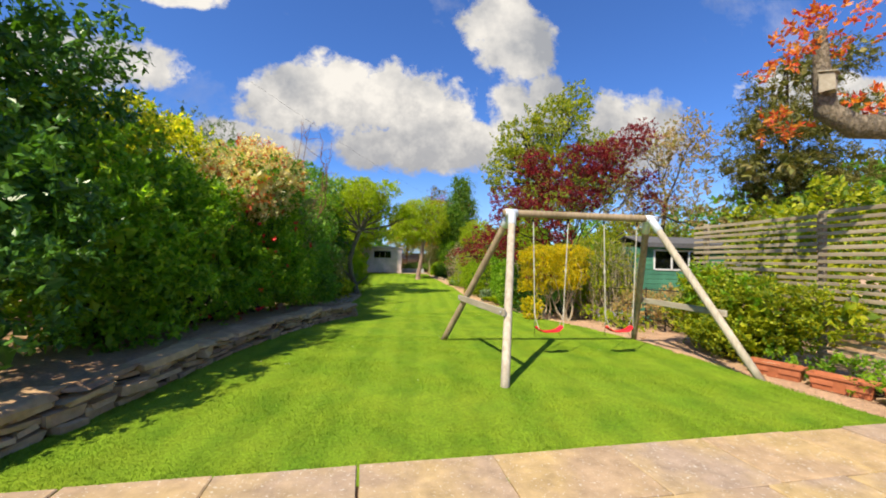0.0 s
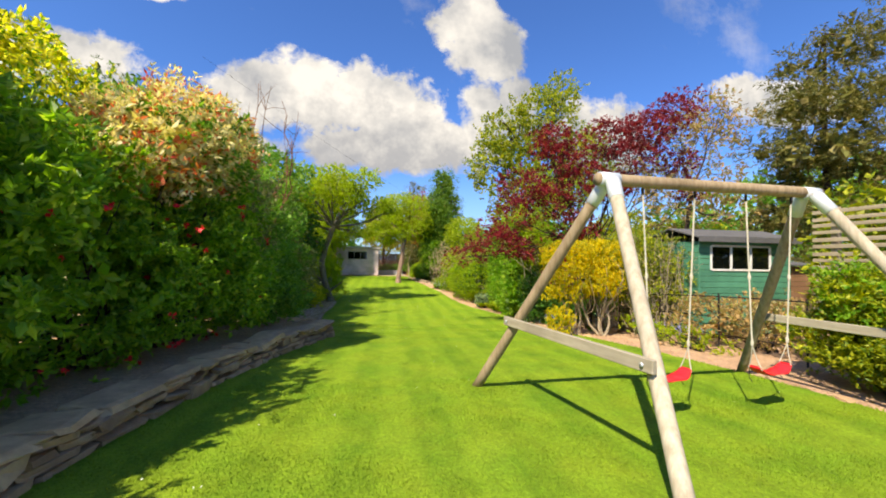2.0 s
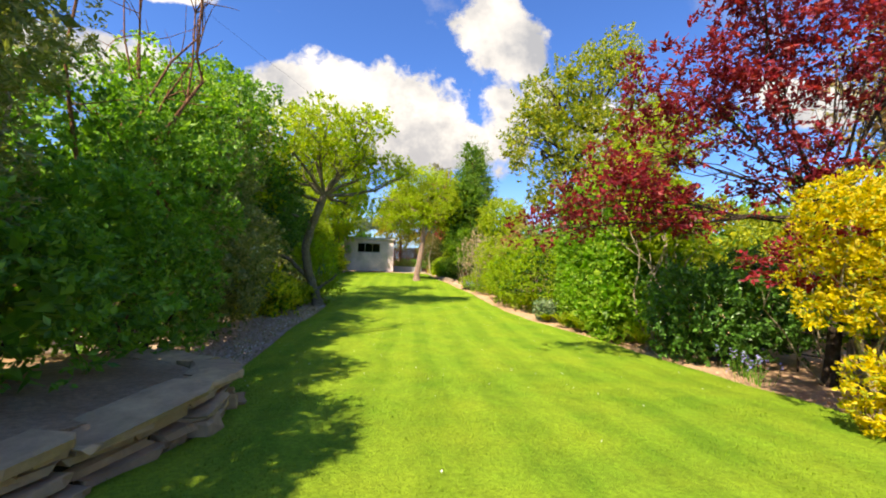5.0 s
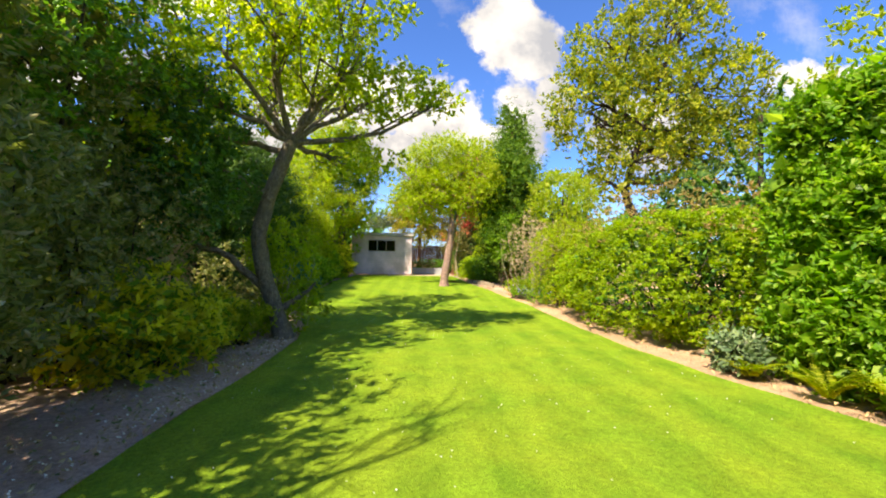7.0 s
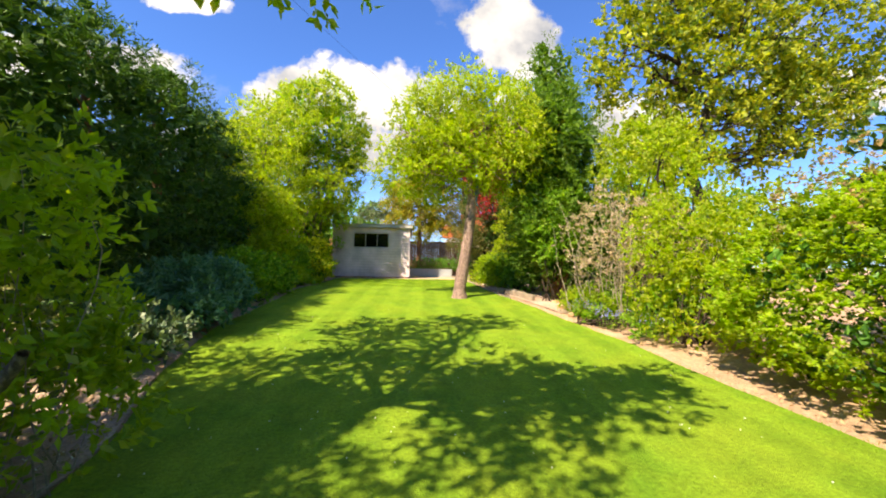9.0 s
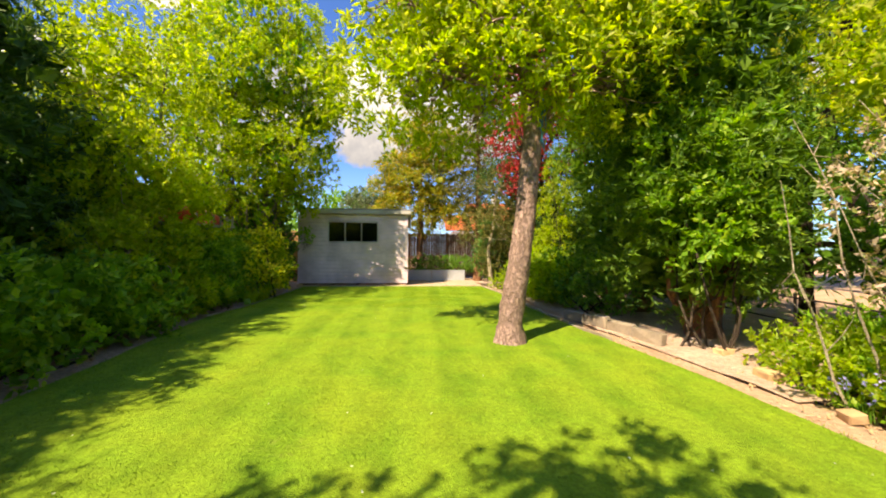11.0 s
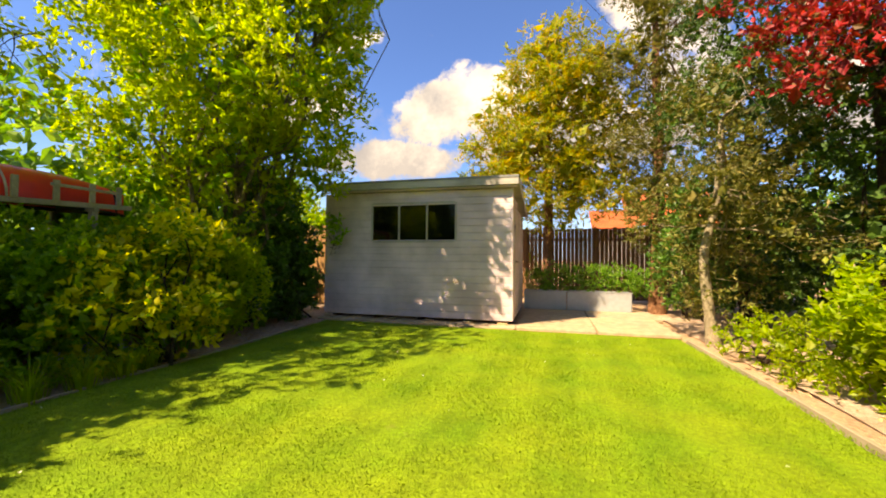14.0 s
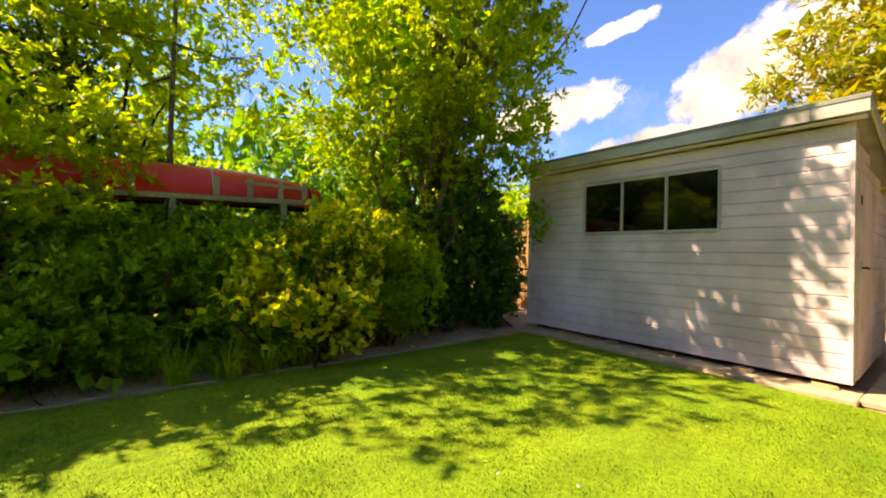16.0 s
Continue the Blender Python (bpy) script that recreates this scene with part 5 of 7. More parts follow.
shrub("olive_shrub", (-3.9, 13.2), [(0, 0, 1.8, 0.8, 0.9, 0.9), (0.1, -0.5, 2.9, 0.8, 0.9, 0.8), (0, 0.6, 3.3, 0.8, 0.8, 0.8), (0.2, -0.4, 4.1, 0.8, 0.8, 0.6)], 4600, 0.06, L["olive"], 151, "tall olive-green shrub behind the brown twiggy one", stem_r=0.03)
shrub("brown_twiggy_shrub", (-3.3, 13.2), [(0.1, 0, 0.8, 0.7, 0.8, 0.8), (0, 0.4, 1.6, 0.7, 0.7, 0.6), (0.1, -0.6, 1.3, 0.5, 0.5, 0.6)], 2400, 0.045, L["olive"], 28, "brown-leaved twiggy shrub beside the lawn")
tree("holly_tree", (-3.6, 14.6), [(0, 0, 0), (0.1, 0, 0.9), (0.3, 0, 1.8)], [(0.5, 0, 2.5, 0.7, 0.6, 0.55), (0.3, 0.1, 3.2, 0.8, 0.7, 0.6), (0.7, -0.1, 1.9, 0.4, 0.4, 0.35), (-0.3, 0, 2.2, 0.6, 0.6, 0.7), (-0.2, -0.3, 1.3, 0.5, 0.5, 0.6)],
     3200, 0.065, L["deep"], BARK_DARK, 156, "small dark green holly beside the apple tree", r=0.04, limb_r=0.018)
tree("holly_tree", (-3.9, 13.0), [(0, 0, 0), (0, 0, 1.2), (0, 0, 2.6)], [(0, 0, 3.3, 1.0, 1.1, 0.8), (0.3, -0.5, 4.4, 1.0, 1.0, 0.8), (-0.3, 0.6, 5.0, 1.0, 1.0, 0.8), (-0.8, 0, 2.4, 0.9, 1.0, 0.8)],
     3600, 0.065, L["mid"], BARK_DARK, 154, "tall dense dark green holly among the shrubs", r=0.08, limb_r=0.03)
shrub("lime_shrub", (-2.75, 13.35), [(0, 0, 0.45, 0.42, 0.5, 0.45), (0.05, 0.35, 0.3, 0.3, 0.3, 0.3), (-0.3, -0.4, 0.55, 0.4, 0.4, 0.45), (0.05, 0.9, 0.35, 0.3, 0.4, 0.3)], 1900, 0.075, L["limegold"], 29, "low bright lime-green shrub in the bed")
shrub("lime_shrub", (-2.55, 14.9), [(0, 0, 0.28, 0.4, 0.4, 0.24), (-0.5, -0.2, 0.35, 0.35, 0.35, 0.3)], 1200, 0.05, L["lime"], 30, "small lime-green shrub at the foot of the apple tree")
# the last three blobs are added boughs, out of view, that shade the lawn
tree("apple_tree", (-1.95, 15.35), [(0, 0, 0), (-0.14, 0.0, 0.45), (-0.32, -0.05, 1.0), (-0.40, -0.1, 1.6), (-0.22, -0.1, 2.3), (0.05, -0.05, 3.1)],
     [(0.6, -0.6, 4.2, 0.9, 0.8, 0.45), (-0.1, -0.3, 4.9, 1.0, 0.9, 0.6), (-1.2, -0.4, 4.7, 1.0, 1.0, 0.7), (1.6, -0.2, 3.9, 0.8, 0.6, 0.3), (2.4, 0.1, 3.9, 0.35, 0.3, 0.16), (0.9, 0.4, 3.0, 0.7, 0.6, 0.25), (-1.8, 0.3, 3.6, 0.9, 1.0, 0.7), (-1.5, -1.1, 3.9, 0.9, 0.9, 0.7), (-0.5, 1.0, 4.2, 0.9, 0.9, 0.6), (0.3, -1.5, 4.6, 0.8, 0.8, 0.5), (-1.7, -1.0, 2.7, 0.7, 0.8, 0.5), (1.3, -1.0, 4.9, 0.6, 0.6, 0.3), (-1.1, 1.8, 4.7, 0.8, 0.8, 0.5), (0.0, 2.0, 4.9, 0.8, 0.7, 0.4), (0.8, 2.6, 4.7, 0.6, 0.6, 0.3)],
     9000, 0.06, L["lime"], BARK_GREY, 31, "old leaning apple tree with mossy bark and fresh green leaves", r=0.13, top_r=0.10, limb_r=0.055, twigs=7, shell=0.3, inner=0.0, width=0.038, k=8, rough=0.2,
     extra=[((-0.3, 0, 0.75), (-1.5, -0.4, 1.6), 0.07, 0.03), ((-0.12, 0, 0.4), (0.45, 0.1, 0.85), 0.06, 0.02)])
shrub("apple_sucker", (-2.1, 15.9), [(0, 0, 0.9, 0.35, 0.35, 0.5), (0.1, 0, 1.5, 0.3, 0.3, 0.35), (-0.3, 0.1, 1.3, 0.3, 0.3, 0.4), (0.1, 0.1, 0.4, 0.4, 0.4, 0.35)], 1500, 0.06, L["fresh"], 32, "young green shoots beside the apple trunk", bark=BARK_PALE, stem_r=0.006, inner=0)
shrub("brown_twiggy_shrub", (-2.75, 16.4), [(0, 0, 0.5, 0.6, 0.6, 0.5), (-0.6, 0.2, 0.8, 0.6, 0.6, 0.6), (0.1, -0.6, 0.3, 0.5, 0.5, 0.3)], 1500, 0.04, L["olive"], 33, "tangle of dry brown stems under the apple tree", stem_r=0.008)
shrub("hosta_clump", (-3.0, 18.3), [(0, 0, 0.22, 0.45, 0.6, 0.25)], 700, 0.07, L["silver"], 34, "low blue-green leafy clump at the edge of the bed", category="plant", width=0.045, k=6)
shrub("variegated_shrub", (-3.45, 20.5), [(0, 0, 0.4, 0.5, 0.7, 0.42), (0.1, -0.9, 0.3, 0.45, 0.5, 0.3)], 1700, 0.075, L["hosta"], 35, "low grey-green spotted leafy clump beside the lawn", category="plant")
shrub("laurel_shrub", (-3.5, 22.4), [(0, 0, 0.5, 0.45, 0.9, 0.5), (0.1, 1.3, 0.45, 0.4, 0.7, 0.45)], 1700, 0.07, L["bright"], 36, "low glossy green shrub in front of the dark conifers", width=0.04)


def conifer(name, at, blobs, n, mat, seed, label, bark=BARK_RED, leaf=0.085, width=0.018, **kw):
    kw = {"k": 10, "shell": 0.72, "rough": 0.18, "spread": 0.45, "lift": -0.15, "flat": 0.55, "reach": 0.24, "inner": 0.3, "tuft": 0.36, "squash": 0.32, **kw}
    top = max(b[2] for b in blobs)
    return tree(name, at, [(0, 0, 0), (0.05, 0, top * 0.35), (0, 0.05, top * 0.7), (0, 0, top)], blobs, n, leaf, mat, bark, seed, label, twigs=3, r=0.14, top_r=0.03, limb_r=0.03, width=width, **kw)


for i, (x, y, h, r) in enumerate(((-4.75, 18.3, 4.1, 0.95), (-4.9, 20.0, 4.3, 1.05), (-4.95, 21.8, 4.3, 1.1), (-5.05, 23.6, 3.9, 1.1), (-5.2, 25.2, 2.9, 0.9))):
    conifer("leylandii", (x, y), [(0, 0, h * 0.22, r, r, h * 0.26), (0, 0, h * 0.5, r * 0.97, r, h * 0.27), (0.05, 0, h * 0.75, r * 0.8, r * 0.85, h * 0.24), (0, 0.1, h * 0.95, r * 0.55, r * 0.65, h * 0.16)], 3600, L["conifer"], 200 + i,
            "tall dark green conifer of a dense hedge", inner_mat=L["conifer"])
shrub("golden_shrub", (-5.5, 25.9), [(-0.5, 0, 1.6, 0.8, 0.8, 1.0), (-0.2, 0.2, 3.0, 0.9, 0.9, 0.9), (0.1, 0, 4.2, 0.7, 0.8, 0.7), (0.3, -0.4, 2.2, 0.6, 0.6, 0.8)], 4300, 0.06, L["lime"], 37, "tall yellow-green leafy shrub behind the bed", stem_r=0.035)
# inner leaves take a deeper green: the crown's inside shade as leaf colour
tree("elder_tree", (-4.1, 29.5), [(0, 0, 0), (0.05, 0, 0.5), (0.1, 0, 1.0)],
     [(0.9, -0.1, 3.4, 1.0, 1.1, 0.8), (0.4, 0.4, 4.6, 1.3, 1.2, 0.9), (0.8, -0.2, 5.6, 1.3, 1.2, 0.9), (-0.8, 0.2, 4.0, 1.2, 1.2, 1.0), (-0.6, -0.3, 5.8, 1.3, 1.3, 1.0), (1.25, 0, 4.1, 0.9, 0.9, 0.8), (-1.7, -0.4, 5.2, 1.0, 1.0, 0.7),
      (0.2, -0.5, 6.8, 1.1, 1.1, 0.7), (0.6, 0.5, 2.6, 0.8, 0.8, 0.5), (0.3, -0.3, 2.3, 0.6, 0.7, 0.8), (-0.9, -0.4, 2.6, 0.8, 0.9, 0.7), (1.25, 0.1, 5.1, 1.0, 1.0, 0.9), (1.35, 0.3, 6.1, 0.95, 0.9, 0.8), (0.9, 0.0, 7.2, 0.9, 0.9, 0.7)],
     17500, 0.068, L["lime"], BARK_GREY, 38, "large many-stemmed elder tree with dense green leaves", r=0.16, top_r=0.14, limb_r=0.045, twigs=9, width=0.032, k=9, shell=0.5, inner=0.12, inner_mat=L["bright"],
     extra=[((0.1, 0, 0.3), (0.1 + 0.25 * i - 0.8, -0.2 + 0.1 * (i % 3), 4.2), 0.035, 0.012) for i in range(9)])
shrub("ivy_clump", (-3.75, 30.6), [(0, 0, 0.5, 0.28, 0.3, 0.5), (0, 0, 1.2, 0.26, 0.3, 0.5)], 1300, 0.06, L["deep"], 157, "dark ivy against the orange-brown fence", width=0.045)
shrub("ivy_clump", (-3.95, 29.8), [(0, 0, 0.7, 0.45, 0.6, 0.7), (0.05, 0.3, 1.6, 0.4, 0.45, 0.7), (0, -0.4, 1.1, 0.4, 0.4, 0.6)], 2200, 0.06, L["deep"], 39, "dark ivy climbing the elder stems beside the shed", width=0.045)
shrub("box_shrub", (-3.55, 28.85), [(0, 0, 0.62, 0.45, 0.5, 0.6), (-0.05, 0.1, 1.0, 0.36, 0.4, 0.35)], 4600, 0.038, L["fresh"], 40, "rounded fresh green shrub beside the shed", k=8)
s = shrub("variegated_holly", (-3.3, 27.75), [(0, 0, 0.75, 0.3, 0.4, 0.35), (0.1, -0.1, 0.4, 0.28, 0.35, 0.28), (-0.1, 0.3, 1.15, 0.25, 0.3, 0.2), (0.25, -0.5, 0.45, 0.2, 0.2, 0.2)], 1300, 0.075, L["limegold"], 41, "yellow variegated leafy shrub among the green ones", width=0.05, k=6, inner=0)
shrub("green_shrub", (-4.0, 28.0), [(0.1, 0, 0.5, 0.55, 0.7, 0.5), (0, 0, 0.8, 0.5, 0.7, 0.5), (0, -0.6, 0.85, 0.5, 0.6, 0.4), (0.0, 0.5, 1.1, 0.5, 0.5, 0.3)], 4600, 0.05, L["bright"], 42, "dense dark green shrub below the canoe")
shrub("privet_shrub", (-3.75, 26.6), [(0.1, 0, 0.35, 0.5, 0.8, 0.35), (0, 0, 0.65, 0.45, 0.7, 0.6), (0.1, -0.9, 0.6, 0.45, 0.6, 0.6), (0, 0.6, 0.6, 0.5, 0.6, 0.5), (-0.05, 0.1, 1.0, 0.35, 0.9, 0.24)], 5600, 0.05, L["bright"], 43, "loose green hedge shrub with thin straw-coloured stems", bark=BARK_PALE, stem_r=0.01)
shrub("privet_shrub", (-3.8, 24.9), [(0.1, 0.1, 0.35, 0.5, 0.9, 0.35), (0, 0, 1.0, 0.45, 0.8, 1.0), (0.1, -0.8, 0.8, 0.4, 0.6, 0.7), (-0.1, 0.6, 1.7, 0.4, 0.6, 0.6), (-0.1, -0.3, 2.2, 0.5, 0.8, 0.6), (0.0, 0.9, 1.7, 0.4, 0.6, 0.7)], 5600, 0.055, L["lime"], 44, "loose green hedge shrub with thin straw-coloured stems", bark=BARK_PALE, stem_r=0.01)
tree("lime_leaved_tree", (-4.9, 26.7), [(0, 0, 0), (0.1, 0, 2.0), (0.2, 0, 4.0)], [(0, 0, 4.6, 1.3, 1.3, 1.0), (0.3, -1.3, 3.9, 1.1, 1.2, 0.9), (0.2, 0.9, 3.4, 1.0, 1.0, 0.8), (-0.8, -0.6, 3.0, 1.1, 1.2, 0.8), (0.5, -0.2, 5.0, 1.2, 1.3, 0.7), (0.2, -1.8, 3.4, 0.9, 0.9, 0.6)], 3400, 0.07, L["lime"], BARK_GREY, 45,
     "airy yellow-green leaved tree behind the canoe", r=0.035, top_r=0.02, limb_r=0.018, shell=0.3, inner=0.02, k=8)


def strap_clump(name, at, n, length, mat, seed, label, width=0.012, group=""):
    ob = thing(name, (at[0], at[1], ground(at[1]) - 0.02), label, "plant", group)
    rng = np.random.default_rng(seed)
    V, F = [], []
    for i in range(n):
        a = rng.uniform(0, 6.283)
        r0 = rng.uniform(0, 0.12)
        b = np.array([math.cos(a) * r0, math.sin(a) * r0, 0])
        out = np.array([math.cos(a), math.sin(a), 0])
        side = np.array([-out[1], out[0], 0]) * width / 2
        ln = length * rng.uniform(0.6, 1.1)
        arch = rng.uniform(0.4, 1.1)
        k = len(V)
        for t in (0, 0.35, 0.7, 1.0):
            p = b + out * ln * t * t * arch * 0.8 + np.array([0, 0, ln * (t - 0.55 * arch * t * t)])
            s_ = side * (1 - t * 0.85)
            V += [p - s_, p + s_]
        F += [(k + 2 * j, k + 2 * j + 1, k + 2 * j + 3, k + 2 * j + 2) for j in range(3)]
    from_arrays("leaves", V, np.array(F), [mat], ob)
    return ob


for i, (x, y) in enumerate(((-3.05, 26.75), (-3.0, 27.05), (-3.0, 27.35), (-3.12, 27.65))):
    strap_clump("daffodil_leaves", (x, y), 90, 0.5, L["fresh"], 300 + i, "clump of narrow arching grey-green leaves at the edge of the bed", group="strap-leaved clumps")


def bluebells(at, n, seed, label="clump of bluebells with narrow leaves", spread=0.25):
    ob = strap_clump("bluebells", at, 26, 0.25, L["mid"], seed, label, 0.01, "bluebells")
    rng = np.random.default_rng(seed)
    w = Wood(seed)
    heads = []
    for _ in range(n):
        x, y = rng.normal(0, spread / 2, 2)
        h = rng.uniform(0.22, 0.36)
        w.limb((x * 0.7, y * 0.7, 0), (x, y, h), 0.003, 0.002, 0.05, 4, 3)
        heads += [(x, y, h), (x + 0.02, y, h - 0.04), (x, y, h - 0.07)]
    tagged(w.done("stalk_tuft", L["mid"], ob), kind="stuff")
    heads = np.array(heads)
    V = sprigs(rng, heads, np.tile([0, 0, -1.0], (len(heads), 1)), 5, 0.024, 0.016, 0.01, 0.4, 0)
    from_arrays("flower_cluster", V, np.arange(len(V)).reshape(-1, 4), [L["blueflower"]], ob)["kind"] = "stuff"


for i, (x, y) in enumerate(((-3.3, 27.7), (-3.45, 28.35), (-3.35, 27.2), (3.5, 20.9), (3.3, 21.3), (3.75, 21.2), (3.45, 20.2), (3.9, 20.3), (5.35, 5.4), (5.45, 6.1), (5.3, 4.7), (4.9, 7.2), (4.3, 7.9), (4.55, 8.3), (5.5, 5.0), (3.8, 19.6))):
    bluebells((x, y), 20 if 19.5 < y < 21.5 else 9, 400 + i)
for i, (x, y, h) in enumerate(((-5.1, 24.3, 2.0), (-5.3, 26.2, 1.6), (-5.35, 28.0, 1.6), (-5.3, 30.0, 2.6))):
    shrub("laurel_shrub", (x, y), [(0, 0, h * 0.3, 0.7, 1.1, h * 0.35), (0, 0.1, h * 0.75, 0.6, 1.0, h * 0.35)], 1900, 0.1, L["mid"], 700 + i, "large dark green shrub at the back of the bed", stem_r=0.02)
shrub("rhubarb_like_plant", (-3.35, 26.05), [(0, 0, 0.16, 0.28, 0.3, 0.14)], 60, 0.11, L["bright"], 46, "low plant with broad pale green leaves", category="plant", width=0.10, k=3, inner=0, stem_r=0.006)

# plants of the right side
s = shrub("golden_shrub", (5.35, 1.75, 0), [(0, 0, 0.5, 0.45, 0.75, 0.5), (0.0, 0.4, 0.95, 0.4, 0.5, 0.35), (0.05, -0.6, 0.7, 0.45, 0.6, 0.35), (0.0, 0.8, 0.4, 0.35, 0.4, 0.35), (0.1, -1.2, 0.8, 0.3, 0.5, 0.2), (-0.15, -0.2, 0.3, 0.4, 0.7, 0.3)],
          6000, 0.045, L["goldgreen"], 50, "spreading yellow-green shrub in front of a slatted fence", shell=0.55, flat=0.5, k=9)
crown("new_leaves", s, [(5.2, 2.1, 1.0, 0.35, 0.4, 0.4), (5.25, 1.3, 0.85, 0.3, 0.3, 0.3)], 500, 0.05, L["bright"], 51, inner=0)
shrub("low_plants", (5.35, 0.1, -0.03), [(0, 0, 0.12, 0.25, 0.9, 0.16), (0.1, -1.2, 0.14, 0.2, 0.7, 0.16)], 600, 0.04, L["bright"], 52, "low green weeds along the fence foot", category="plant")
shrub("spiraea", (6.2, 4.0), [(0, 0, 0.45, 0.6, 0.8, 0.4), (-0.4, 0.9, 0.4, 0.5, 0.6, 0.35)], 1500, 0.035, L["bronze"], 53, "low bronze and green leaved shrub behind the railing", width=0.02)
shrub("spiraea", (6.9, 4.9), [(0, 0, 0.4, 0.9, 0.4, 0.3), (1.1, 0.1, 0.35, 0.6, 0.4, 0.3)], 1300, 0.035, L["straw"], 54, "low straw and green leaved shrub in front of the green shed", width=0.02)
shrub("border_plants", (5.3, 4.6), [(0, 0, 0.12, 0.35, 0.8, 0.14), (0, 1.3, 0.12, 0.3, 0.7, 0.14)], 500, 0.035, L["lime"], 55, "low mixed green plants along the border", category="plant")


def golden_privet():
    at = (4.4, 6.55)
    z = ground(at[1])
    ob = thing("golden_privet", (*at, z), "flat-topped golden-yellow clipped shrub on bare pale stems", "shrub")
    for i, (f, t) in enumerate( (((0.28, -0.25), (0.3, -0.2)), ((0.26, -0.2), (-0.25, -0.1)), ((0.3, -0.22), (0.6, 0)), ((-0.1, 0.1), (-0.4, 0.1)), ((-0.3, 0.05), (-0.65, 0.1)), ((-0.3, 0), (0.1, 0.2)), ((0.32, -0.2), (0.45, -0.35)))):
        w = Wood(90 + i)
        p = w.limb((*f, -0.05), (t[0] * 0.8, t[1], 0.75), 0.032, 0.02, 0.1, 7, 8)
        for _ in range(5):
            j = w.rng.integers(3, 7)
            w.limb(p[j], (t[0] + w.rng.normal(0, 0.25), t[1] + w.rng.normal(0, 0.2), w.rng.uniform(1.0, 1.6)), 0.014, 0.004, 0.12, 5, 5)
        w.done("stem", BARK_PALE, ob, "pale bare twisting stem")
    X, Y = at
    crown("foliage", ob, [(X - 0.45, Y, z + 1.55, 0.5, 0.5, 0.38), (X + 0.35, Y, z + 1.6, 0.55, 0.5, 0.36), (X - 0.05, Y - 0.15, z + 1.2, 0.7, 0.45, 0.38), (X - 0.6, Y, z + 1.05, 0.35, 0.4, 0.35)], 3800, 0.034, L["gold"], 91, shell=0.6, k=8, rough=0.1)
    crown("sunlit_top", ob, [(X - 0.4, Y, z + 1.78, 0.5, 0.5, 0.16), (X + 0.35, Y, z + 1.82, 0.55, 0.5, 0.14), (X + 0.3, Y - 0.25, z + 1.2, 0.4, 0.3, 0.4)], 2300, 0.032, L["gold"], 92, shell=0.7, k=8, rough=0.05, inner=0, label="bright golden-yellow young leaves")
    shrub("golden_shrub", (X - 0.75, Y - 0.35), [(0, 0, 0.25, 0.26, 0.25, 0.3)], 420, 0.035, L["gold"], 93, "small bright yellow shrub at the foot of the clipped one")


golden_privet()


def twiggy(name, at, width, height, n, seed, label, leaf_n=700, leaf=L["bright"], bark=BARK_PALE):
    z = ground(at[1])
    ob = thing(name, (*at, z), label, "shrub")
    w = Wood(seed)
    for i in range(n):
        f = w.rng.normal(0, width * 0.22, 2)
        top = np.array([f[0] * 1.7 + w.rng.normal(0, 0.1), f[1] * 1.5, height * w.rng.uniform(0.7, 1.05)])
        p = w.limb((*f, -0.03), top, 0.012, 0.003, 0.07, 7, 5)
        for _ in range(4):
            j = w.rng.integers(2, 6)
            w.limb(p[j], p[j] + unit(w.rng.normal(0, 1, 3) + (0, 0, 0.9)) * w.rng.uniform(0.15, 0.45), 0.005, 0.0015, 0.1, 4, 3)
    tagged(w.done("stem_tangle", bark, ob), kind="stuff")
    crown("foliage", ob, [(at[0], at[1], z + height * 0.6, width * 0.6, width * 0.5, height * 0.42)], leaf_n, 0.04, leaf, seed + 1, shell=0.2, inner=0)


twiggy("currant_shrub", (6.1, 6.9), 1.3, 2.2, 90, 95, "tall bare-stemmed straw-coloured shrub with sparse new leaves", 2600)
twiggy("currant_shrub", (5.85, 6.2), 1.1, 2.2, 80, 94, "tall bare-stemmed straw-coloured shrub with sparse new leaves", 1500, L["goldgreen"])
twiggy("currant_shrub", (5.75, 7.6), 1.1, 1.9, 40, 96, "tall bare-stemmed straw-coloured shrub with sparse new leaves", 2600)
shrub("green_shrub", (5.95, 6.45), [(0, 0, 0.8, 0.45, 0.5, 0.8), (-0.05, 0.1, 1.5, 0.45, 0.5, 0.55), (0.0, 0.5, 1.4, 0.5, 0.5, 0.6), (0.05, 0.8, 1.95, 0.5, 0.5, 0.35)], 2300, 0.045, L["goldgreen"], 153, "loose green shrub against the green shed", bark=BARK_PALE)
twiggy("currant_shrub", (6.9, 6.75), 1.3, 2.1, 50, 99, "tall bare-stemmed straw-coloured shrub with sparse new leaves", 1200, L["goldgreen"])
twiggy("currant_shrub", (7.2, 7.8), 1.2, 1.7, 24, 97, "bare twiggy shrub with sparse new leaves behind the railing", 900)
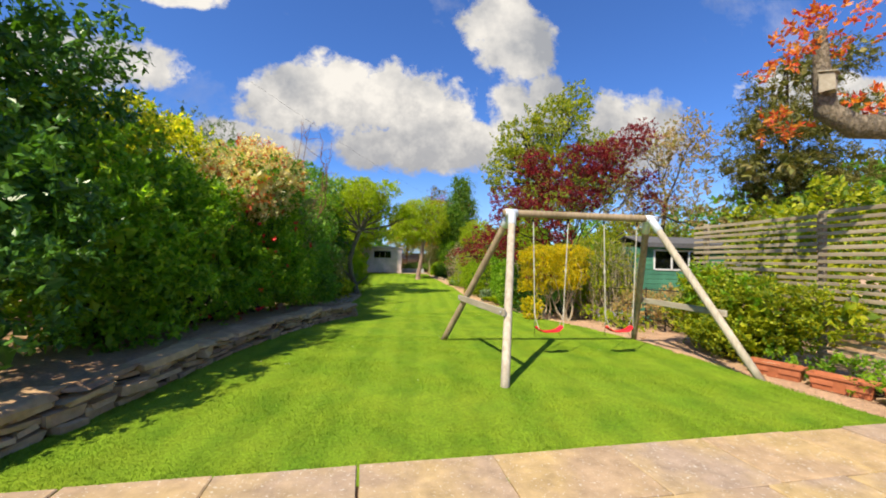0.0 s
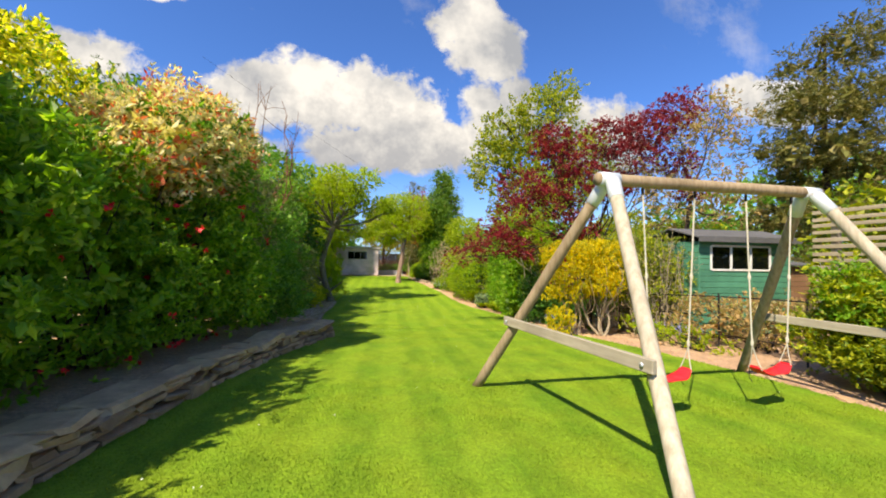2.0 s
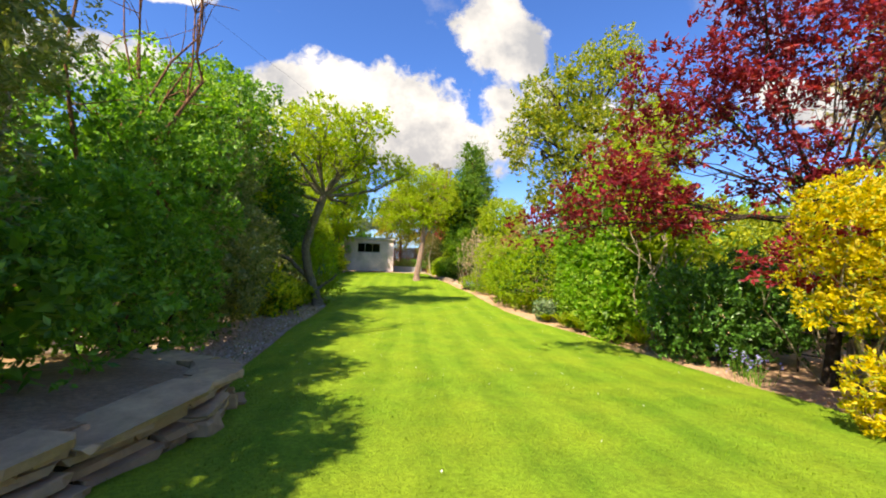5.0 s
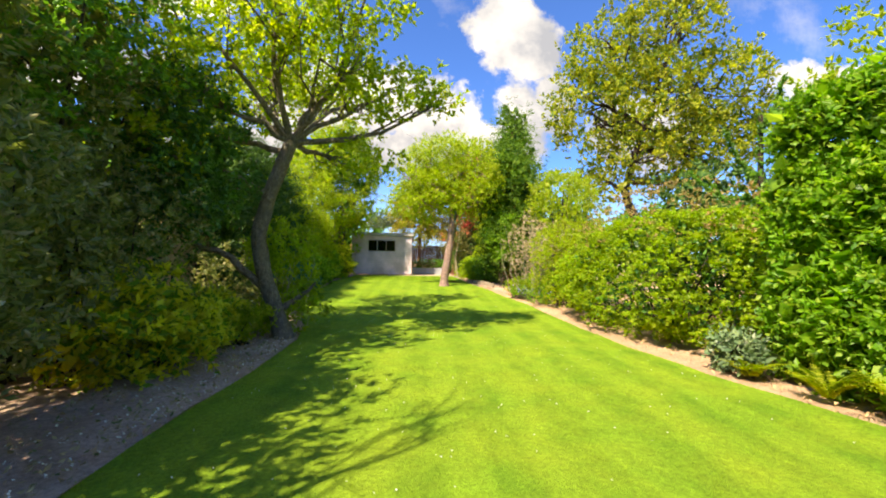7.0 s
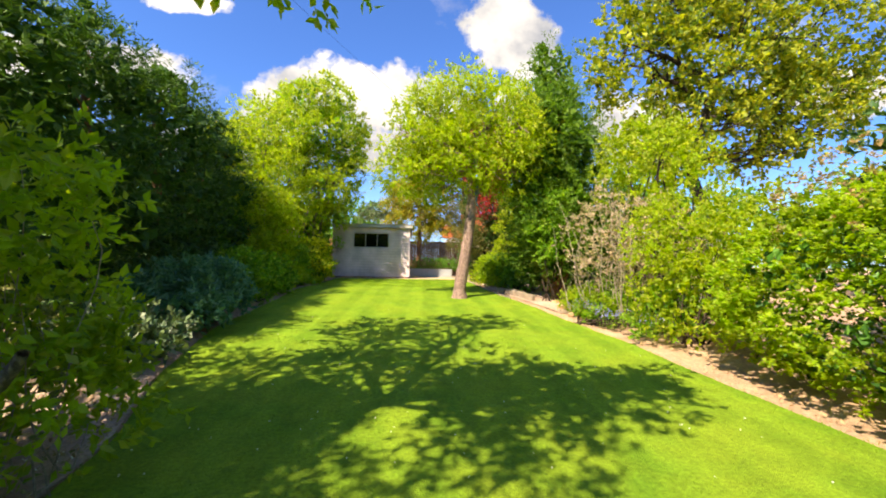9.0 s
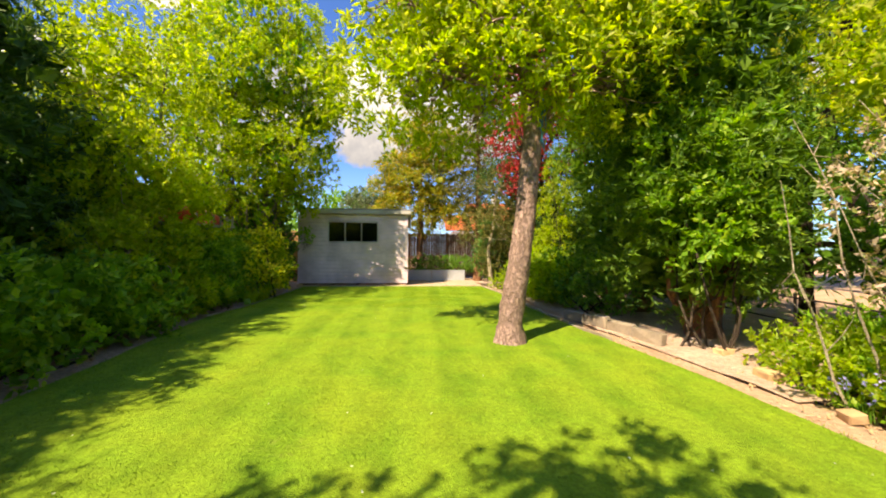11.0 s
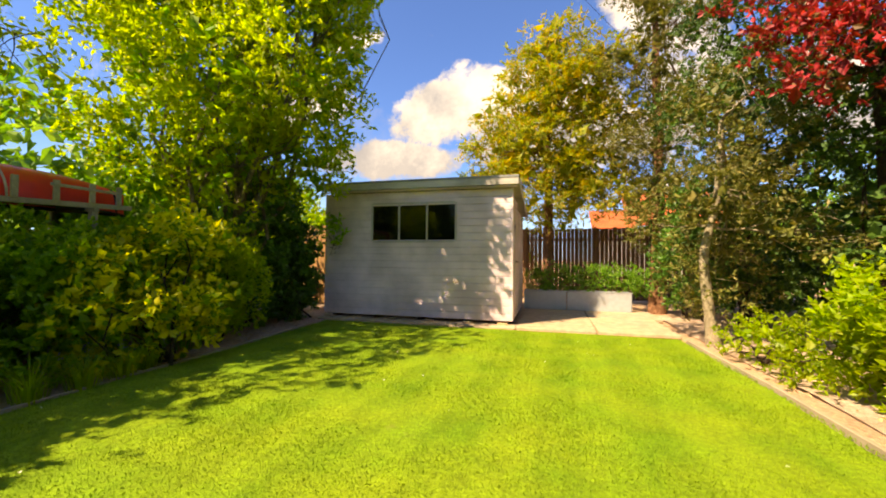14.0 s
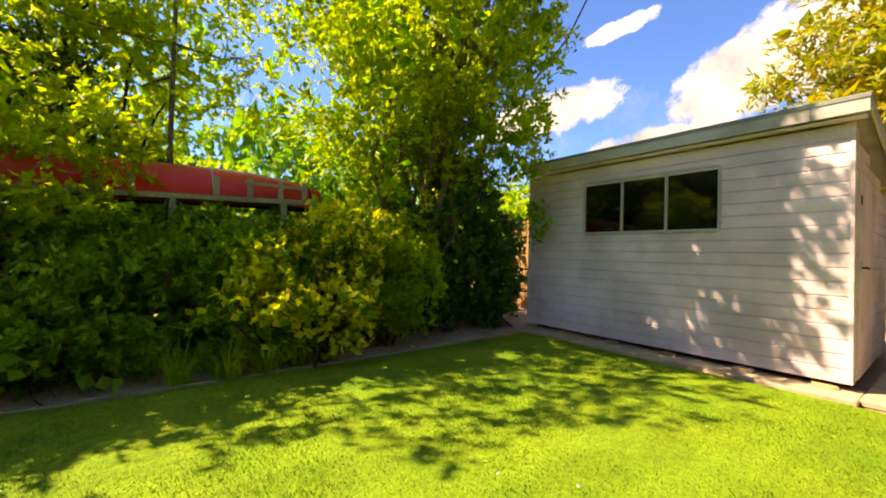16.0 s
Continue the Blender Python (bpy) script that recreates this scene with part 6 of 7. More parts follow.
tree("japanese_maple", (5.25, 7.9), [(0, 0, 0), (0.05, 0, 0.6), (0.1, 0, 1.2), (0.0, 0, 1.9)],
     [(-3.0, 1.0, 1.75, 0.55, 0.5, 0.22), (-2.3, 0.8, 2.15, 0.65, 0.6, 0.28), (-1.5, 0.5, 2.0, 0.6, 0.55, 0.25), (-2.0, 0.5, 2.75, 0.55, 0.5, 0.3), (-1.7, 0.3, 3.5, 0.6, 0.6, 0.4), (-0.9, 0.1, 3.1, 0.7, 0.6, 0.4), (-0.7, 0.0, 4.2, 0.7, 0.6, 0.45), (-1.2, -0.2, 4.7, 0.5, 0.5, 0.3),
      (0.3, -0.4, 4.7, 0.65, 0.6, 0.4), (1.2, -0.7, 4.9, 0.6, 0.6, 0.45), (1.7, -1.0, 5.4, 0.45, 0.5, 0.4), (2.1, -0.6, 4.2, 0.45, 0.4, 0.2), (2.7, -0.4, 3.6, 0.4, 0.4, 0.15), (0.5, -0.2, 3.6, 0.6, 0.5, 0.25), (-0.5, -0.6, 1.4, 0.8, 0.5, 0.3), (-0.3, 0.2, 2.5, 0.5, 0.5, 0.25), (-0.2, -0.2, 3.7, 0.6, 0.5, 0.3), (0.9, -0.5, 4.3, 0.5, 0.5, 0.3)],
     9500, 0.055, L["maple"], BARK_DARK, 98, "spreading purple-red Japanese maple in several layers", r=0.07, top_r=0.05, limb_r=0.022, twigs=8, width=0.028, shell=0.25, inner=0.0, k=8, flat=0.4, lift=0.0, reach=0.13)
shrub("dark_shrub", (5.55, 9.6), [(0, 0, 0.6, 0.95, 0.6, 0.7), (-0.6, 0, 0.5, 0.6, 0.5, 0.55), (0.6, -0.3, 0.8, 0.6, 0.5, 0.6), (-1.0, -0.3, 0.7, 0.5, 0.5, 0.75), (-0.4, -0.8, 0.9, 0.6, 0.5, 0.8)], 4600, 0.05, L["deep"], 57, "dark green shrub in the shade of the maple")


def clipped(name, x0, x1, y0, y1, top, n, leaf, mat, seed, label, width=None, taper=0.1, category="hedge"):
    """A clipped block of hedge: leaves over its four sides and its top."""
    rng = np.random.default_rng(seed)
    yc, xc = (y0 + y1) / 2, (x0 + x1) / 2
    z0 = ground(yc)
    ob = thing(name, (xc, yc, z0), label, category)
    A = np.array([(x1 - x0) * top, (x1 - x0) * top, (y1 - y0) * top, (y1 - y0) * top, (x1 - x0) * (y1 - y0)])
    which = rng.choice(5, n, p=A / A.sum())
    u, v = rng.random(n), rng.random(n)
    X, Y, Z = x0 + (x1 - x0) * u, y0 + (y1 - y0) * u, top * v
    N = np.array([(0, -1, 0), (0, 1, 0), (-1, 0, 0), (1, 0, 0), (0, 0, 1)], float)[which]
    P = np.stack([X, np.where(which == 0, y0, y1), Z], 1)
    s = (which == 2) | (which == 3)
    P[s] = np.stack([np.where(which == 2, x0, x1), Y, Z], 1)[s]
    q = which == 4
    P[q] = np.stack([X, y0 + (y1 - y0) * v, np.full(n, top)], 1)[q]
    sh = 1 - taper * (P[:, 2] / top) ** 3
    P[:, 0], P[:, 1] = xc + (P[:, 0] - xc) * sh, yc + (P[:, 1] - yc) * sh
    bump = lumps(P, 2.5, seed) * 0.09 - rng.random(n) * 0.09
    P += N * bump[:, None]
    P[:, 2] += z0
    keep = (lumps(P, 5.0, seed + 3) > -0.8) & (P[:, 2] > z0 + 0.03)
    P, N = P[keep], N[keep]
    V = sprigs(rng, P, N, 9, leaf, width or leaf * 0.55, leaf * 2, 0.7, 0.15)
    mi = np.zeros(len(V) // 4)
    j = rng.random(len(P)) < 0.25
    V2 = sprigs(rng, P[j] - N[j] * 0.16, N[j], 6, leaf * 2.6, leaf * 1.8, leaf * 2.4, 0.9, 0)
    V = np.concatenate([V, V2])
    from_arrays("foliage", V - np.array(ob.location), np.arange(len(V)).reshape(-1, 4), [mat], ob)
    w = Wood(seed)
    for _ in range(14):
        f = (w.rng.uniform(x0, x1) - xc, w.rng.uniform(y0, y1) - yc)
        f = (f[0] * 0.7, f[1] * 0.7)
        w.limb((*f, -0.03), (f[0] * 1.1, f[1] * 1.1, top * 0.8), 0.02, 0.006, 0.06, 5, 5)
    tagged(w.done("stem_tangle", BARK_DARK, ob), kind="stuff")
    return ob


clipped("ivy_hedge", 4.15, 5.8, 10.7, 13.15, 3.05, 5000, 0.08, L["bright"], 58, "tall square block of ivy-clad hedge with glossy green leaves", 0.045)
tree("loose_shrub_tree", (5.6, 12.2), [(0, 0, 0), (0, 0, 1.5), (0, 0, 3.0)], [(-0.2, 0, 3.6, 0.9, 0.9, 0.5), (0.4, -0.8, 4.1, 0.9, 0.9, 0.5), (-0.5, 0.5, 3.3, 0.6, 0.6, 0.3), (0.6, 0.3, 4.7, 0.7, 0.7, 0.4)],
     1500, 0.06, L["lime"], BARK_PALE, 152, "loose yellow-green tree rising behind the ivy hedge", r=0.06, limb_r=0.025, shell=0.2, inner=0.0, twigs=10)
s = shrub("elder_shrub", (4.75, 10.2), [(0, 0, 2.3, 0.6, 0.4, 0.6), (-0.3, 0.1, 2.9, 0.6, 0.5, 0.5), (0.4, 0.0, 1.9, 0.5, 0.4, 0.4)], 1300, 0.06, L["lime"], 59, "loose yellow-green leaved shrub over the ivy hedge", bark=BARK_PALE, stem_r=0.02, shell=0.4, inner=0)


def fern(at, n, length, seed, label="bright green fern with arching fronds"):
    ob = thing("fern", (at[0], at[1], ground(at[1]) - 0.02), label, "fern", "ferns by the hedge")
    rng = np.random.default_rng(seed)
    V = []
    for _ in range(n):
        a = rng.uniform(0, 6.283)
        out = np.array([math.cos(a), math.sin(a), 0])
        side = np.array([-out[1], out[0], 0])
        ln = length * rng.uniform(0.7, 1.1)
        arch = rng.uniform(0.5, 1.0)
        for t in np.linspace(0.15, 1, 20):
            p = out * ln * t * t * arch + np.array([0, 0, ln * (t - 0.5 * arch * t * t)])
            w = 0.1 * math.sin(math.pi * min(1, t * 0.85 + 0.1)) + 0.012
            for s_ in (-1, 1):
                d = unit(side * s_ + out * 0.35)
                V.append(leaf_quads(p[None], d[None], np.array([[0.2, 0.1, 0.3]]) + out * 0.8, w, 0.022))
    V = np.concatenate(V)
    from_arrays("fronds", V, np.arange(len(V)).reshape(-1, 4), [L["lime"]], ob)


for i, (x, y, l) in enumerate(((4.05, 11.7, 0.6), (4.35, 11.0, 0.7), (3.95, 12.3, 0.5), (4.5, 10.3, 0.65), (3.85, 13.05, 0.35))):
    fern((x, y), 17, l, 500 + i)
shrub("poppy_clump", (3.95, 13.3), [(0, 0, 0.2, 0.25, 0.3, 0.2)], 330, 0.06, L["silver"], 62, "low clump of soft grey-green leaves below the hedge", category="plant", k=6)
# the dark green inner_mat paints shade into the depth of the hedge
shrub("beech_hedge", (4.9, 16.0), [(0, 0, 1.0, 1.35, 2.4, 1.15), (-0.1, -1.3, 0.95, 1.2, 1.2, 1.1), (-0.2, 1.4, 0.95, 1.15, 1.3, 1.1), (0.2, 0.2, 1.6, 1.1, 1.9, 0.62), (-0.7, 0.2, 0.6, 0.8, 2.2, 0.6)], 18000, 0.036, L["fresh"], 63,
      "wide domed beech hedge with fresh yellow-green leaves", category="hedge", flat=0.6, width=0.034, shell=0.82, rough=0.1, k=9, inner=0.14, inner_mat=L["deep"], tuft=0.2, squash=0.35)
crown("young_growth", bpy.data.objects["beech_hedge"], [(4.9, 16.0, 1.0, 1.38, 2.4, 1.28), (4.9, 16.1, 1.35, 1.25, 2.2, 0.95)], 2600, 0.03, L["bronze"], 163, inner=0, shell=0.97, rough=0.05, floor=1.15, flat=0.5, width=0.022, label="copper-tinted young leaves along the top")
shrub("golden_shrub", (4.2, 19.2), [(0, 0, 0.7, 0.7, 0.7, 0.75), (0.1, 0.3, 1.5, 0.6, 0.7, 0.6), (0.6, -0.3, 1.5, 0.7, 0.7, 0.6)], 3000, 0.05, L["lime"], 64, "yellow-green shrub beyond the domed hedge")
twiggy("pale_twiggy_shrub", (3.95, 20.9), 1.5, 2.5, 24, 101, "loose twiggy shrub with pale stems and small fading leaves", 1500, L["fading"])
twiggy("pale_twiggy_shrub", (4.7, 20.6), 1.4, 2.3, 20, 105, "loose twiggy shrub with pale stems and small fading leaves", 900, L["fading"])
shrub("lime_shrub", (5.0, 21.4), [(0, 0, 2.8, 1.0, 1.1, 0.8), (0.3, 0.8, 3.4, 1.0, 1.0, 0.7), (-0.3, -0.2, 3.4, 0.7, 0.8, 0.5)], 2600, 0.06, L["lime"], 65, "tall yellow-green leaved shrub behind the twiggy one", stem_r=0.035)
shrub("border_plants", (3.35, 20.6), [(0, 0, 0.14, 0.25, 0.6, 0.16), (0.3, 0.8, 0.15, 0.3, 0.4, 0.16), (0.3, -1.1, 0.12, 0.3, 0.5, 0.14), (1.0, 0.3, 0.3, 0.7, 0.9, 0.32), (1.2, -1.0, 0.35, 0.7, 0.8, 0.36), (1.3, 1.3, 0.35, 0.7, 0.8, 0.36)], 2400, 0.045, L["bright"], 66, "low green plants among the bluebells", category="plant")
shrub("border_plants", (3.5, 21.6), [(0, 0, 0.12, 0.3, 0.5, 0.16), (0.5, 0.2, 0.2, 0.5, 0.6, 0.24), (0.2, -0.8, 0.16, 0.3, 0.5, 0.2)], 1500, 0.05, L["fresh"], 164, "low bright green plants beside the bluebells", category="plant")
conifer("tall_conifer", (3.85, 23.6), [(0, 0, 1.1, 0.85, 0.9, 0.75), (0, 0, 2.1, 1.2, 1.15, 1.0), (0, 0, 3.2, 1.15, 1.1, 0.95), (-0.1, -0.2, 4.1, 0.85, 0.85, 0.7), (-0.3, -0.4, 4.75, 0.5, 0.5, 0.45)], 5600, L["thuja"], 220, "tall dense dark green conifer with reddish stems at its foot",
        extra=[((0, 0, 0), (0.4 * math.cos(i), 0.4 * math.sin(i), 1.2), 0.085, 0.04) for i in range(9)])
shrub("ivy_clump", (3.5, 23.0), [(0, 0, 1.5, 0.55, 0.55, 0.5), (-0.1, 0.1, 2.3, 0.5, 0.5, 0.5)], 1300, 0.07, L["bright"], 67, "glossy green leafy growth on the front of the conifer", width=0.04)
conifer("tall_conifer", (4.3, 25.6), [(0, 0, 1.3, 1.1, 1.1, 1.2), (0, 0, 3.0, 1.25, 1.25, 1.4), (0, 0, 5.0, 1.1, 1.1, 1.4), (0, 0, 6.6, 0.7, 0.7, 1.1)], 4600, L["thuja"], 221, "tall dense dark green conifer behind the young tree")
conifer("tall_conifer", (5.0, 28.0), [(0, 0, 1.6, 1.2, 1.2, 1.2), (0, 0, 3.4, 1.3, 1.3, 1.4), (0, 0, 5.4, 1.1, 1.1, 1.5), (0, 0, 7.2, 0.7, 0.7, 1.1)], 4200, L["thuja"], 222, "tall dense dark green conifer at the side of the garden")
shrub("green_shrub", (3.3, 25.4), [(0, 0, 0.5, 0.5, 0.8, 0.5), (0, 1.0, 0.5, 0.5, 0.7, 0.55)], 1300, 0.055, L["mid"], 68, "low green shrub beneath the conifers")
shrub("azalea", (3.05, 27.3), [(0, 0, 0.45, 0.5, 0.7, 0.5), (0.15, 0.8, 0.55, 0.55, 0.6, 0.55), (0.0, -0.8, 0.4, 0.45, 0.5, 0.42)], 3400, 0.055, L["fresh"], 69, "low fresh green leaved shrub beside the lawn edge", flat=0.3, width=0.03)
shrub("golden_cypress", (3.7, 28.0), [(-0.1, 0, 1.0, 0.45, 0.45, 0.9), (-0.1, 0, 2.0, 0.42, 0.42, 0.8), (-0.1, 0, 2.7, 0.22, 0.22, 0.5)], 2600, 0.042, L["lime"], 70, "narrow upright yellow-green cypress")
tree("rowan_tree", (1.27, 23.4), [(-0.02, 0, 0), (0.0, 0, 0.35), (0.09, 0, 0.9), (0.17, 0, 1.5), (0.23, 0, 2.1), (0.27, 0, 2.7), (0.2, 0.1, 3.5)],
     [(-1.5, -0.2, 3.9, 0.6, 0.6, 0.6), (-0.8, 0.2, 4.5, 0.7, 0.7, 0.6), (-1.2, 0, 3.1, 0.6, 0.6, 0.5), (0, 0, 5.0, 0.9, 0.9, 0.6), (0.9, -0.2, 4.6, 0.8, 0.8, 0.6), (0.3, -0.6, 3.9, 0.6, 0.5, 0.4), (1.1, 0, 3.3, 0.6, 0.6, 0.4), (-0.4, -0.6, 3.5, 0.5, 0.5, 0.4),
      (1.9, 0.1, 3.9, 0.7, 0.6, 0.5), (-0.6, 0.6, 3.0, 0.5, 0.5, 0.4), (1.2, -0.9, 4.0, 0.5, 0.5, 0.4), (0.6, 0.3, 2.9, 0.4, 0.4, 0.3),
      (-1.5, 0, 3.2, 0.5, 0.6, 0.5), (-0.7, -0.3, 3.1, 0.6, 0.6, 0.4), (0.9, -0.4, 3.2, 0.7, 0.6, 0.5), (1.6, 0, 3.2, 0.6, 0.6, 0.5), (0.0, 0.4, 4.1, 0.9, 0.8, 0.6), (-1.0, 0.1, 3.8, 0.7, 0.7, 0.5), (1.2, 0.3, 5.0, 0.7, 0.7, 0.5)],
     9500, 0.08, L["lime"], BARK, 102, "young tree with scaly trunk and drooping bright green leaves on lawn", r=0.155, top_r=0.10, limb_r=0.045, twigs=7, sides=16, extra=[((0.25, 0, 2.35), (0.75, 0.1, 3.6), 0.075, 0.04)], width=0.03, shell=0.3, inner=0.0, lift=-0.5, k=9, reach=0.2)


def rope_tie():
    ob = thing("blue_rope", (1.62, 23.3, 2.35), "short frayed blue rope hanging from the tree", "rope")
    w = Wood(6)
    for i in range(5):
        w.limb((0.0, 0, 0.5), (0.02 * i - 0.03, 0.01 * i, -0.05 - 0.03 * i), 0.007, 0.004, 0.05, 6, 5)
    w.done("strands", plain_mat("blue_rope_fibre", (0.05, 0.36, 0.62), 0.8, 0.1), ob)


rope_tie()
conifer("golden_cedar", (0.5, 34.6), [(0, 0, 2.3, 1.2, 0.9, 0.32), (-0.6, -0.1, 3.0, 1.2, 0.9, 0.35), (0.8, 0, 3.2, 1.0, 0.9, 0.35), (0, 0, 3.9, 1.5, 1.0, 0.4), (-0.4, 0, 4.6, 1.2, 0.9, 0.4), (0.6, 0, 5.0, 1.2, 0.9, 0.4), (0, 0, 5.7, 1.0, 0.8, 0.45), (0.2, 0, 6.4, 0.7, 0.6, 0.45), (1.2, -0.1, 2.6, 0.9, 0.7, 0.3), (1.5, 0, 4.5, 0.9, 0.8, 0.3), (1.3, -0.1, 5.6, 0.8, 0.7, 0.3), (-1.1, 0, 3.7, 0.9, 0.7, 0.3)],
        7000, L["cedar"], 230, "golden-leaved cedar with level drooping boughs behind the shed", bark=BARK_RED, shell=0.5, inner=0.05, leaf=0.11, width=0.03, lift=-0.4)
conifer("feathery_conifer", (2.7, 33.7), [(0, 0, 2.4, 0.7, 0.7, 0.3), (-0.2, 0, 3.4, 0.9, 0.8, 0.3), (0.3, 0, 4.3, 1.0, 0.8, 0.3), (-0.3, 0, 5.2, 0.9, 0.8, 0.3), (0.4, 0, 6.0, 0.9, 0.7, 0.3), (0, 0, 6.9, 0.8, 0.7, 0.35), (0.5, 0, 7.8, 0.7, 0.6, 0.4)],
        4200, L["spruce"], 231, "airy brown-green conifer with fine drooping twigs", bark=BARK_RED, shell=0.3, inner=0.03, leaf=0.09, width=0.022, lift=-0.4)
tree("purple_plum", (4.0, 30.0), [(0, 0, 0), (0.05, 0, 1.2), (0, 0, 2.6), (-0.1, 0, 3.8)], [(-0.9, -0.8, 4.0, 0.8, 0.9, 0.7), (0.2, -0.9, 4.8, 1.1, 1.0, 0.8), (-0.6, -0.4, 5.8, 1.1, 1.0, 0.8), (0.8, -0.4, 3.5, 0.8, 0.9, 0.6), (1.2, 0, 5.6, 1.0, 1.0, 0.8), (-1.0, -0.9, 2.9, 0.5, 0.5, 0.3)],
     6200, 0.06, L["plum"], BARK_DARK, 103, "tall dark red leaved plum tree among the conifers", r=0.09, shell=0.3, inner=0.02, twigs=8)
tree("yew", (2.55, 30.4), [(0, 0, 0), (-0.06, 0, 0.5), (-0.12, 0, 1.1), (0.05, 0, 1.8), (0.1, 0, 2.8)], [(0.1, -0.1, 1.9, 0.7, 0.6, 0.28), (0.5, 0.2, 2.4, 0.8, 0.7, 0.3), (-0.3, 0.4, 1.5, 0.5, 0.5, 0.3), (0.4, 0, 3.1, 0.7, 0.7, 0.35), (0.8, -0.4, 1.4, 0.6, 0.6, 0.3), (0.2, 0.5, 0.8, 0.5, 0.5, 0.4)],
     3400, 0.055, L["spruce"], BARK_PALE, 104, "small tree with a pale bare trunk and feathery green boughs", r=0.07, top_r=0.03, limb_r=0.02, width=0.018, k=10, flat=0.5, inner=0.03)
tree("holly_tree", (3.5, 31.9), [(0, 0, 0), (0, 0, 1.5), (0.1, 0, 3.4)], [(0, 0, 1.2, 0.8, 0.8, 1.0), (0.1, 0, 2.6, 0.9, 0.8, 0.9), (-0.4, 0, 3.6, 0.7, 0.7, 0.6), (0.6, 0, 4.0, 0.9, 0.8, 0.9), (0.1, 0, 5.2, 0.8, 0.8, 0.8)],
     4200, 0.06, L["conifer"], BARK_DARK, 158, "tall dark mixed evergreen beside the steel planter", r=0.07, limb_r=0.025)
shrub("dark_shrub", (3.1, 33.0), [(0, 0, 0.9, 0.6, 0.8, 0.9), (0.1, -0.6, 1.6, 0.5, 0.6, 0.7), (-0.1, 0.6, 1.9, 0.6, 0.6, 0.8)], 2400, 0.055, L["deep"], 71, "dark green shrub beside the steel planter")
shrub("border_plants", (2.75, 29.6), [(0, 0, 0.2, 0.3, 0.7, 0.2), (0.1, -0.7, 0.22, 0.3, 0.5, 0.22)], 700, 0.04, L["fresh"], 72, "low bright green plants along the lawn edge", category="plant")
shrub("dark_shrub", (4.0, 30.0), [(0, 0, 1.3, 0.7, 1.0, 1.3), (0, 0.3, 3.0, 0.7, 0.9, 1.0)], 2600, 0.055, L["conifer"], 73, "tall mixed green shrub behind the pale trunk")
s = shrub("climbing_rose", (-3.0, 30.75, 1.25), [(0, 0.06, 0.1, 0.2, 0.1, 0.28), (-0.1, 0.0, 0.3, 0.15, 0.1, 0.15)], 75, 0.07, L["bright"], 74, "green leafy sprays hanging over the shed corner", inner=0, stem_r=0.005)

# trees beyond the garden
tree("tall_sycamore", (12.6, 28.0, -0.3), [(0, 0, 0), (-0.6, 0, 2.5), (-1.9, 0, 4.6), (-1.2, 0, 7.0), (0, 0, 10)],
     [(-3.4, 0, 8.5, 2.1, 2.0, 1.8), (-2.6, 0, 11.6, 2.2, 2.0, 1.7), (0, 0, 9.0, 2.6, 2.4, 2.2), (0, 0, 13.2, 2.6, 2.4, 1.9), (3.2, 0, 10.4, 2.4, 2.2, 2.2), (2.6, 0, 7.2, 2.2, 2.0, 1.5), (-1.4, 0, 6.4, 1.9, 1.8, 1.1), (4.6, 0, 8.4, 1.5, 1.5, 1.2), (-2.6, 0, 5.2, 1.3, 1.3, 0.8), (1.2, 0, 5.4, 1.5, 1.4, 0.9), (-4.4, 0, 9.6, 1.2, 1.2, 1.3), (1.6, 0, 15.2, 1.3, 1.3, 1.4)],
     9500, 0.16, L["goldgreen"], BARK_DARK, 110, "tall spreading tree with yellow-green spring leaves beyond the garden", r=0.28, top_r=0.1, limb_r=0.14, twigs=10, shell=0.35, inner=0.03, width=0.09, k=8, rough=0.25)


def monkey_puzzle():
    z = ground(15.8)
    ob = thing("monkey_puzzle", (6.6, 15.8, z), "young monkey puzzle tree with spiky upturned arms", "tree")
    w = Wood(120)
    w.tube(np.array([(0, 0, 0), (0, 0, 2), (0.03, 0, 4.1)]), [0.07, 0.06, 0.04], 8)
    w.done("trunk", BARK_DARK, ob)
    rng = np.random.default_rng(121)
    P, D = [], []
    w = Wood(122)
    for i in range(9):
        a = rng.uniform(0, 6.283)
        if i < 4:
            a = (math.pi, 2.7, 0.1, 3.6)[i]
        ln = rng.uniform(0.9, 1.5)
        h = 2.3 + 0.22 * i
        t = np.linspace(0, 1, 12)
        p = np.stack([np.cos(a) * ln * t, np.sin(a) * ln * t, h - 0.15 * t + 0.75 * t ** 2.4], 1)
        w.tube(p, np.full(12, 0.018), 5)
        for q in np.linspace(0.1, 1, 60):
            c = np.array([np.interp(q, t, p[:, k]) for k in range(3)])
            P.append(c)
            D.append(unit(rng.normal(0, 1, 3)))
    for q in np.linspace(1.8, 4.1, 60):
        P.append((0, 0, q))
        D.append(unit(rng.normal(0, 1, 3)))
    tagged(w.done("branchwork", L["mid"], ob), kind="stuff")
    V = sprigs(rng, np.array(P), np.array(D), 9, 0.07, 0.03, 0.03, 0.6, 0.2)
    from_arrays("needles", V, np.arange(len(V)).reshape(-1, 4), [L["mid"]], ob)


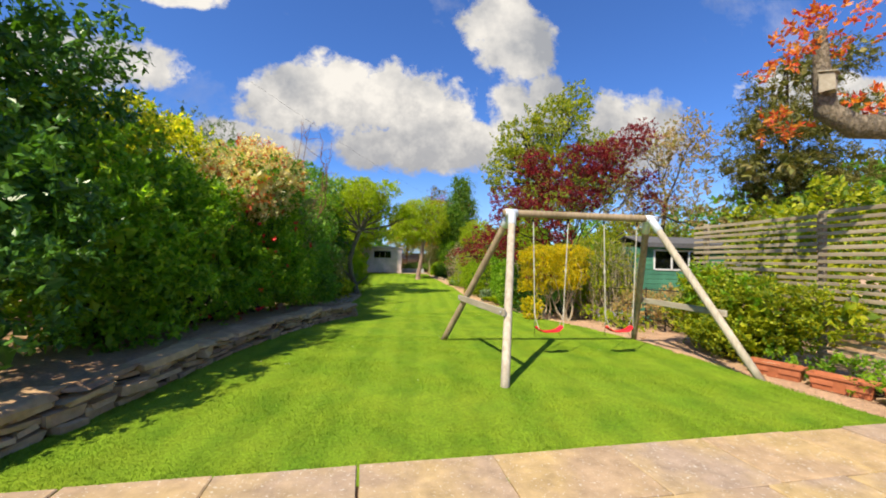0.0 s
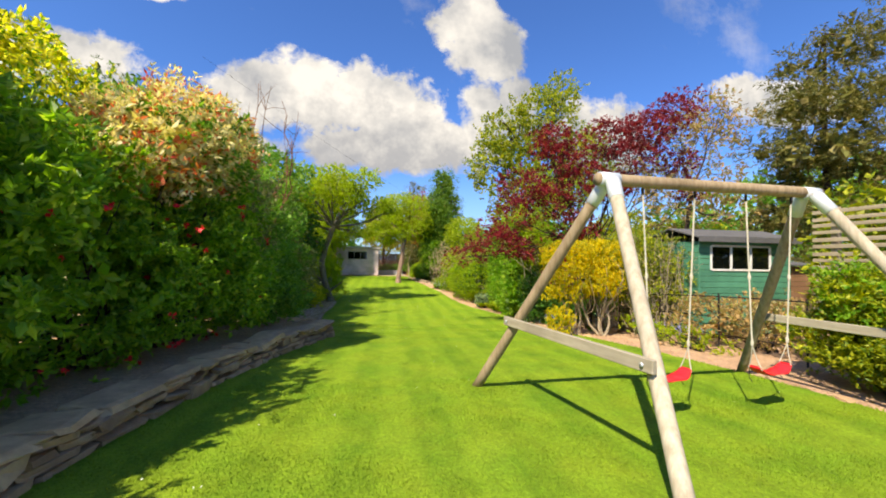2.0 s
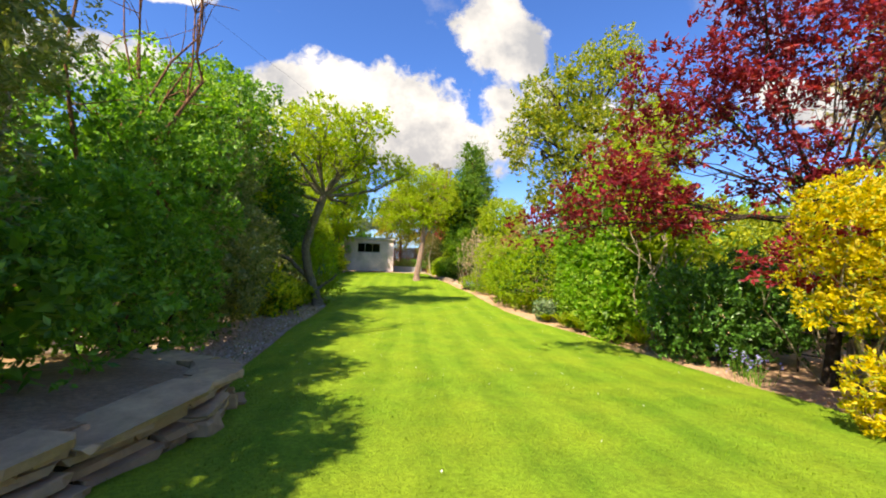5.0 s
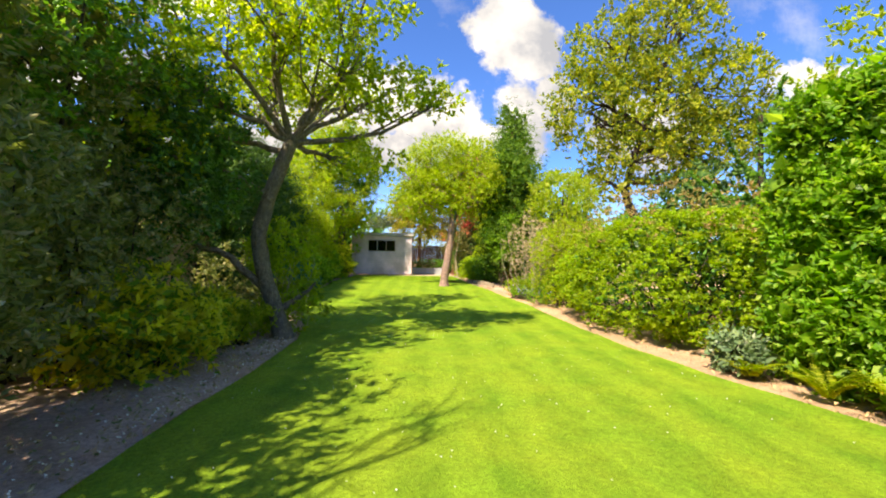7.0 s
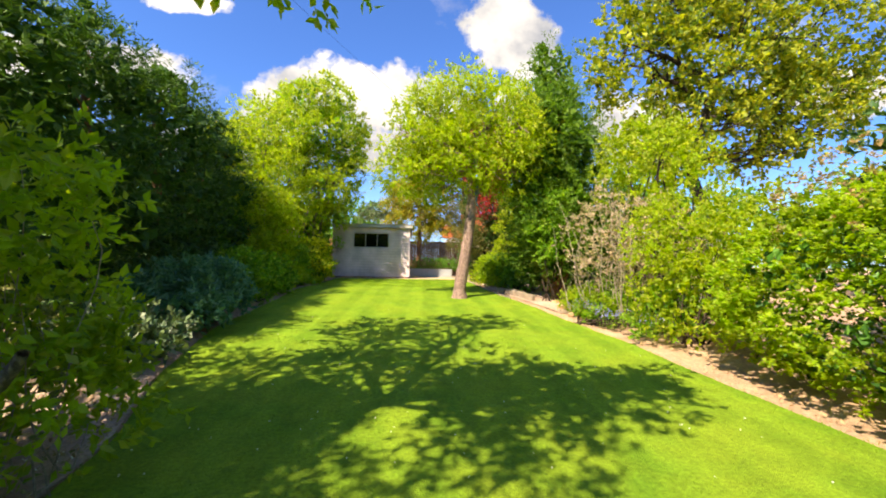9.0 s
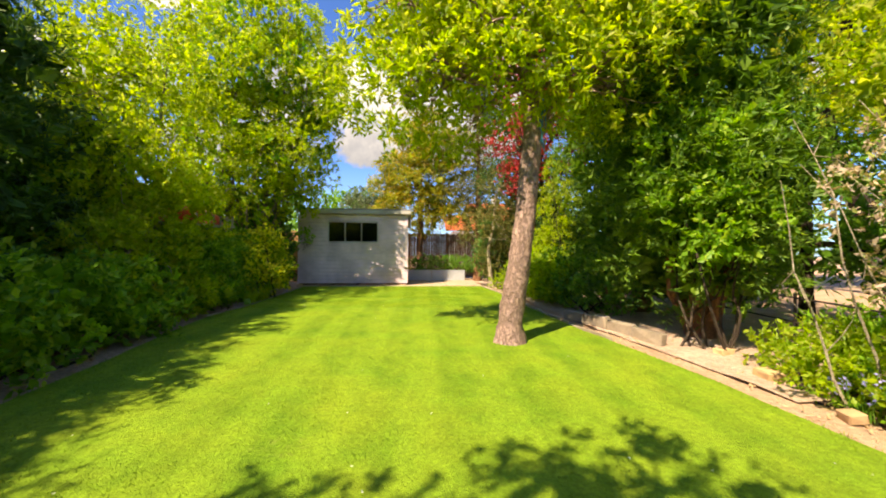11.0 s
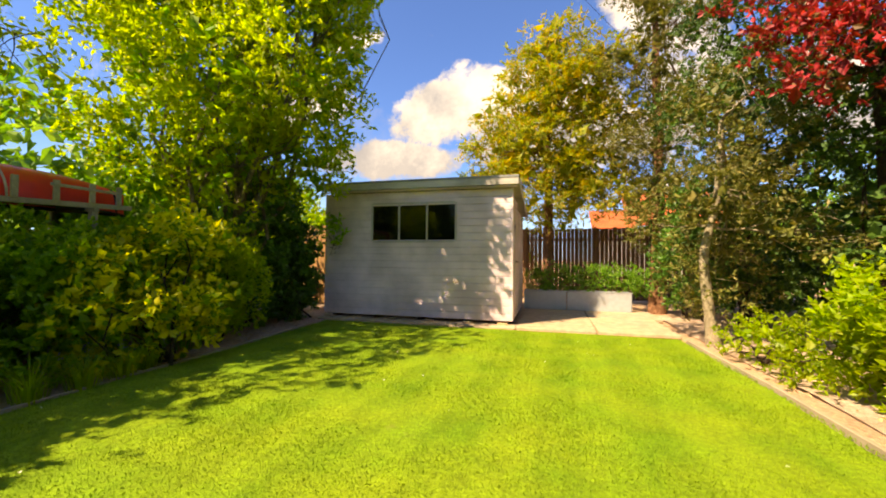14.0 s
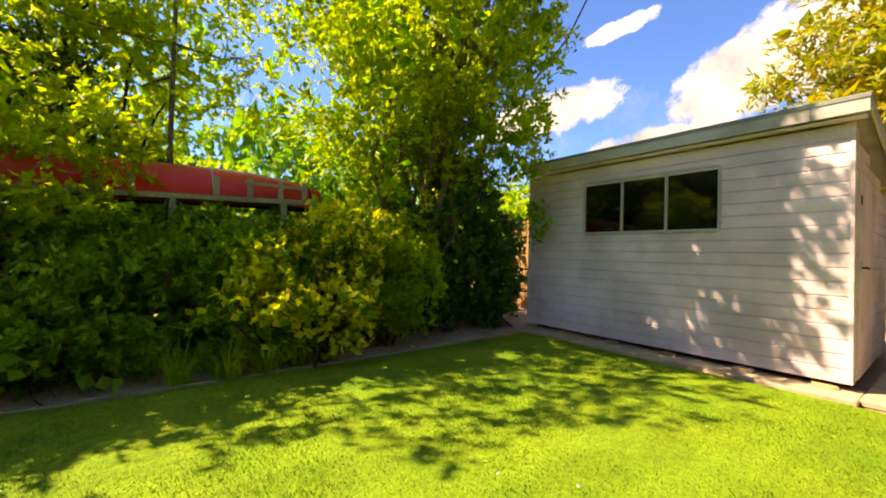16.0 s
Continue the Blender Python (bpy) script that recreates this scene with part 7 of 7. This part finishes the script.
monkey_puzzle()
conifer("dark_spruce", (13.3, 8.3), [(0, 0, 1.8, 1.8, 1.6, 0.7), (-0.3, 0, 3.2, 2.0, 1.7, 0.5), (0.4, 0, 4.4, 2.1, 1.6, 0.5), (-0.2, 0, 5.6, 1.9, 1.5, 0.5), (0.3, 0, 6.8, 1.7, 1.4, 0.5), (0, 0, 8.0, 1.2, 1.1, 0.6), (1.5, -0.3, 5.2, 1.5, 1.3, 0.5), (2.2, -0.6, 7.0, 1.6, 1.3, 0.6), (1.2, -0.3, 8.8, 1.2, 1.1, 0.6), (-1.3, -0.4, 4.9, 1.4, 1.2, 0.3), (-1.0, -0.6, 6.3, 1.3, 1.1, 0.3), (1.8, -0.6, 3.4, 1.8, 1.3, 0.4)],
        9500, L["spruce"], 240, "tall dark spruce with drooping layered boughs beyond the fence", bark=BARK_DARK, shell=0.45, inner=0.06, leaf=0.12, width=0.028, lift=-0.3)
tree("blossom_tree", (9.6, 9.6), [(0, 0, 0), (0.1, 0, 1.5), (0, 0, 2.8), (0.2, 0, 4.0)], [(-0.8, 0, 3.6, 1.0, 1.0, 0.8), (0.4, 0, 4.6, 1.1, 1.0, 0.9), (-0.2, 0, 5.9, 0.9, 0.9, 0.8), (1.2, 0, 6.4, 1.0, 1.0, 1.0), (-1.6, 0, 4.4, 0.7, 0.7, 0.5), (1.3, 0, 3.4, 1.0, 0.9, 0.7)],
     3200, 0.08, L["bronze"], BARK_DARK, 130, "sparse bronze-leaved tree with open twiggy branches", r=0.09, limb_r=0.035, twigs=12, shell=0.1, inner=0, k=6)
shrub("background_shrub", (9.2, 11.0), [(0, 0, 1.5, 1.4, 1.2, 1.2), (1.8, 0.2, 1.8, 1.3, 1.2, 1.2), (-1.4, 0.5, 1.2, 1.2, 1.2, 1.2)], 3600, 0.08, L["goldgreen"], 131, "broad yellow-green shrub beyond the railing", stem_r=0.03)
shrub("background_shrub", (7.6, 13.5), [(0, 0, 1.3, 1.3, 1.2, 1.3), (-0.6, 1.8, 1.5, 1.1, 1.2, 1.3)], 2600, 0.08, L["mid"], 132, "broad green shrub beyond the clipped hedge", stem_r=0.03)
tree("round_tree", (17.5, 24.0, -0.3), [(0, 0, 0), (0, 0, 2), (0, 0, 3)], [(0, 0, 3.4, 2.4, 2.2, 1.7), (-2.2, 0, 2.8, 1.8, 1.8, 1.3), (2.2, 0, 3.0, 2.0, 1.8, 1.5)], 2400, 0.14, L["goldgreen"], BARK_DARK, 133, "round-headed green tree beyond the garden", r=0.15, width=0.08)
tree("conifer_top", (6.4, 24.5, -0.2), [(0, 0, 0), (0, 0, 1.5), (0, 0, 3)], [(0, 0, 2.0, 1.4, 1.6, 1.4), (0.8, -2.0, 1.4, 1.2, 1.6, 1.1)], 2000, 0.1, L["mid"], BARK_DARK, 134, "green shrubby tree behind the railing", r=0.1)


def hedge_row(name, pts, height, n, leaf, mat, seed, label, rad=1.1):
    """A belt of trees and shrubs that closes the garden."""
    rng = np.random.default_rng(seed)
    for i, (x, y) in enumerate(pts):
        h = height * rng.uniform(0.85, 1.2)
        shrub(name, (x, y, -0.2), [(0, 0, h * 0.35, rad, rad * 1.2, h * 0.36), (rng.normal(0, 0.3), 0, h * 0.72, rad * 0.85, rad, h * 0.32)], n, leaf, mat, seed + i, label, stem_r=0.03, group="boundary shrubs")


hedge_row("boundary_shrub", [(-6.6, y) for y in (-1.5, 1.5, 4.5, 7.5, 13.5)], 2.8, 1500, 0.11, L["mid"], 600, "large dense green shrub along the boundary")
hedge_row("boundary_shrub", [(-7.0, 31.5), (-6.4, 34.5), (-9.5, 27.5), (-9.8, 24.0)], 2.6, 1500, 0.11, L["fresh"], 620, "large loose green shrub along the boundary")
hedge_row("boundary_shrub", [(7.4, 18.0), (7.6, 27.5), (7.0, 31.0), (5.6, 33.5)], 3.0, 1600, 0.11, L["conifer"], 640, "large dense green shrub beyond the railing")
hedge_row("boundary_shrub", [(13.5, 12.5), (11.5, 14.5), (10.5, 17.5), (8.5, 3.4), (12.5, 3.0), (9.5, 0.0), (10, -3.5)], 2.6, 1300, 0.12, L["goldgreen"], 660, "large yellow-green shrub beyond the fence")
hedge_row("far_tree", [(-22, 60), (-14, 66), (-7, 62), (14, 64), (20, 58), (27, 50), (34, 40), (-18, 45), (-16, 30), (-15, 15), (-14, 0), (24, 10), (22, -4), (30, 24)], 6.5, 900, 0.4, L["mid"], 680, "distant green tree with full crown", 4.2)
tree("birch", (-1.4, 41.0, 0), [(0, 0, 0), (0.1, 0, 3), (0.3, 0, 6.6)], [(0.2, 0, 4.2, 0.9, 0.7, 0.7), (0.5, 0, 5.6, 0.6, 0.5, 0.8), (-1.2, 0, 3.9, 0.8, 0.6, 0.7)], 2600, 0.09, L["silver"], BARK_GREY, 136, "thin airy birch beyond the shed", r=0.07, top_r=0.02, limb_r=0.02, shell=0.1, inner=0)


def nesting_limb():
    ob = thing("dead_tree", (7.0, -0.9, 0), "old lopped tree with a thick pale limb", "tree")
    w = Wood(140)
    w.limb((0, 0, -0.05), (-0.2, 0.1, 2.6), 0.2, 0.16, 0.03, 8, 12)
    w.tube(np.array([(-0.2, 0.1, 2.5), (-0.8, 0.3, 2.82), (-1.4, 0.55, 2.85), (-1.9, 0.78, 2.9), (-2.12, 0.88, 3.1), (-2.16, 0.9, 3.5), (-2.18, 0.9, 4.0)]), [0.16, 0.15, 0.14, 0.13, 0.11, 0.085, 0.06], 12, 0.05)
    w.done("trunk", BARK_GREY, ob)
    crown("foliage", ob, [(4.9, 0.0, 4.05, 0.35, 0.35, 0.25), (4.4, 0.1, 3.75, 0.25, 0.3, 0.2), (5.3, -0.2, 3.2, 0.3, 0.3, 0.14), (4.55, 0.2, 3.0, 0.3, 0.3, 0.12), (5.7, -0.6, 4.2, 0.6, 0.5, 0.3)], 420, 0.055, L["orange"], 141, inner=0, shell=0.2)
    b = thing("nesting_box", (4.78, -0.12, 3.36), "small weathered wooden nesting box fixed to a lopped tree", "nesting box", rz=-150)
    for sgn in (-1, 1):
        block("side_panel", (0.012, 0.12, 0.2), (sgn * 0.055, 0, 0), PLANK, b, 0.002)
    block("rear_panel", (0.12, 0.012, 0.22), (0, -0.06, 0.01), PLANK, b, 0.002)
    block("front_panel", (0.1, 0.012, 0.18), (0, 0.06, -0.01), PLANK, b, 0.002)
    block("roof", (0.16, 0.17, 0.012), (0, 0.01, 0.11), PLANK, b, 0.002, (-0.25, 0, 0))
    # no real hole: a near-black block gives the shade of one
    block("entrance", (0.03, 0.004, 0.03), (0, 0.068, 0.03), DARK, b, 0.001)


nesting_limb()


# edging, stones and litter
def edging():
    e = thing("block_edging", (0, 0, 0), "low row of rough grey-brown concrete blocks holding back the bed", "edging")
    rng = np.random.default_rng(44)
    pts, _ = resample(np.array([(2.62, 25.0), (2.85, 24.1), (3.0, 23.4), (3.1, 22.8)]), 0.02)
    i = 0
    while i + 24 < len(pts):
        a, b = pts[i], pts[i + 23]
        m = (a + b) / 2
        bm = block_bm((0.465, 0.1, 0.17), 0.014, 1)
        for v in bm.verts:
            v.co += Vector(rng.normal(0, 0.005, 3))
        o = part("concrete_block", bm, EDGE_BLOCK, e)
        o.location = (m[0], m[1], ground(m[1]) + 0.035 + rng.normal(0, 0.008))
        o.rotation_euler = (rng.normal(0, 0.03), rng.normal(0, 0.012), math.atan2(b[1] - a[1], b[0] - a[0]) + rng.normal(0, 0.02))
        i += 24
    f = thing("edging_board", (0, 0, 0), "thin weathered board edging the lawn", "edging")
    for y in np.arange(23.4, 30.2, 1.0):
        x0, x1 = right_edge(y) + 0.03, right_edge(y + 1) + 0.03
        block("board", (0.03, math.hypot(1, x1 - x0), 0.07), ((x0 + x1) / 2, y + 0.5, ground(y) + 0.0), SLAT, f, 0.004, (0, 0, -math.atan2(x1 - x0, 1)))
    for y in np.arange(25.2, 30.2, 1.0):
        x0, x1 = left_edge(y) - 0.02, left_edge(y + 1) - 0.02
        block("board", (0.02, math.hypot(1, x1 - x0), 0.05), ((x0 + x1) / 2, y + 0.5, ground(y) - 0.005), SLAT, f, 0.004, (0, 0, -math.atan2(x1 - x0, 1)))


edging()


def loose_stones():
    rng = np.random.default_rng(33)
    for x, y, w in ((4.46, 1.77, 0.13), (4.28, 3.79, 0.09), (4.1, 5.9, 0.12), (4.75, 3.1, 0.07), (5.0, 5.0, 0.08), (3.35, 22.1, 0.2), (3.5, 22.8, 0.18), (3.2, 21.3, 0.16), (5.3, 7.4, 0.16), (5.55, 7.2, 0.2)):
        t = thing("stone", (x, y, ground(y) - 0.03), "rough pale stone lying on bare earth", "stone", "loose stones")
        put_stone(t, (0, 0, w * 0.2), (w, w * 0.75, w * 0.45), rng.uniform(0, 3), rng, 0.1, "stone_body")
    V, F, n = [], [], 0
    for side, y0, y1, cnt in ((1, 0, 29, 900), (-1, 8.5, 30, 1500)):
        for _ in range(cnt):
            y = rng.uniform(y0, y1)
            x = (right_edge(y) + abs(rng.normal(0, 0.45)) + 0.03) if side > 0 else (left_edge(y) - abs(rng.normal(0, 0.6)) - 0.04)
            s_ = rng.uniform(0.008, 0.03)
            q = rng.normal(0, 1, (4, 3)) * s_ * 0.5 + np.array([x, y, ground(y) - 0.02 + s_ * 0.3])
            V.append(q)
            F += [(n, n + 1, n + 2), (n, n + 2, n + 3), (n, n + 3, n + 1), (n + 1, n + 3, n + 2)]
            n += 4
    tagged(from_arrays("pebbles", np.concatenate(V), np.array(F), [WALL_STONE]), "small stones and clods on the bare earth", "pebbles", "", "stuff")
    y = rng.uniform(8.5, 16.5, 420)
    c = np.stack([left_edge(y) - np.abs(rng.normal(0, 0.5, 420)) - 0.05, y, ground_at(y) + 0.005], 1)
    V = sprigs(rng, c, np.tile([0, 0, 1.0], (420, 1)), 2, 0.02, 0.016, 0.01, 0.4, 0.3, 0.7)
    tagged(from_arrays("fallen_petals", V, np.arange(len(V)).reshape(-1, 4), [L["whiteflower"]]), "small white petals lying on the mulch", "petals", "", "stuff")
    y = rng.uniform(9, 17.5, 1800)
    x = left_edge(y) - np.abs(rng.normal(0, 0.7, 1800)) - 0.03
    c = np.stack([x, y, ground_at(y) + 0.0], 1)
    V = sprigs(rng, c, np.tile([0, 0, 1.0], (1800, 1)), 1, 0.045, 0.028, 0.01, 0.4, 0.2, 0.7)
    tagged(from_arrays("fallen_leaves", V, np.arange(len(V)).reshape(-1, 4), [L["straw"]]), "dry pale leaves and petals lying on the mulch", "leaves", "", "stuff")


loose_stones()
